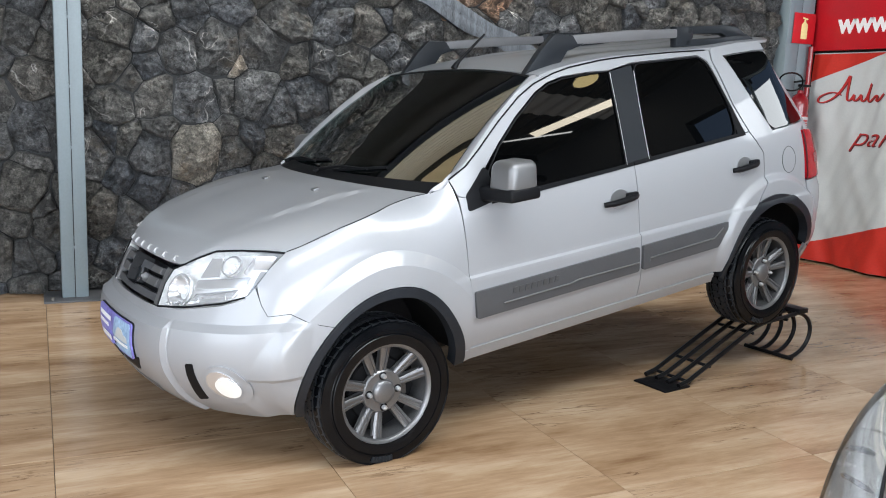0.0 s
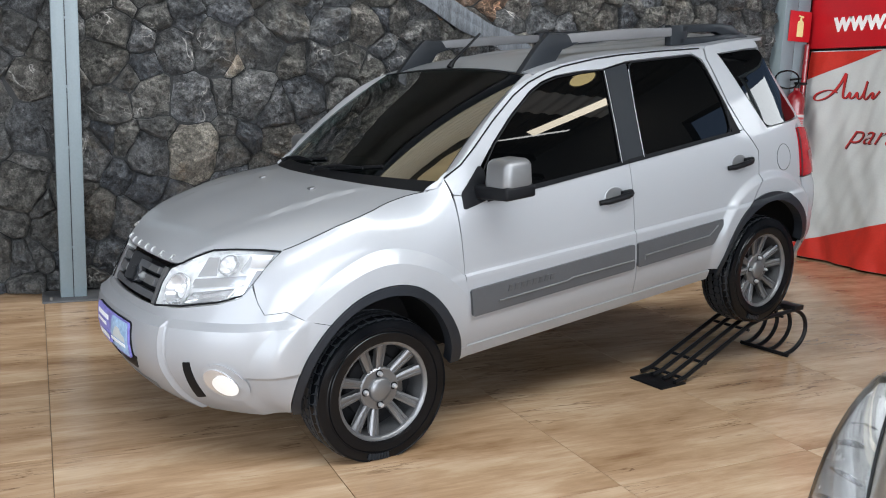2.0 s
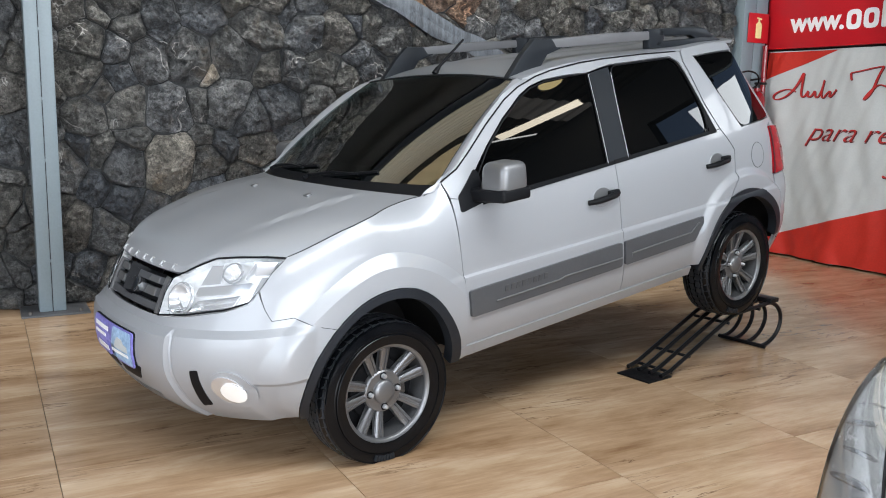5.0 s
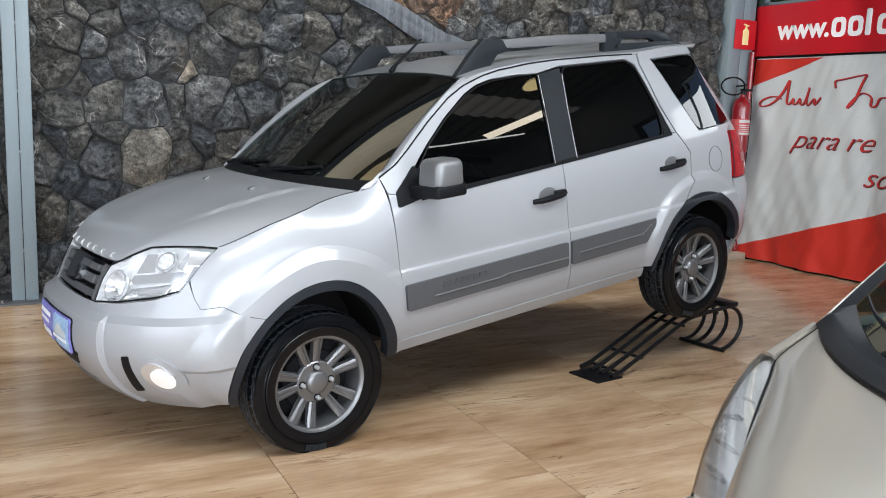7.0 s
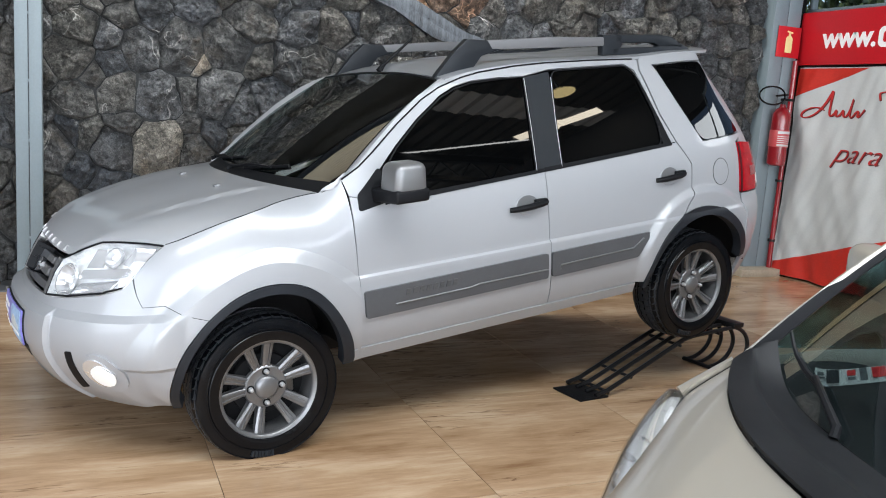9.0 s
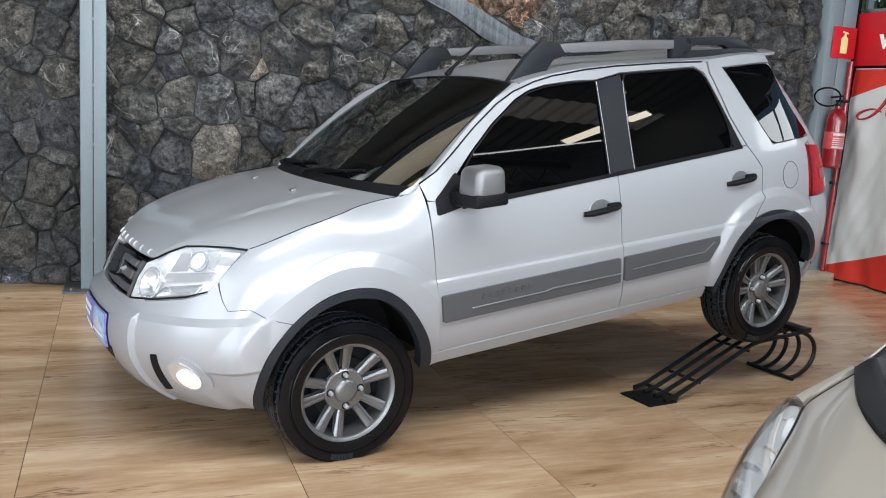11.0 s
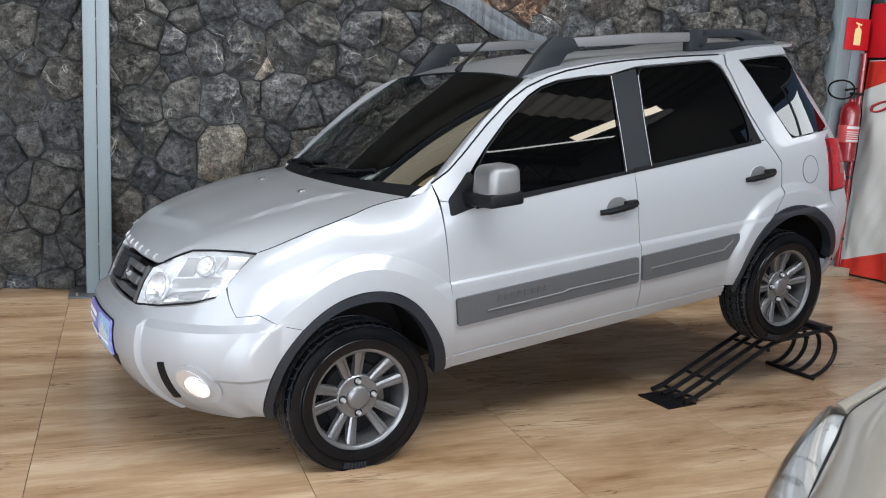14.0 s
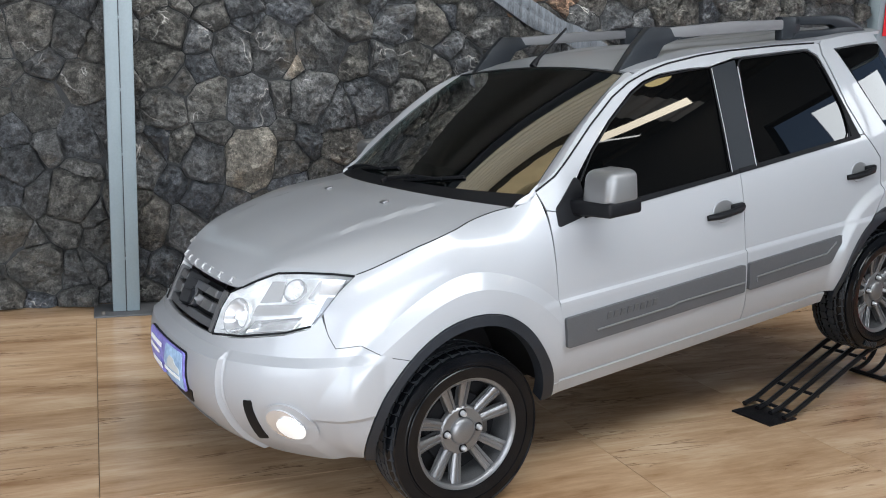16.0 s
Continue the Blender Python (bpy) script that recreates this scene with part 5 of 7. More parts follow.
# dark inner shell behind the gaps
for sgn in (1, -1):
    bm = bmesh.new()
    pl = [(sgn * S(u), z) for u, z in [(.36, .34), (2.03, .34), (2.25, .72), (2.72, .72), (2.8, .5), (3.0, .5), (3.0, 1.0), (2.3, 1.03), (.40, .98), (-.2, .9), (-.2, .70), (.25, .70)]]
    panel(bm, pl, body, (0.1, 0.08), 0.0, -0.03, 0)
    part("inner_shell", bm, INSIDE, car, "dark inner body shell")
# wheel wells
for c in (0.0, BASE):
    for sgn in (1, -1):
        bm = bmesh.new()
        grid(bm, lambda a, y: (c - .01 + .405 * math.cos(a), y, .31 + .405 * math.sin(a)), lin(0.1, math.pi - 0.1, 24), (-sgn * (.72 if c < 1 else .80), -sgn * .42))
        grid(bm, lambda a, r: (c - .01 + r * math.cos(a), -sgn * .42, .31 + r * math.sin(a)), lin(0.1, math.pi - 0.1, 24), (.0, .405))
        part("wheel_well", bm, INSIDE, car, "black wheel well liner")
bm = bmesh.new()
box(bm, (-.35, -.5, .27), (2.95, .5, .36), 0.02)
part("underbody", bm, INSIDE, car)
bm = bmesh.new()
tube(bm, ((1.55, -.45, .24), (1.75, -.5, .22), (2.02, -.62, .28)), 0.02, 8)
part("exhaust", bm, STEEL, car)

# rear bumper and tail lamps
rb = arc(ARCH_R, ARCH_O, 24, -18, 7)
tail = sz([(2.83, .752), (2.845, .90), (2.858, 1.028), (2.93, 1.022)]) + [(S(3.10), 1.0), (S(3.16), .93), (S(3.16), .80), (S(3.08), .745)]
half_r = rb[::-1] + sz([(2.85, .692), (2.84, .745), (3.05, .735)]) + [(S(3.17), .71), (HALF, .70)]
full_r = sz([(2.86, .30)])[:0] + [(HALF, .33)] + sz([(3.0, .33)]) + half_r
mir = [(2 * HALF - s, z) for s, z in full_r[::-1] if s < HALF - 1e-6]
bm = bmesh.new()
panel(bm, full_r + mir, body, (0.05, 0.04), 0.02, 0.004, 0.001)
part("rear_bumper", bm, PAINT, car)
for q in both(fillet(tail, 0.02)):
    bm = bmesh.new()
    panel(bm, q, body, (0.03, 0.03), 0.03, 0.010, 0.0)
    tl = part("tail_lamp", bm, REDLENS, car, "red wrap-round tail lamp")
    sg = 1 if q[0][0] > 0 else -1
    bm = bmesh.new()
    panel(bm, [(sg * S(2.95), .83), (sg * S(3.05), .83), (sg * S(3.05), .885), (sg * S(2.95), .885)], body, (0.03, 0.03), 0.004, 0.013, 0)
    part("reflector", bm, REDPAINT, tl, "ribbed red reflector")
    bm = bmesh.new()
    panel(bm, fillet([(sg * S(3.04), .772), (sg * S(3.13), .780), (sg * S(3.13), .835), (sg * S(3.04), .818)], 0.006), body, (0.03, 0.03), 0.004, 0.013, 0)
    part("reverse_lens", bm, VINYL, tl, "white reversing lens")
    bm = bmesh.new()
    panel(bm, [(sg * S(2.832), .752), (sg * S(2.852), .755), (sg * S(2.876), 1.018), (sg * S(2.856), 1.022)], body, (0.03, 0.03), 0.004, 0.0115, 0)
    part("lens_edge", bm, REDDARK, tl, "dark edge of the lens")
skin("rear_corner", sz([(2.738, 1.500), (2.968, 1.080), (2.94, 1.058), (2.93, 1.02)]) + [(HALF - .60, 1.0), (HALF - .55, 1.48)], PAINT, lift=-0.004, gap=0.0, step=(0.02, 0.03))
bm = bmesh.new()
tg = [(HALF - .62, .70), (HALF + .62, .70), (HALF + .66, 1.0), (HALF + .60, 1.47), (HALF - .60, 1.47), (HALF - .66, 1.0)]
panel(bm, tg, body, (0.08, 0.06), 0.02, -0.004, 0)
part("tailgate", bm, PAINT, car)
bm = bmesh.new()
panel(bm, fillet([(HALF - .55, 1.06), (HALF + .55, 1.06), (HALF + .50, 1.42), (HALF - .50, 1.42)], 0.05), body, (0.08, 0.06), 0.006, 0.003, 0)
part("rear_window", bm, TINT, car, "dark rear window")

# bonnet
edge = [np.array(body(s, z)) for s, z in hood_line]
ek = np.r_[0, np.cumsum([np.linalg.norm(b - a) for a, b in zip(edge, edge[1:])])]
ek /= ek[-1]
edge = np.array(edge)
FRONT_S = [.0, .132, .25, .342, .414, .48, .60, .70, .783]
FRONT_Z = [.853, .852, .851, .852, .884, .908, .916, .916, .912]


def hood(a, k):
    """a: 0 at the nose to 1 at the screen; k: -1 right edge to 1 left edge."""
    a, k = np.asarray(a, float), np.asarray(k, float)
    w = np.abs(k)
    f = np.stack(body(w * .783, spl(w * .783, FRONT_S, FRONT_Z)), -1)
    g = np.stack(body(w * .783, .853 + .064 * sstep(.30, .80, w)), -1)
    near = (1 - sstep(.0, .22, a))[..., None]
    f = f * near + g * (1 - near)
    e = np.stack([np.interp(a, ek, edge[:, i]) for i in range(3)], -1)
    c0, c1 = f, np.stack([.182 + (edge[-1][0] - .182) * w ** 2.2, w * edge[-1][1], 1.062 + (edge[-1][2] - 1.062) * w ** 2], -1)
    e0, e1 = edge[0], edge[-1]
    straight = e0 * (1 - a)[..., None] + e1 * a[..., None]
    base = c0 * (1 - a)[..., None] + c1 * a[..., None] + (e - straight) * (w ** 3)[..., None]
    rise = .052 * np.sin(np.pi * a ** .55) * (1 - w ** 2.6)
    q = w + .16 * (1 - a)
    crease = .010 * (1 - ramp(q, .655, .69)) * sstep(.15, .5, a) * (1 - sstep(.8, 1, a))
    z = base[..., 2] + rise + crease
    x = base[..., 0] - .012 * np.sin(np.pi * np.minimum(1, a * 3)) * (1 - w ** 2)
    return x, base[..., 1] * np.where(k < 0, -1, 1), z


bm = bmesh.new()
hn = lin(0, 1, 40)
grid(bm, lambda a, k: tuple(float(c) for c in hood(a, k)), [t * .992 + .002 for t in hn], [k * .996 for k in lin(1, -1, 61)], 0.02)
bonnet = part("bonnet", bm, PAINT, car, "silver bonnet with raised centre", 11)
# thin black bar drawn as the shade in the bonnet's gap
for sgn in (1, -1):
    bm = bmesh.new()
    tube(bm, [tuple(float(c) for c in body(sgn * s, z)) for s, z in hood_line], 0.0020, 6)
    part("bonnet_gap_shade", bm, BLACK, car, "black line drawn as the shaded gap beside the bonnet")
# chrome marks along the bonnet's lip
for j in range(8):
    k = -.53 + j * .128
    p = np.array(hood(0.018, k))
    q = np.array(hood(0.018, k + .01)) - p
    r = np.array(hood(0.048, k)) - p
    n = Vector(np.cross(q, r)).normalized()
    t1 = Vector(q).normalized()
    m = Matrix((( t1.x, n.cross(t1).x, n.x, p[0]), (t1.y, n.cross(t1).y, n.y, p[1]), (t1.z, n.cross(t1).z, n.z, p[2]), (0, 0, 0, 1)))
    bm = bmesh.new()
    box(bm, (-.010, -.013, -.004), (-.005, .013, .004), 0.001, m)
    box(bm, (-.006, .008, -.004), (.010, .013, .004), 0.001, m)
    box(bm, (-.006, -.013, -.004), (.010, -.008, .004), 0.001, m)
    part("chrome_mark", bm, NUT, bonnet, "small raised chrome mark")
for sgn in (1, -1):
    p = Vector([float(c) for c in hood(.80, sgn * .36)])
    bm = bmesh.new()
    box(bm, (-.014, -.017, -.004), (.014, .017, .009), 0.005, Matrix.Translation(p) @ Matrix.Rotation(radians(-10), 4, "Y"))
    part("washer_jet", bm, SATIN, bonnet)

# cowl, windscreen, roof pillars, roof
def screen(k, t):
    """The windscreen: k across, t from its foot to the roof."""
    k, t = float(k), float(t)
    u0, v0, z0 = .205 + .170 * abs(k) ** 2.2, -k * .728, 1.055 - .010 * k * k
    u1, v1, z1 = 1.045 - .055 * k * k, -k * .592, 1.487 - .028 * k * k
    s = .022 * math.sin(math.pi * t)
    return (u0 + (u1 - u0) * t - s * .5, v0 + (v1 - v0) * t, z0 + (z1 - z0) * t + s)


bm = bmesh.new()
grid(bm, screen, lin(-.985, .985, 40), lin(0.0, .985, 16), -0.005)
shield = part("windscreen", bm, SHIELD, car, "green-tinted windscreen")
shield.visible_shadow = False
bm = bmesh.new()


def cowl(k, t):
    a, b = Vector([float(c) for c in hood(1.0, max(-1, min(1, k)))]), Vector(screen(k, 0.05))
    p = a.lerp(b, t)
    return (p.x, p.y, p.z - .018 + .010 * t)


grid(bm, cowl, lin(1, -1, 40), lin(-.06, 1, 5), 0.012)
part("cowl", bm, BLACK, car, "black cowl panel below the windscreen")
# black printed edge of the screen
for t0, t1 in ((0.0, .03), (.974, .99)):
    bm = bmesh.new()
    grid(bm, lambda k, t: tuple(Vector(screen(k, t)) + Vector((-.003, 0, .004))), lin(-.985, .985, 40), (t0, t1), -0.002)
    part("screen_edge", bm, BLACK, car, "black edge of the windscreen")
for sgn in (1, -1):
    gg = [(.405, 1.082)] + gut[1:7] + [(1.08, 1.478)]
    gk = np.linspace(0, 1, len(gg))

    def pillar(t, w):
        u, z = float(np.interp(t, gk, [p[0] for p in gg])), float(np.interp(t, gk, [p[1] for p in gg]))
        a = Vector([float(c) for c in body(sgn * S(u), z)])
        b = Vector(screen(sgn * .985, min(1.0, t * 1.0)))
        p = a.lerp(b, w)
        bulge = .006 * math.sin(math.pi * w)
        return (p.x - bulge * .5, p.y - sgn * bulge * .6, p.z + bulge * .5)
    bm = bmesh.new()
    grid(bm, pillar, lin(0, 1, 26), lin(0, 1, 7) if sgn > 0 else lin(1, 0, 7), 0.01)
    part("roof_pillar", bm, PAINT, car, "silver windscreen pillar")
    bm = bmesh.new()

    def gusset(t, w):
        a = Vector([float(c) for c in body(sgn * (1.65 + (S(.408) - 1.65) * t), 1.038 + .044 * t)])
        h0 = Vector([float(c) for c in body(sgn * 1.65, 1.038)])
        return a.lerp(h0.lerp(Vector(screen(sgn * .985, 0.0)), t), w)
    grid(bm, gusset, lin(0, 1, 8), lin(0, 1, 5) if sgn > 0 else lin(1, 0, 5), 0.01)
    part("wing_corner", bm, PAINT, car)


def roof(u, k):
    """The roof skin between the gutters."""
    z = float(spl(u, [1.0, 1.08, 1.19, 1.40, 1.58, 1.9, 2.24, 2.5, 2.86], [1.462, 1.478, 1.494, 1.510, 1.516, 1.515, 1.516, 1.530, 1.532]))
    p = body(S(min(u, 2.72)), z)
    v = float(-p[1]) - .10 * float(sstep(2.7, 2.95, u))
    w = abs(k)
    crown = .034 * (1 - w ** 2.4) * float(sstep(.9, 1.5, u)) + .025 * (1 - w ** 2) * (1 - float(sstep(.9, 1.5, u)))
    rib = .006 * math.cos(k * 14) * (1 - w ** 6) * float(sstep(1.3, 1.5, u))
    return (u + (1 - w * w) * .05 * (1 - float(sstep(1.0, 1.3, u))), -k * v, z + crown + rib)


bm = bmesh.new()
grid(bm, roof, lin(1.0, 2.86, 50), lin(1, -1, 41), 0.015)
part("roof", bm, PAINT, car, "silver roof", 25)
bm = bmesh.new()
grid(bm, lambda t, k: (2.665 + .065 * t, -k * (.520 - .02 * t), 1.541 - .016 * t * t - .014 * k * k + .006 * math.sin(2 * t)), lin(0, 1, 6), lin(1, -1, 20), 0.030)
part("rear_spoiler", bm, PAINT, car)
# roof rails: black feet, satin bars
for sgn in (1, -1):
    y = -sgn * .515
    rail = thing("roof_rail", "", "")
    rail.parent = car
    bm = bmesh.new()
    prism(bm, [(1.00, 1.462), (1.21, 1.487), (1.27, 1.552), (1.38, 1.578), (1.38, 1.622), (1.19, 1.634), (1.11, 1.572)], y - .021, y + .021, .008)
    part("front_foot", bm, DARKP, rail, "black front foot of the roof rail")
    bm = bmesh.new()
    prism(bm, [(1.33, 1.580), (2.05, 1.576), (2.05, 1.621), (1.70, 1.631), (1.30, 1.625)], y - .022, y + .022, .006)
    part("bar", bm, RAILBAR, rail, "satin silver roof bar")
    bm = bmesh.new()
    prism(bm, [(2.035, 1.530), (2.13, 1.530), (2.17, 1.572), (2.17, 1.632), (2.035, 1.634)], y - .023, y + .023, .008)
    prism(bm, [(2.12, 1.590), (2.40, 1.582), (2.47, 1.556), (2.66, 1.545), (2.54, 1.612), (2.44, 1.626), (2.12, 1.633)], y - .023, y + .023, .008)
    prism(bm, [(2.10, 1.528), (2.72, 1.526), (2.62, 1.572), (2.50, 1.574), (2.42, 1.562), (2.10, 1.566)], y - .023, y + .023, .008)
    part("rear_foot", bm, DARKP, rail, "black rear foot of the roof rail with a slot")
bm = bmesh.new()
tube(bm, ((1.05, .08, 1.490), (1.068, .08, 1.512), (1.085, .08, 1.526), (1.26, .08, 1.652)), [.018, .014, .009, .006], 8)
part("aerial", bm, BLACK, car, "short black roof aerial")

# mirrors
for k, sgn in enumerate((1, -1)):
    y0 = -sgn * .79
    d = -sgn
    ya, yb = y0 + d * .035, y0 + d * .200
    lo, hi = (.525, min(ya, yb) + .003, 1.022), (.677, max(ya, yb) - .003, 1.156)
    bm = bmesh.new()
    box(bm, (.522, min(y0 - d * .035, yb), .984), (.680, max(y0 - d * .035, yb), 1.050), 0.013, seg=4)
    for v in bm.verts:
        w = max(0.0, 1 - abs(v.co.y - y0) / .10)
        v.co.x -= .012 * w
        v.co.z += .016 * (abs(v.co.y - y0) / .26) * (v.co.z < 1.0) - .010 * w * (v.co.z > 1.03)
    mir = part("door_mirror", bm, BLACK, car, "door mirror with a grey cap on a black foot")
    bm = bmesh.new()
    box(bm, lo, hi, 0.034, seg=5)
    for v in bm.verts:
        f = max(0, v.co.z - 1.05) / .10
        if v.co.x < .59:
            v.co.x += .012 * f
        if (v.co.y - y0) * d < .12:
            v.co.y += d * .008 * f
    part("cap", bm, SATIN, mir, "satin grey mirror cap")
    bm = bmesh.new()
    box(bm, (.672, lo[1] + .03, 1.058), (.6785, hi[1] - .03, 1.134), 0.002)
    part("mirror_glass", bm, CHROME, mir)

# handles
for doors, u0, u1, z0, z1 in ((DOORS_F, 1.205, 1.42, .862, .877), (DOORS_R, 2.15, 2.36, .893, .908)):
    for k, sgn in enumerate((1, -1)):
        um, zm = (u0 + u1) / 2, (z0 + z1) / 2
        bm = bmesh.new()
        el = [(sgn * (S(um - .005) + .062 * math.cos(a)), zm + .005 + .044 * math.sin(a)) for a in lin(0, 2 * math.pi, 25)[:-1]]
        panel(bm, el, body, (0.03, 0.03), 0.004, 0.0015, 0)
        P3 = np.stack(body(np.array([p[0] for p in el]), np.array([p[1] for p in el])), -1)
        tube(bm, [tuple(p) for p in P3] + [tuple(P3[0])], 0.004, 6, False)
        cup = part("handle_cup", bm, PAINT, doors[k], "round recess behind the handle")
        # grey half disc stands in for the shadow in the hollow
        bm = bmesh.new()
        panel(bm, [(s, z) for s, z in el if z >= zm + .004], body, (0.03, 0.03), 0.004, 0.0045, 0)
        part("cup_shade", bm, SATIN, cup, "shadow of the recess, drawn as a grey upper half")
        bm = bmesh.new()
        a, b = np.array(body(sgn * S(u0), z0)), np.array(body(sgn * S(u1), z1))
        mid = (a + b) / 2
        out = np.array([0, -sgn, 0])
        tube(bm, [tuple(a + out * .006), tuple(a * .8 + b * .2 + out * .026), tuple(mid + out * .030), tuple(a * .2 + b * .8 + out * .026), tuple(b + out * .006)], [.012, .0145, .015, .0155, .013], 10)
        box(bm, (float(b[0]) - .075, min(float(b[1]), float(b[1]) - sgn * .024), float(b[2]) - .016), (float(b[0]) - .004, max(float(b[1]), float(b[1]) - sgn * .024), float(b[2]) + .020), 0.007)
        part("handle", bm, BLACK, doors[k], "black door handle")
# fuel flap
for q in ([(S(2.662) + .068 * math.cos(a), .885 + .072 * math.sin(a)) for a in lin(0, 2 * math.pi, 31)[:-1]],):
    bm = bmesh.new()
    P3 = np.stack(body(np.array([p[0] for p in q]), np.array([p[1] for p in q])), -1)
    tube(bm, [tuple(p) for p in P3] + [tuple(P3[0])], 0.0022, 6, False)
    flap_ring = part("fuel_flap", bm, GREYP, car, "round fuel flap outline")
    bm = bmesh.new()
    panel(bm, [(S(2.662) + (s - S(2.662)) * .96, .885 + (z - .885) * .96) for s, z in q], body, (0.03, 0.03), 0.003, 0.0012, 0)
    part("flap", bm, PAINT, flap_ring)

# wipers
for (k0, t0), (k1, t1) in (((-.74, .03), (-.22, .07)), ((-.05, .025), (.42, .07))):
    bm = bmesh.new()
    up = Vector((-.012, 0, .02))
    a, b = Vector(screen(k0, t0)) + up, Vector(screen(k1, t1)) + up
    arm = [a + Vector((-.03, 0, -.01)), a, a.lerp(b, .5) + Vector((0, 0, .012)), b]
    tube(bm, arm, [.011, .009, .006, .005], 8)
    k2, k3 = k0 + .14, min(.9, k1 + .12)
    tube(bm, [Vector(screen(k2 + (k3 - k2) * t, t0 + .02 + (t1 - t0 + .02) * t)) + Vector((-.006, 0, .010)) for t in lin(0, 1, 8)], .007, 6)
    part("wiper", bm, BLACK, car, "black windscreen wiper")

# dark lining of the cabin
for sgn in (1, -1):
    bm = bmesh.new()
    panel(bm, [(sgn * S(u), z) for u, z in ((.64, .93), (2.72, .93), (2.72, 1.44), (1.10, 1.44), (.64, 1.14))], body, (0.08, 0.06), 0.0, -0.04, 0)
    part("side_lining", bm, INSIDE, car, "dark inner lining of the doors")
bm = bmesh.new()
grid(bm, lambda u, k: tuple(Vector(roof(u, k)) - Vector((0, 0, .035))), lin(1.06, 2.80, 20), lin(.93, -.93, 14), 0.006)
part("headliner", bm, INSIDE, car, "dark headliner")
bm = bmesh.new()
box(bm, (2.20, -.62, .55), (2.30, .62, 1.42), 0.04)
part("rear_seat_back", bm, INSIDE, car, "dark rear seat backs")

# cabin: dashboard, steering wheel, front seats
bm = bmesh.new()
grid(bm, lambda k, t: (.30 + .42 * t + .06 * k * k, -k * .66, .99 + .02 * math.sin(3 * t) - .10 * max(0, t - .8) * 5), lin(-1, 1, 20), lin(0, 1, 10), -0.05)
part("dashboard", bm, INSIDE, car, "dark dashboard")
bm = bmesh.new()
ring = [(.82 + .05 * math.sin(a), -.36 + .18 * math.cos(a), .99 + .17 * math.sin(a)) for a in lin(0, 2 * math.pi, 25)]
tube(bm, ring, .016, 8, False)
box(bm, (.80, -.42, .95), (.84, -.30, 1.02), 0.02)
tube(bm, ((.82, -.52, .99), (.82, -.2, .99)), .014, 6)
part("steering_wheel", bm, BLACK, car)
for y in (-.36, .36):
    bm = bmesh.new()
    box(bm, (1.15, y - .24, .45), (1.62, y + .24, .66), 0.06, seg=3)
    box(bm, (1.55, y - .23, .55), (1.70, y + .23, 1.18), 0.06, Matrix.Translation((1.6, 0, .6)) @ Matrix.Rotation(radians(14), 4, "Y") @ Matrix.Translation((-1.6, 0, -.6)), seg=3)
    box(bm, (1.74, y - .13, 1.20), (1.83, y + .13, 1.36), 0.04, seg=3)
    part("seat", bm, INSIDE, car, "dark front seat")


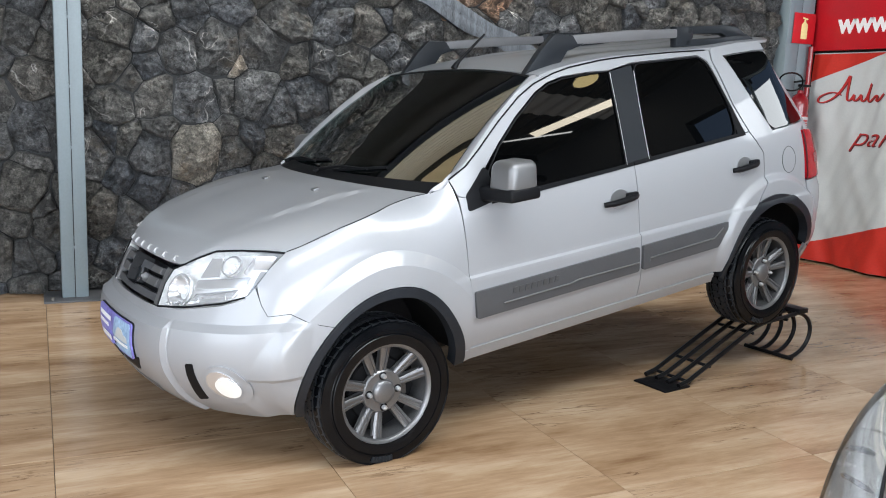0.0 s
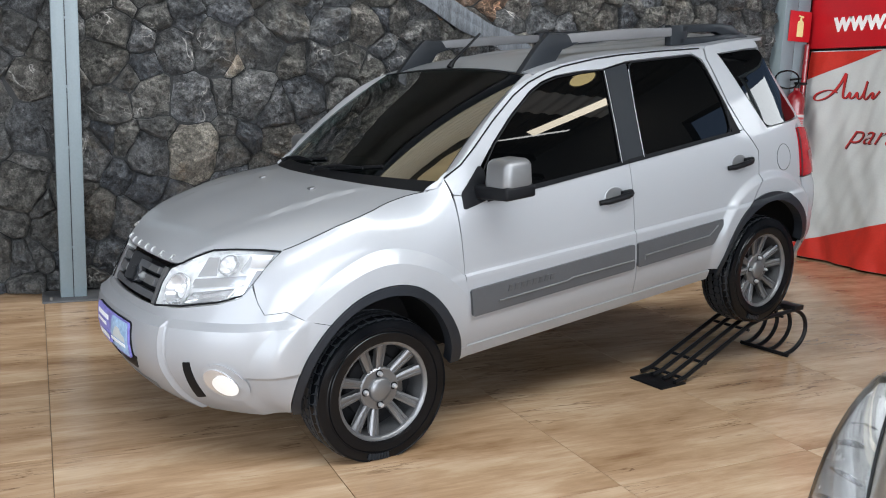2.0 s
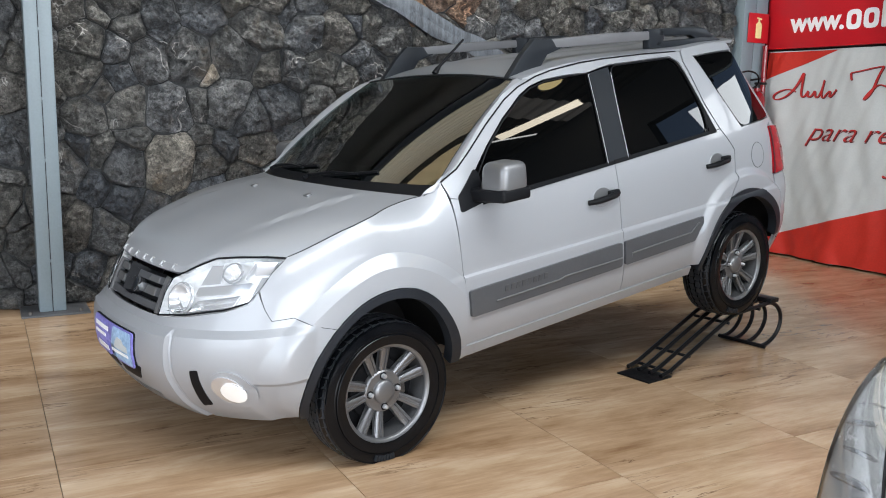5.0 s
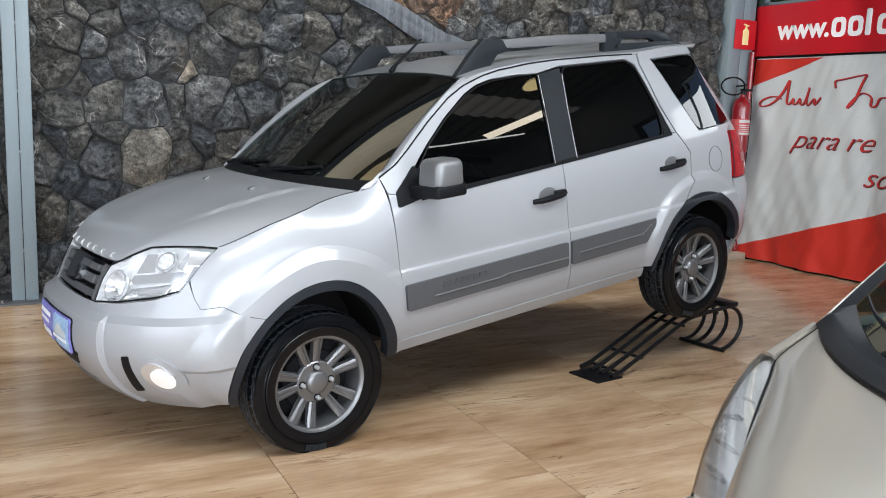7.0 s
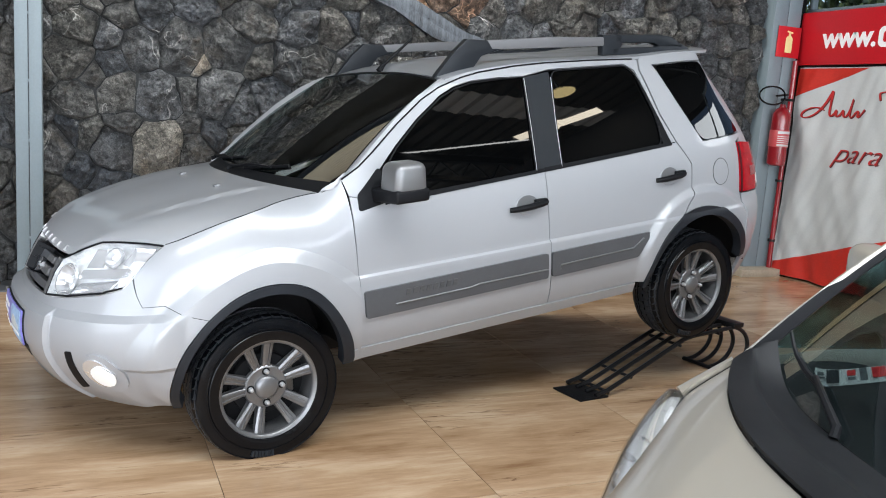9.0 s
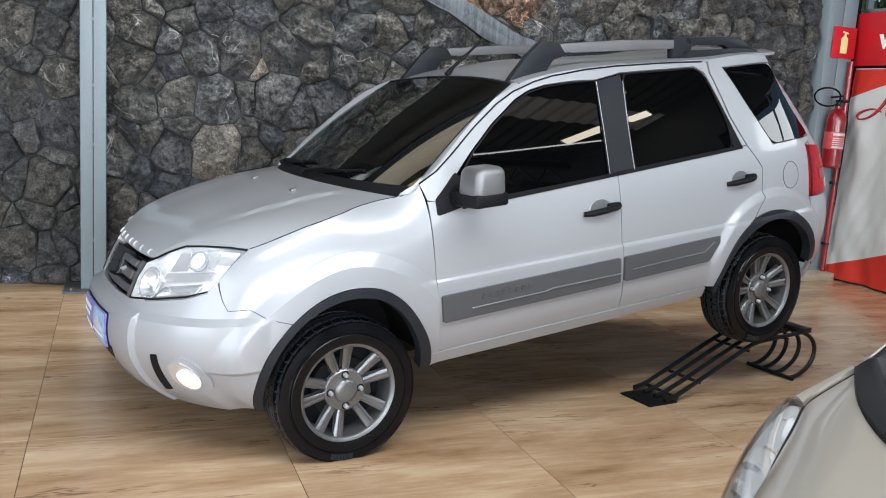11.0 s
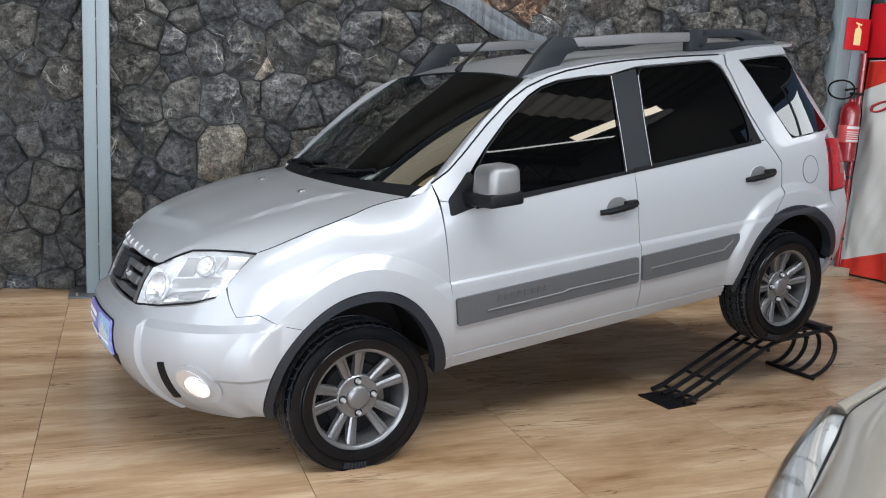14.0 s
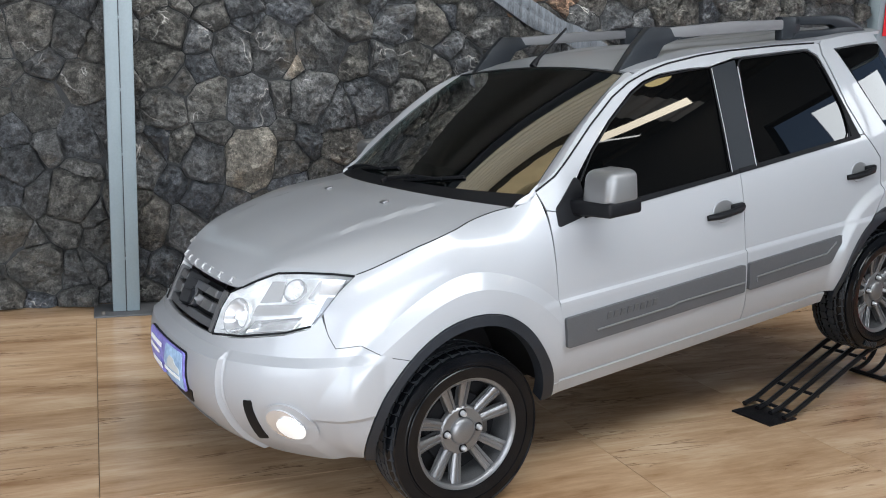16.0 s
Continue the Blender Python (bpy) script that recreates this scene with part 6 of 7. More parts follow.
# wheels
def wheel(parent, steer=0.0, outward=-1):
    """A wheel about its axle; its face looks along y * outward."""
    f = Matrix.Rotation(0 if outward < 0 else math.pi, 4, "Z")
    bm = bmesh.new()
    R = TYRE_R - .006
    prof = [(.198, -.072), (.206, -.088), (.222, -.098), (.250, -.104), (.252, -.1075), (.256, -.1075), (.258, -.1045), (.272, -.104), (.288, -.101), (.2895, -.1045), (.293, -.104), (.2945, -.0985), (R - .014, -.088), (R - .005, -.076), (R, -.058), (R, -.040), (R - .009, -.038), (R - .009, -.032), (R, -.030), (R, -.006), (R - .009, -.004), (R - .009, .004), (R, .006), (R, .030), (R - .009, .032), (R - .009, .038), (R, .040), (R, .058), (R - .014, .088), (.262, .105), (.206, .088), (.198, .072)]
    lathe(bm, prof, 72, f)
    tyre = part("tyre", bm, RUBBER, parent, "black road tyre with blocky tread", 24)
    bm = bmesh.new()
    for k in range(46):
        a = 2 * math.pi * k / 46
        rot = f @ Matrix.Rotation(a, 4, "Y")
        for y0, y1, tw, o in ((-.083, -.041, .12, 0), (-.035, -.004, -.2, .5), (.004, .035, .2, 0), (.041, .083, -.12, .5)):
            ro = rot @ Matrix.Rotation(o * 2 * math.pi / 46, 4, "Y") @ Matrix.Translation((R - (.0065 if abs(y0 + y1) < .1 else .0105), (y0 + y1) / 2, 0)) @ Matrix.Rotation(tw, 4, "X") @ Matrix.Rotation(0 if abs(y0 + y1) < .1 else (-.22 if y0 < 0 else .22), 4, "Z")
            r = bmesh.ops.create_cube(bm, size=1.0)
            bmesh.ops.transform(bm, matrix=ro @ Matrix.Diagonal((.016, (y1 - y0), .0375, 1)), verts=r["verts"])
    part("tread", bm, TREAD, parent, "tread blocks")
    bm = bmesh.new()
    lathe(bm, [(.2065, -.1045), (.225, -.1085), (.245, -.110), (.2475, -.1075)], 72, f)
    part("bead_ring", bm, RUBBER, parent)
    for a0, txt in ((4.35, 7),):
        for j in range(txt):
            a = a0 + j * .052
            bm = bmesh.new()
            box(bm, (-.006, -.1125, -.012), (.005, -.100, .012), 0.001, f @ Matrix.Rotation(-a, 4, "Y") @ Matrix.Translation((.268, 0, 0)) @ Matrix.Rotation(radians(90), 4, "Y"))
            part("raised_bar", bm, DARKP, parent)
    # rim: barrel and lip
    bm = bmesh.new()
    lathe(bm, [(.205, -.094), (.204, -.084), (.194, -.080), (.188, -.03), (.184, .07), (.205, .085)], 64, f)
    part("barrel", bm, BARREL, parent, "inside of the rim, toned dark for its shade")
    bm = bmesh.new()
    lathe(bm, [(.190, -.084), (.191, -.092), (.195, -.097), (.206, -.101), (.209, -.094)], 64, f)
    rim = part("rim", bm, ALLOY, parent, "grey alloy rim with ten grooved spokes")
    for k in range(10):
        ang = radians(97 + 72 * (k // 2) + (13.5 if k % 2 else -13.5))
        rot = f @ Matrix.Rotation(-ang, 4, "Y")
        bm = bmesh.new()

        def sp(r, w):
            half = .0135 + .008 * (r - .05) / .145
            y = -.058 - .026 * max(0.0, (r - .05) / .145) ** 1.5
            return (r, y + (.006 if -.35 < w < .35 else 0.0) + .004 * abs(w) ** 6, w * half)
        grid(bm, sp, lin(.045, .199, 9), (-1, -.9, -.4, -.3, .3, .4, .9, 1), 0.03)
        bmesh.ops.transform(bm, matrix=rot, verts=bm.verts)
        part("spoke", bm, ALLOY, parent)
    bm = bmesh.new()
    lathe(bm, [(.091, -.040), (.089, -.058), (.083, -.063), (.056, -.062), (.051, -.063), (.0495, -.071), (.045, -.077), (.034, -.082), (.018, -.085), (.0, -.086)], 40, f)
    part("hub", bm, ALLOY, parent, "round hub with a domed centre cap", 30)
    for k in range(4):
        a = 2 * math.pi * k / 4 - .06
        bm = bmesh.new()
        lathe(bm, [(.0, -.086), (.006, -.085), (.0095, -.079), (.0105, -.06)], 8, f @ Matrix.Translation((.066 * math.cos(a), 0, .066 * math.sin(a))))
        part("wheel_nut", bm, NUT, parent)
        # flat black ring painted as the shade of a pocket round the nut
        bm = bmesh.new()
        lathe(bm, [(.0105, -.0645), (.0165, -.0638)], 16, f @ Matrix.Translation((.066 * math.cos(a), 0, .066 * math.sin(a))))
        part("nut_pocket_shade", bm, BLACK, parent)
    # brake in near-black trim, so the openings between spokes read as shaded
    bm = bmesh.new()
    lathe(bm, [(.0, -.02), (.13, -.02), (.135, -.012), (.135, .01), (.0, .01)], 40, f)
    lathe(bm, [(.13, .012), (.186, .012), (.186, .016), (.13, .016)], 40, f)
    part("brake", bm, INSIDE, parent, "brake behind the spokes, coloured near-black for shade")
    bm = bmesh.new()
    box(bm, (.06, -.03, -.06), (.13, .03, .06), 0.01, f)
    part("brake_caliper", bm, STEEL, parent)


def wheel_at(owner, u, sgn, steer, spin, z, name="wheel", y=.747):
    w = new(name)
    w.parent = owner
    w.matrix_local = Matrix.Translation((u, -sgn * y, z)) @ Matrix.Rotation(radians(steer), 4, "Z") @ Matrix.Rotation(radians(spin), 4, "Y")
    wheel(w, 0, -1 if sgn > 0 else 1)
    return w


wheel_at(car, -.004, 1, -1, 0, .289, y=.712)
wheel_at(car, -.004, -1, -1, 20, .289, y=.712)
wheel_at(car, 2.470, 1, 0, 8, .273, y=.722)
wheel_at(car, 2.470, -1, 0, 30, .273, y=.722)

# ---- the ramp under the rear wheel ----
ramp = thing("car_ramp", "black tubular steel display ramp with hoop feet under a tyre", "ramp", Matrix.Translation((2.95, 3.525, 0.0)) @ Matrix.Rotation(CAR_TURN, 4, "Z"))
bm = bmesh.new()
box(bm, (-.06, -.135, 0.0), (.137, .085, .010), 0.003)
part("foot_plate", bm, IRON, ramp, "flat black foot plate")
YS = [-.122, -.047, .028, .103]
for y in YS:
    bm = bmesh.new()
    tube(bm, ((.055, y, .018), (.135, y, .034), (.70, y + .015, .256), (.78, y + .02, .268), (1.16, y + .02, .292)), .0125, 8)
    part("bar", bm, IRON, ramp)
for x, z in ((.14, .026), (.30, .088), (.66, .229), (.98, .270)):
    bm = bmesh.new()
    tube(bm, ((x, YS[0] - .005, z), (x, YS[-1] + .005, z)), .009, 8)
    part("cross_bar", bm, IRON, ramp)
bm = bmesh.new()
box(bm, (1.10, -.125, .289), (1.19, .165, .318), 0.004)
part("top_stop", bm, IRON, ramp, "black top stop plate")
for j, y in enumerate((-.105, .0, .09, .17)):
    bm = bmesh.new()
    pts = [(1.10 + .20 * math.sin(a), y + .02, .152 + .137 * math.cos(a)) for a in lin(0, math.pi, 18)]
    tube(bm, pts, .0125, 8)
    part("hoop", bm, IRON, ramp)
bm = bmesh.new()
tube(bm, ((1.10, -.11, .0135), (1.10, .215, .0135)), .0125, 8)
part("foot_bar", bm, IRON, ramp)

# ---- the champagne hatchback in front ----
C2_TURN = radians(-17.0)
C2 = Matrix.Translation((1.965, 1.31, 0)) @ Matrix.Rotation(C2_TURN, 4, "Z") @ Matrix.Translation((-.36, -.665, 0))
hatch = thing("hatchback_car", "champagne metallic hatchback with swept clear headlamps and black cowl", "car", C2)
HT = [0, .2, .4, .6, .8, 1.0]
E_U, E_V, E_Z = [.36, .26, .184, .077, .0, -.05], [.665, .655, .58, .465, .37, .30], [.905, .84, .79, .70, .60, .53]
M_U, M_Z = [.178, .080, -.02, -.125, -.20, -.235], [.885, .872, .84, .78, .68, .57]
O_U, O_V, O_Z = [.38, .27, .20, .135, .09, .05], [.70, .70, .70, .70, .69, .665], [.895, .832, .79, .69, .58, .46]


def hcurve(t, a):
    return float(spl(t, HT, a))


def hhood(t, k):
    w = abs(k)
    u = hcurve(t, M_U) + (hcurve(t, E_U) - hcurve(t, M_U)) * w ** (2.4 - .7 * min(1, 2 * t))
    z = hcurve(t, E_Z) + (hcurve(t, M_Z) + .012 * math.sin(math.pi * t) - hcurve(t, E_Z)) * (1 - w ** (2.6 - .8 * min(1, 2 * t)))
    return (u, k * hcurve(t, E_V), z)


bm = bmesh.new()
grid(bm, hhood, lin(0.0, 1, 36), lin(-.993, .993, 41), -0.015)
part("bonnet", bm, BEIGE, hatch, "champagne bonnet", 25)
for sgn in (1, -1):
    flip = (lambda a: a) if sgn > 0 else (lambda a: a[::-1])

    def shoulder(t, w, drop=0.0):
        a = Vector((hcurve(t, E_U), hcurve(t, E_V), hcurve(t, E_Z)))
        b = Vector((hcurve(t, O_U), hcurve(t, O_V), hcurve(t, O_Z)))
        p = a.lerp(b, w)
        bul = (.006 + .018 * float(sstep(.255, .33, t))) * math.sin(math.pi * w) - drop
        return (p.x - bul * .2, sgn * (p.y + bul * .6), p.z + bul)
    # wing between bonnet and window foot
    bm = bmesh.new()
    grid(bm, lambda t, w: shoulder(t, w), lin(0, .262, 10), flip(lin(0.02, 1, 8)), 0.012)
    part("wing_top", bm, BEIGE, hatch)
    bm = bmesh.new()
    grid(bm, lambda t, w: shoulder(t, w, .022), lin(.27, .99, 26), flip(lin(.04, .96, 8)), 0.01)
    lamp = part("headlamp", bm, PALELAMP, hatch, "long swept clear headlamp")
    bm = bmesh.new()
    grid(bm, lambda t, w: shoulder(t, w), lin(.27, .99, 30), flip(lin(.04, .97, 10)), 0.003)
    ln = part("lens", bm, CLEAR, lamp, "clear headlamp lens")
    ln.visible_shadow = False
    for t, w0, w1, r in ((.33, .2, .7, .006), (.39, .25, .8, .009), (.50, .15, .85, .010), (.58, .25, .9, .013), (.68, .15, .8, .012), (.80, .2, .9, .015), (.90, .2, .8, .010)):
        bm = bmesh.new()
        tube(bm, [shoulder(t + .05 * f, w0 + (w1 - w0) * f, .014 + .008 * math.sin(3 * f)) for f in lin(0, 1, 7)], [r * q for q in (.4, .8, 1, 1, 1, .8, .4)], 8)
        part("reflector", bm, LAMPCUP, lamp, "curved chrome reflector rib")
    bm = bmesh.new()
    tube(bm, [shoulder(t, .02) for t in lin(.26, 1, 24)], .004, 6)
    part("seal", bm, BLACK, lamp)
    # black bar in place of the gap's shade between bonnet and wing
    bm = bmesh.new()
    tube(bm, [tuple(Vector(shoulder(t, 0.0)) + Vector((0, 0, -.002))) for t in lin(0, .265, 10)], .003, 6)
    part("gap_shade", bm, BLACK, hatch)

    # side of the car
    def flank(u, w):
        z0 = .25
        zt = float(spl(u, [.05, .09, .135, .20, .27, .38, 1.0, 2.4, 3.6], [.46, .58, .69, .79, .832, .895, .93, .97, 1.0]))
        v = float(spl(u, [.05, .09, .135, .20, .38, .7, 1.4, 2.8, 3.3, 3.6], [.665, .69, .70, .705, .72, .79, .80, .79, .74, .62]))
        z = z0 + (zt - z0) * w
        out = .03 * math.sin(math.pi * min(1, w * 1.1)) - .05 * (1 - w) ** 4
        return (u, sgn * (v + out), z)
    us = [.05, .07, .09, .11, .135, .165, .20, .235] + lin(.27, 3.6, 72)
    bm = bmesh.new()
    V = {}
    ws = lin(0, 1, 22)
    for i, u in enumerate(us):
        for j, w in enumerate(ws):
            V[i, j] = bm.verts.new(flank(u, w))
    for i in range(len(us) - 1):
        for j in range(len(ws) - 1):
            c = sum((V[a, b].co for a, b in ((i, j), (i + 1, j), (i, j + 1), (i + 1, j + 1))), Vector()) / 4
            if min(math.hypot(c.x - .50, c.z - .30), math.hypot(c.x - 3.0, c.z - .30)) < .335:
                continue
            q = (V[i, j], V[i + 1, j], V[i + 1, j + 1], V[i, j + 1])
            bm.faces.new(q if sgn > 0 else q[::-1])
    bmesh.ops.delete(bm, geom=[v for v in bm.verts if not v.link_faces], context="VERTS")
    part("side_panel", bm, BEIGE, hatch)
    for c in (.50, 3.0):
        bm = bmesh.new()
        grid(bm, lambda a, y: (c + .36 * math.cos(a), sgn * y, .30 + .36 * math.sin(a)), lin(-.2, math.pi + .2, 20), (.45, .80))
        grid(bm, lambda a, r: (c + r * math.cos(a), sgn * .45, .30 + r * math.sin(a)), lin(-.2, math.pi + .2, 20), (0, .36))
        part("wheel_well", bm, INSIDE, hatch)

    # window pillar, side windows
    def apillar(t, w):
        a = Vector((.37 + .58 * t, .70 - .12 * t, .90 + .68 * t - .15 * t * t))
        b = Vector((.48 + .50 * t, .648 - .11 * t, .972 + .60 * t - .15 * t * t))
        p = a.lerp(b, w)
        bul = .014 * math.sin(math.pi * w)
        return (p.x - bul * .4, sgn * (p.y + bul * .5), p.z + bul)
    bm = bmesh.new()
    grid(bm, lambda t, w: apillar(t, w * (.40 + .22 * float(sstep(.25, .28, t)))), lin(0, 1, 40), flip(lin(1, 0, 6)), 0.01)
    part("window_pillar", bm, BEIGE, hatch, "champagne windscreen pillar")
    bm = bmesh.new()
    grid(bm, lambda t, w: apillar(t, .84 - (.425 - .21 * float(sstep(.25, .28, t))) * w), lin(0, 1, 40), flip(lin(0, 1, 5)), 0.008)
    part("pillar_trim", bm, BLACK, hatch, "black inner edge of the pillar")

    # black corner between cowl and pillar
    bm = bmesh.new()

    def corner(t, w):
        a = Vector((.362, .655, .905)).lerp(Vector((.452, .648, .950)), t)
        return tuple(Vector((a.x, sgn * a.y, a.z - .003)).lerp(Vector(apillar(0, .42 + .40 * t)), w))
    grid(bm, corner, lin(0, 1, 8), flip(lin(0, 1, 6)), 0.008)
    part("corner_cover", bm, COWL, hatch, "black corner of the cowl")

    def side_glass(u, w):
        zt = float(spl(u, [.45, .60, .80, 1.0, 2.2, 3.1, 3.4], [.93, 1.10, 1.27, 1.36, 1.42, 1.30, 1.08]))
        z0 = .92 + .03 * (u - .5)
        z = z0 + max(.002, zt - z0) * w
        return (u, sgn * (.775 - .45 * (z - .9)), z)
    bm = bmesh.new()
    grid(bm, side_glass, lin(.5, 3.4, 40), flip(lin(0, 1, 8)), 0.005)
    part("side_window", bm, PALEGLASS, hatch, "pale tinted side windows").visible_shadow = False
    # mirror
    bm = bmesh.new()
    lo, hi = (.80, min(sgn * .88, sgn * 1.02), 1.05), (.90, max(sgn * .88, sgn * 1.02), 1.165)
    box(bm, lo, hi, .038, seg=4)
    mr2 = part("door_mirror", bm, BEIGE, hatch, "champagne door mirror")
    bm = bmesh.new()
    box(bm, (.80, min(sgn * .72, sgn * .90), 1.03), (.88, max(sgn * .72, sgn * .90), 1.06), 0.01)
    part("mirror_foot", bm, BLACK, mr2)
    bm = bmesh.new()
    box(bm, (.898, lo[1] + .02, 1.07), (.903, hi[1] - .02, 1.15), 0.002)
    part("mirror_glass", bm, CHROME, mr2)


def hscreen(k, t):
    w = abs(k)
    u0, z0 = .385 + .07 * w ** 3, .862 + .105 * w ** 10
    u1, z1 = .92 + .06 * w ** 2, 1.45 - .025 * w * w
    s = .03 * math.sin(math.pi * t)
    return (u0 + (u1 - u0) * t - .4 * s, k * (.655 - .11 * t), z0 + (z1 - z0) * t + s)


bm = bmesh.new()
grid(bm, hscreen, lin(.995, -.995, 36), lin(0.0, .99, 14), -0.005)
hs = part("windscreen", bm, PALEGLASS, hatch, "windscreen with a strip of small stickers")
hs.visible_shadow = False
COWL_T, COWL_Z = (0, .05, .15, .30, .36, .40, .45, .60, .80, .94, 1), (0, .004, .009, .014, .014, .010, .004, .0, .0, .0, 0)


def hcowl(k, t):
    a = Vector(hhood(0.0, k)) + Vector((.004, 0, .003))
    b = Vector(hscreen(k * .995, 0.0)) + Vector((-.003, 0, .004))
    p = a.lerp(b, t)
    return (p.x, p.y, p.z + float(np.interp(t, COWL_T, COWL_Z)) * (1 - .6 * abs(k) ** 8))


bm = bmesh.new()
grid(bm, hcowl, lin(1, -1, 52), COWL_T, -0.012)
part("cowl", bm, COWL, hatch, "wide ridged black plastic cowl", 50)
for path in (((.42, .02), (.55, .05), (.70, .08), (.85, .075), (.985, .055)), ((-.62, .02), (-.45, .05), (-.28, .07), (-.08, .065), (.10, .045))):
    def on(f, up):
        k, t = (float(np.interp(f, lin(0, 1, 5), [q[c] for q in path])) for c in (0, 1))
        return Vector(hscreen(k, t)) + Vector((-.5 * up, 0, up))
    bm = bmesh.new()
    tube(bm, [on(f, .012) for f in lin(.02, 1.0, 13)], [.0065] * 6 + [.0075] * 4 + [.006, .005, .004], 6)
    wp = part("wiper", bm, BLACK, hatch, "black windscreen wiper")
    bm = bmesh.new()
    tube(bm, [on(.0, .010) + Vector((-.012, 0, -.004)), on(.02, .022), on(.25, .026), on(.50, .026), on(.55, .018)], [.010, .010, .008, .007, .005], 8)
    part("wiper_arm", bm, BLACK, wp)


def spot(a, b, drop):
    return tuple(Vector(hscreen(.83 - .27 * a - .075 * b, .115 + .12 * a - .027 * b)) + Vector((.5 * drop, 0, -drop)))


bm = bmesh.new()
grid(bm, lambda a, b: spot(a, b, .012), lin(-.06, 1.6, 20), lin(0, 1, 5), 0.001)
strip = part("sticker_strip", bm, STICKER, hatch, "pale printed label strip behind the windscreen")
for a0, a1, b0, b1, mt in ((.0, .10, .25, .45, GREYP), (.02, .12, .55, .62, GREYP), (.15, .34, .12, .92, DARKP), (.46, .58, .18, .52, REDPRINT), (.47, .57, .62, .80, GREYP), (.64, .73, .10, .88, GREYP), (.80, .97, .15, .80, REDPRINT), (1.06, 1.25, .2, .85, DARKP)):
    bm = bmesh.new()
    grid(bm, lambda a, b: spot(a, b, .0085), lin(a0, a1, 4), lin(b0, b1, 4), 0.001)
    part("sticker", bm, mt, strip, "small printed sticker")
bm = bmesh.new()
grid(bm, lambda u, k: (u, k * (.565 - .02 * (u - .95)), 1.445 + .06 * math.sin((u - .95) / 2.25 * math.pi) - .03 * k * k), lin(.95, 3.2, 30), lin(-1, 1, 20), -0.012)
part("roof", bm, BEIGE, hatch)
bm = bmesh.new()
grid(bm, lambda t, k: (3.2 + .36 * t, k * (.52 + .12 * t), 1.42 - .45 * t), lin(0, 1, 8), lin(-1, 1, 12), -0.006)
part("rear_window", bm, PALEGLASS, hatch, "pale tinted rear window").visible_shadow = False
bm = bmesh.new()
grid(bm, lambda t, k: (3.57 + .05 * math.sin(3 * t) - .12 * k ** 4, k * .66, .96 - .68 * t), lin(0, 1, 10), lin(-1, 1, 14), -0.01)
part("tailgate", bm, BEIGE, hatch)
bm = bmesh.new()
grid(bm, lambda t, k: (-.235 - .06 * math.sin(math.pi * t) + .285 * abs(k) ** 3, k * .665, .57 - .32 * t - .11 * k * k * (1 - t)), lin(0, 1, 12), lin(-1, 1, 24), -0.012)
part("front_bumper", bm, BEIGE, hatch)
bm = bmesh.new()
grid(bm, lambda t, k: (-.305 + .10 * abs(k) ** 3, k * .40, .46 - .12 * t), lin(0, 1, 4), lin(-1, 1, 20), -0.01)
part("grille", bm, BLACK, hatch, "black lower grille")
bm = bmesh.new()
box(bm, (-.1, -.66, .20), (3.5, .66, .30), 0.02)
part("underbody", bm, INSIDE, hatch)
bm = bmesh.new()
grid(bm, lambda t, k: (.40 + .40 * t + .05 * k * k * (1 - t), k * .645, .825 + .05 * k ** 10 * (1 - t) + .03 * math.sin(3 * t) - .06 * max(0, t - .8) * 5), lin(0, 1, 12), lin(-1, 1, 20), -0.05)
part("dashboard", bm, INSIDE, hatch)
bm = bmesh.new()
tube(bm, [(.88 + .05 * math.sin(a), -.34 + .175 * math.cos(a), .90 + .16 * math.sin(a)) for a in lin(0, 2 * math.pi, 25)], .015, 8, False)
part("steering_wheel", bm, BLACK, hatch)
CREAMSEAT = mat("beige_cloth", (0.42, 0.35, 0.24), 0.8, 0, 0.15, 12, 200, 0.2)
for sgn in (1, -1):
    bm = bmesh.new()
    box(bm, (.62, min(sgn * .64, sgn * .70), .40), (2.9, max(sgn * .64, sgn * .70), .905), 0.02)
    part("door_lining", bm, CREAMSEAT, hatch, "beige inner door lining")
for y in (-.34, .34):
    bm = bmesh.new()
    box(bm, (1.2, y - .23, .40), (1.66, y + .23, .60), 0.06, seg=3)
    box(bm, (1.62, y - .22, .50), (1.75, y + .22, 1.06), 0.05, Matrix.Translation((1.66, 0, .55)) @ Matrix.Rotation(radians(14), 4, "Y") @ Matrix.Translation((-1.66, 0, -.55)), seg=3)
    part("seat", bm, CREAMSEAT, hatch, "beige cloth front seat")
TYRE_R = 0.30
for u in (.50, 3.0):
    for sgn in (1, -1):
        wheel_at(hatch, u, sgn, 0, 10, .30, y=.715)

# ---- floor tiles ----
TX, TY, SX, SY = 0.037, 3.53, 0.993, 1.0
bm = bmesh.new()
box(bm, (0.0014, 0.0014, -0.006), (SX - 0.0014, SY - 0.0014, 0.0), 0.0005, seg=1)
tile_mesh = mesh_of("tile", bm, TILE)
for i in range(-5, 8):
    for j in range(-9, 4):
        x, y = TX + SX * i, TY + SY * j
        if x > 7.1 or y > WALL_Y or x < -4.3:
            continue
        t = new("tile", tile_mesh)
        t.parent = floor
        t.location = (x, y, 0)

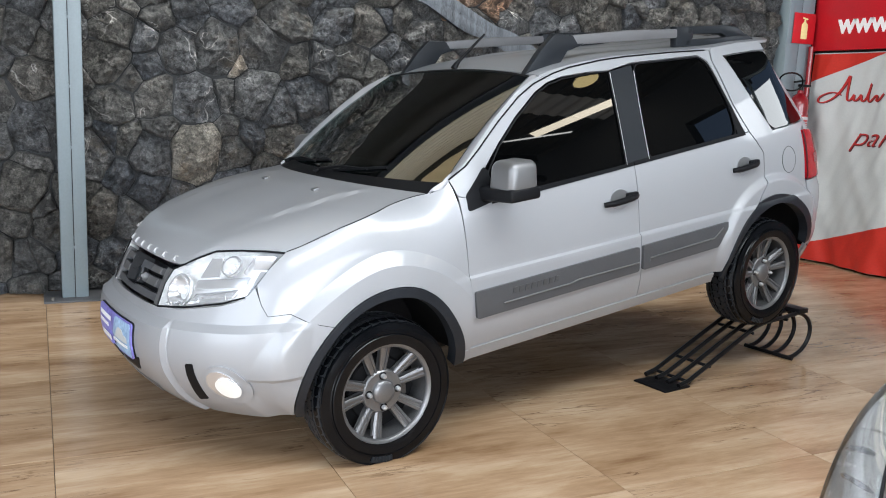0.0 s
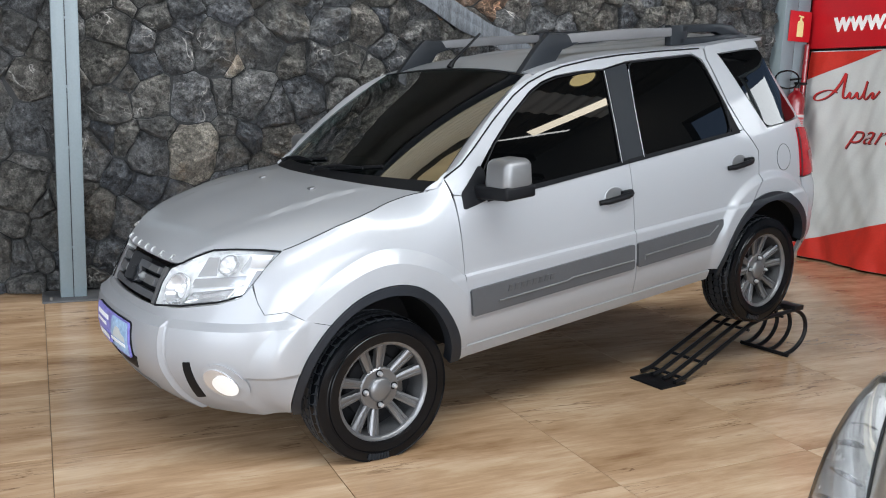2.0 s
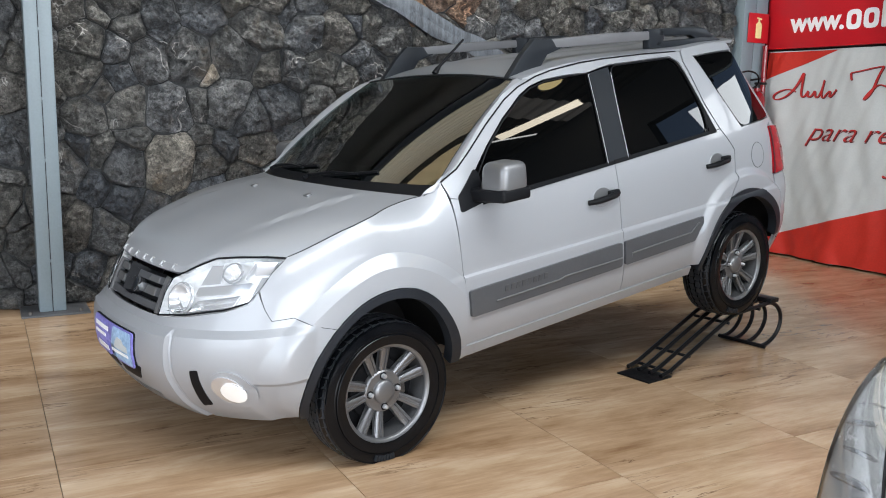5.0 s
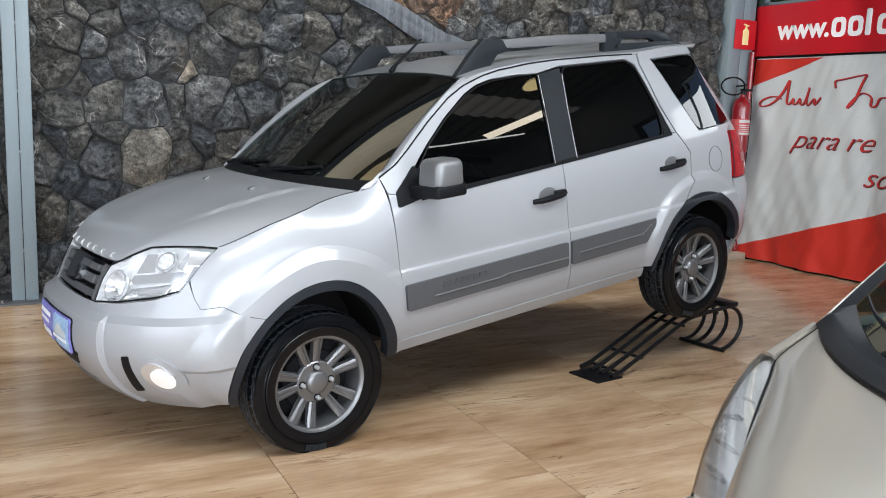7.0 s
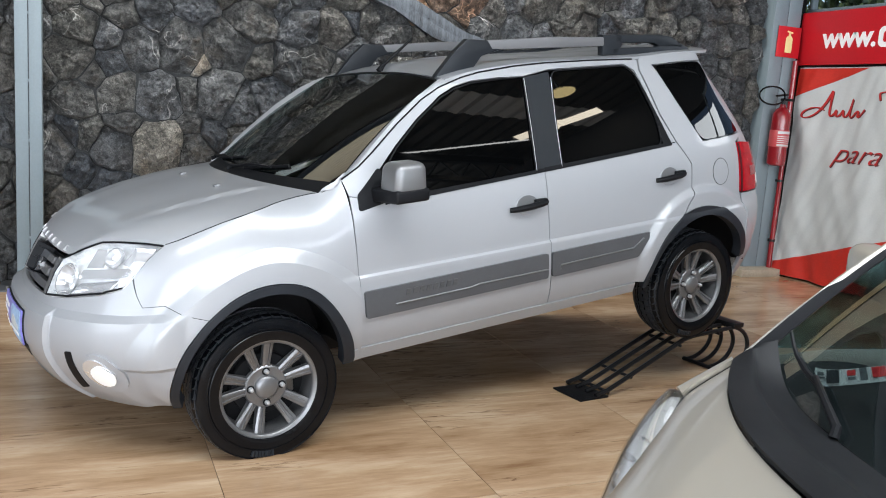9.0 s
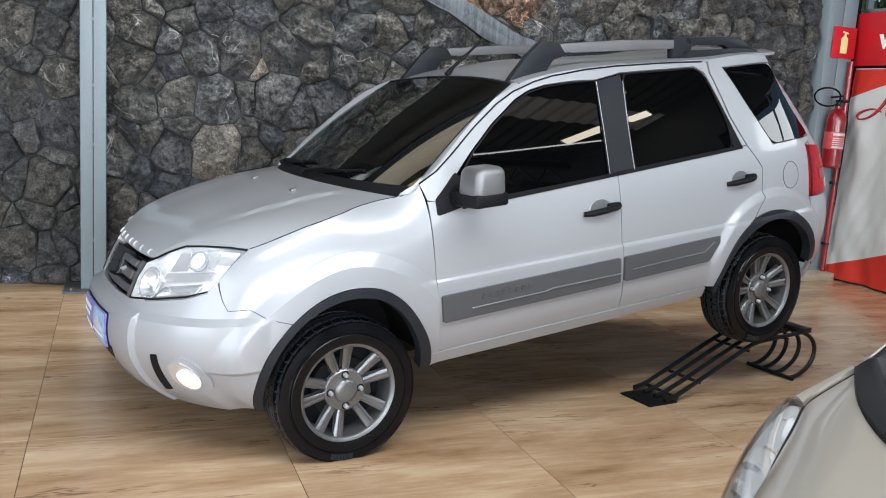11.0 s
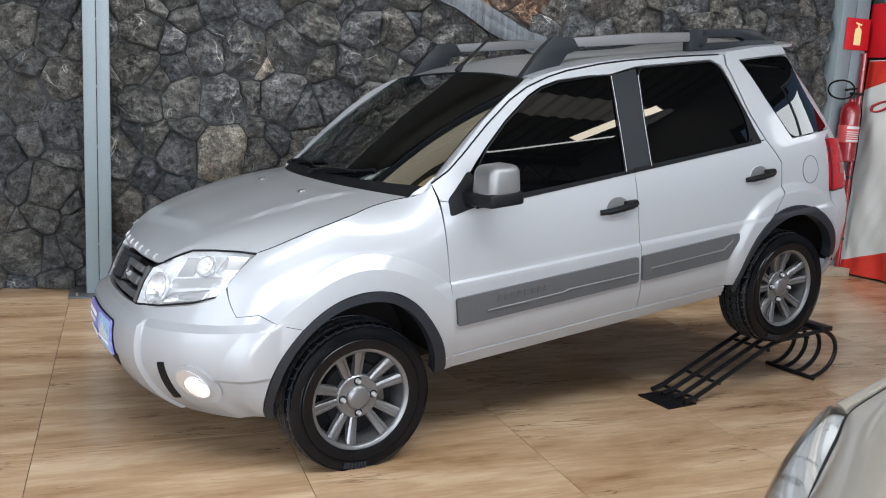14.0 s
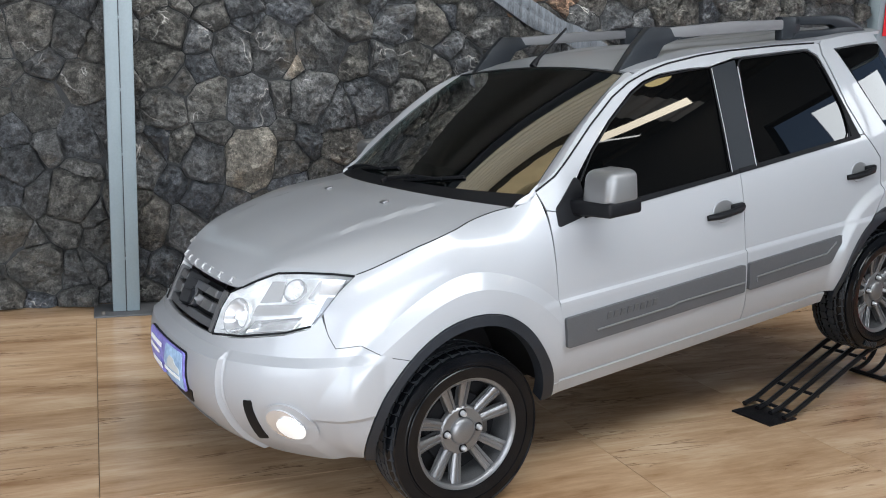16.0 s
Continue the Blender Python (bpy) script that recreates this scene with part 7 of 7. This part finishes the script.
# ---- stones of the wall ----
# middles of the stones that stand out, x and height
BIG = [(1.075, 0.985), (1.06, 1.36), (1.52, 1.42), (1.36, 1.64), (0.60, 1.52), (0.62, 1.05), (0.86, 1.12), (0.56, 0.80), (1.30, 1.12), (1.72, 1.08), (1.92, 1.42), (1.22, 1.74),
       (1.56, 1.78), (1.84, 1.66), (0.96, 1.72), (0.70, 1.78), (0.62, 2.0), (1.0, 2.02), (1.34, 2.06), (1.74, 2.02), (2.14, 1.98), (2.24, 1.70), (2.22, 1.46), (2.56, 1.82),
       (2.66, 2.08), (0.92, 0.62), (0.62, 0.50), (1.36, 0.78), (1.62, 0.80), (0.02, 1.92), (0.04, 1.50), (0.02, 1.12), (-0.28, 1.30), (-0.25, 0.75), (0.05, 0.62), (0.02, 0.30),
       (-0.3, 0.25), (-0.3, 1.80), (0.50, 0.22), (2.05, 1.22)]
WEIGHT = {0: 0.034, 1: 0.012, 2: 0.012, 3: -0.018}
rng = random.Random(11)
X0, X1, Z1 = -4.15, 7.0, 2.75
seeds = list(BIG)
tries = 0
while tries < 16000:
    tries += 1
    p = (rng.uniform(X0, X1), rng.uniform(0.0, Z1))
    d = 0.125 + 0.21 * rng.random() ** 0.7
    if all((p[0] - q[0]) ** 2 + (p[1] - q[1]) ** 2 > d * d for q in seeds):
        seeds.append(p)


wr = random.Random(4)
for i in range(4, len(seeds)):
    WEIGHT[i] = wr.uniform(-0.016, 0.016)


def cell(i):
    """The ground of one stone: the points nearer to its seed than to any other."""
    sx, sz = seeds[i]
    poly = [(max(X0, sx - 0.6), max(0.0, sz - 0.6)), (min(X1, sx + 0.6), max(0.0, sz - 0.6)), (min(X1, sx + 0.6), min(Z1, sz + 0.6)), (max(X0, sx - 0.6), min(Z1, sz + 0.6))]
    for j, (qx, qz) in enumerate(seeds):
        if j == i or abs(qx - sx) > 1.2 or abs(qz - sz) > 1.2:
            continue
        dx, dz = qx - sx, qz - sz
        f = 0.5 + (WEIGHT.get(i, 0) - WEIGHT.get(j, 0)) / (2 * (dx * dx + dz * dz))
        mx, mz = sx + dx * f, sz + dz * f
        out = []
        for p, q in zip(poly, poly[1:] + poly[:1]):
            a, b = (p[0] - mx) * dx + (p[1] - mz) * dz, (q[0] - mx) * dx + (q[1] - mz) * dz
            if a <= 0:
                out.append(p)
            if a * b < 0:
                t = a / (a - b)
                out.append((p[0] + (q[0] - p[0]) * t, p[1] + (q[1] - p[1]) * t))
        poly = out
        if len(poly) < 3:
            break
    return poly


def stone(bm, poly, r):
    """A split stone: broken edge, uneven domed face."""
    c = Vector((sum(p[0] for p in poly) / len(poly), sum(p[1] for p in poly) / len(poly)))
    out = []
    n = len(poly)
    for i in range(n):
        p, q = Vector(poly[i]), Vector(poly[(i + 1) % n])
        m = max(2, int((q - p).length / 0.020))
        for k in range(m):
            a = p.lerp(q, k / m)
            b = a + Vector((noise.noise((a.x * 5, a.y * 5, 9)), noise.noise((a.x * 5, a.y * 5, 21)))) * 0.010
            b += Vector((noise.noise((a.x * 15, a.y * 15, 3)), noise.noise((a.x * 15, a.y * 15, 33)))) * 0.012
            out.append(b + (c - a).normalized() * (-0.004 + 0.013 * max(0.0, noise.noise((a.x * 3.7, a.y * 3.7, 5)) + 0.05)))
    out = [(out[i - 1] + out[i] * 7 + out[(i + 1) % len(out)]) / 9 for i in range(len(out))]
    proud = r.uniform(0.080, 0.130)
    size = max((a - c).length for a in out)
    # broken faces: the lowest of a few tilted planes
    planes = [(proud + r.uniform(0.0, 0.02), r.uniform(-.22, .22), r.uniform(-.22, .22))]
    for k in range(4):
        a = r.uniform(0, 2 * math.pi)
        sl = r.uniform(0.3, 0.9)
        planes.append((proud + size * sl * r.uniform(0.10, 0.5), -sl * math.cos(a), -sl * math.sin(a)))
    rings = []
    for f in (1.0, 0.975, 0.935, 0.87, 0.79, 0.71, 0.63, 0.55, 0.47, 0.39, 0.30, 0.21, 0.11):
        ring = []
        for a in out:
            p = c + (a - c) * f
            d = min(h + gx * (p.x - c.x) + gz * (p.y - c.y) for h, gx, gz in planes)
            d += 0.036 * noise.noise((p.x * 8, p.y * 8, 4)) - 0.042 * abs(noise.noise((p.x * 15, p.y * 15, 8))) + 0.018 * noise.noise((p.x * 38, p.y * 38, 2))
            d = max(0.040, d) * (0.0 if f == 1.0 else 0.60 if f > .96 else 0.82 if f > .92 else 0.95 if f > .86 else 1.0)
            ring.append(bm.verts.new((p.x, WALL_Y + 0.004 - d, p.y)))
        rings.append(ring)
    m = len(out)
    for a, b in zip(rings, rings[1:]):
        for k in range(m):
            bm.faces.new((a[k], a[(k + 1) % m], b[(k + 1) % m], b[k]))
    bm.faces.new(rings[-1])


# rough mortar bed between the stones
bm = bmesh.new()
grid(bm, lambda x, z: (x, WALL_Y - 0.026 - 0.012 * noise.noise((x * 7, z * 7, 1)), z), lin(X0, X1, 280), lin(0.0, Z1, 80), 0.03)
part("mortar_bed", bm, MORTAR, wall_north, "grey mortar between the stones")
rest = bmesh.new()
count = 0
for i, (sx, sz) in enumerate(seeds):
    poly = cell(i)
    if len(poly) < 3 or abs(area2(poly)) < 0.006:
        continue
    r = random.Random(i)
    if -0.9 < sx < 6.7 and sz < 2.9 and count < 460:
        bm = bmesh.new()
        stone(bm, poly, r)
        part("stone", bm, PALE_STONE if i in (0, 3) else RUST_STONE if 3.0 < sx < 3.7 and 2.12 < sz < 2.5 else MID_STONE if i % 7 in (1, 2) else STONE, wall_north, smooth=22)
        count += 1
    else:
        stone(rest, poly, r)
tagged(part("stones", rest, STONE, wall_north, smooth=22), kind="stuff")
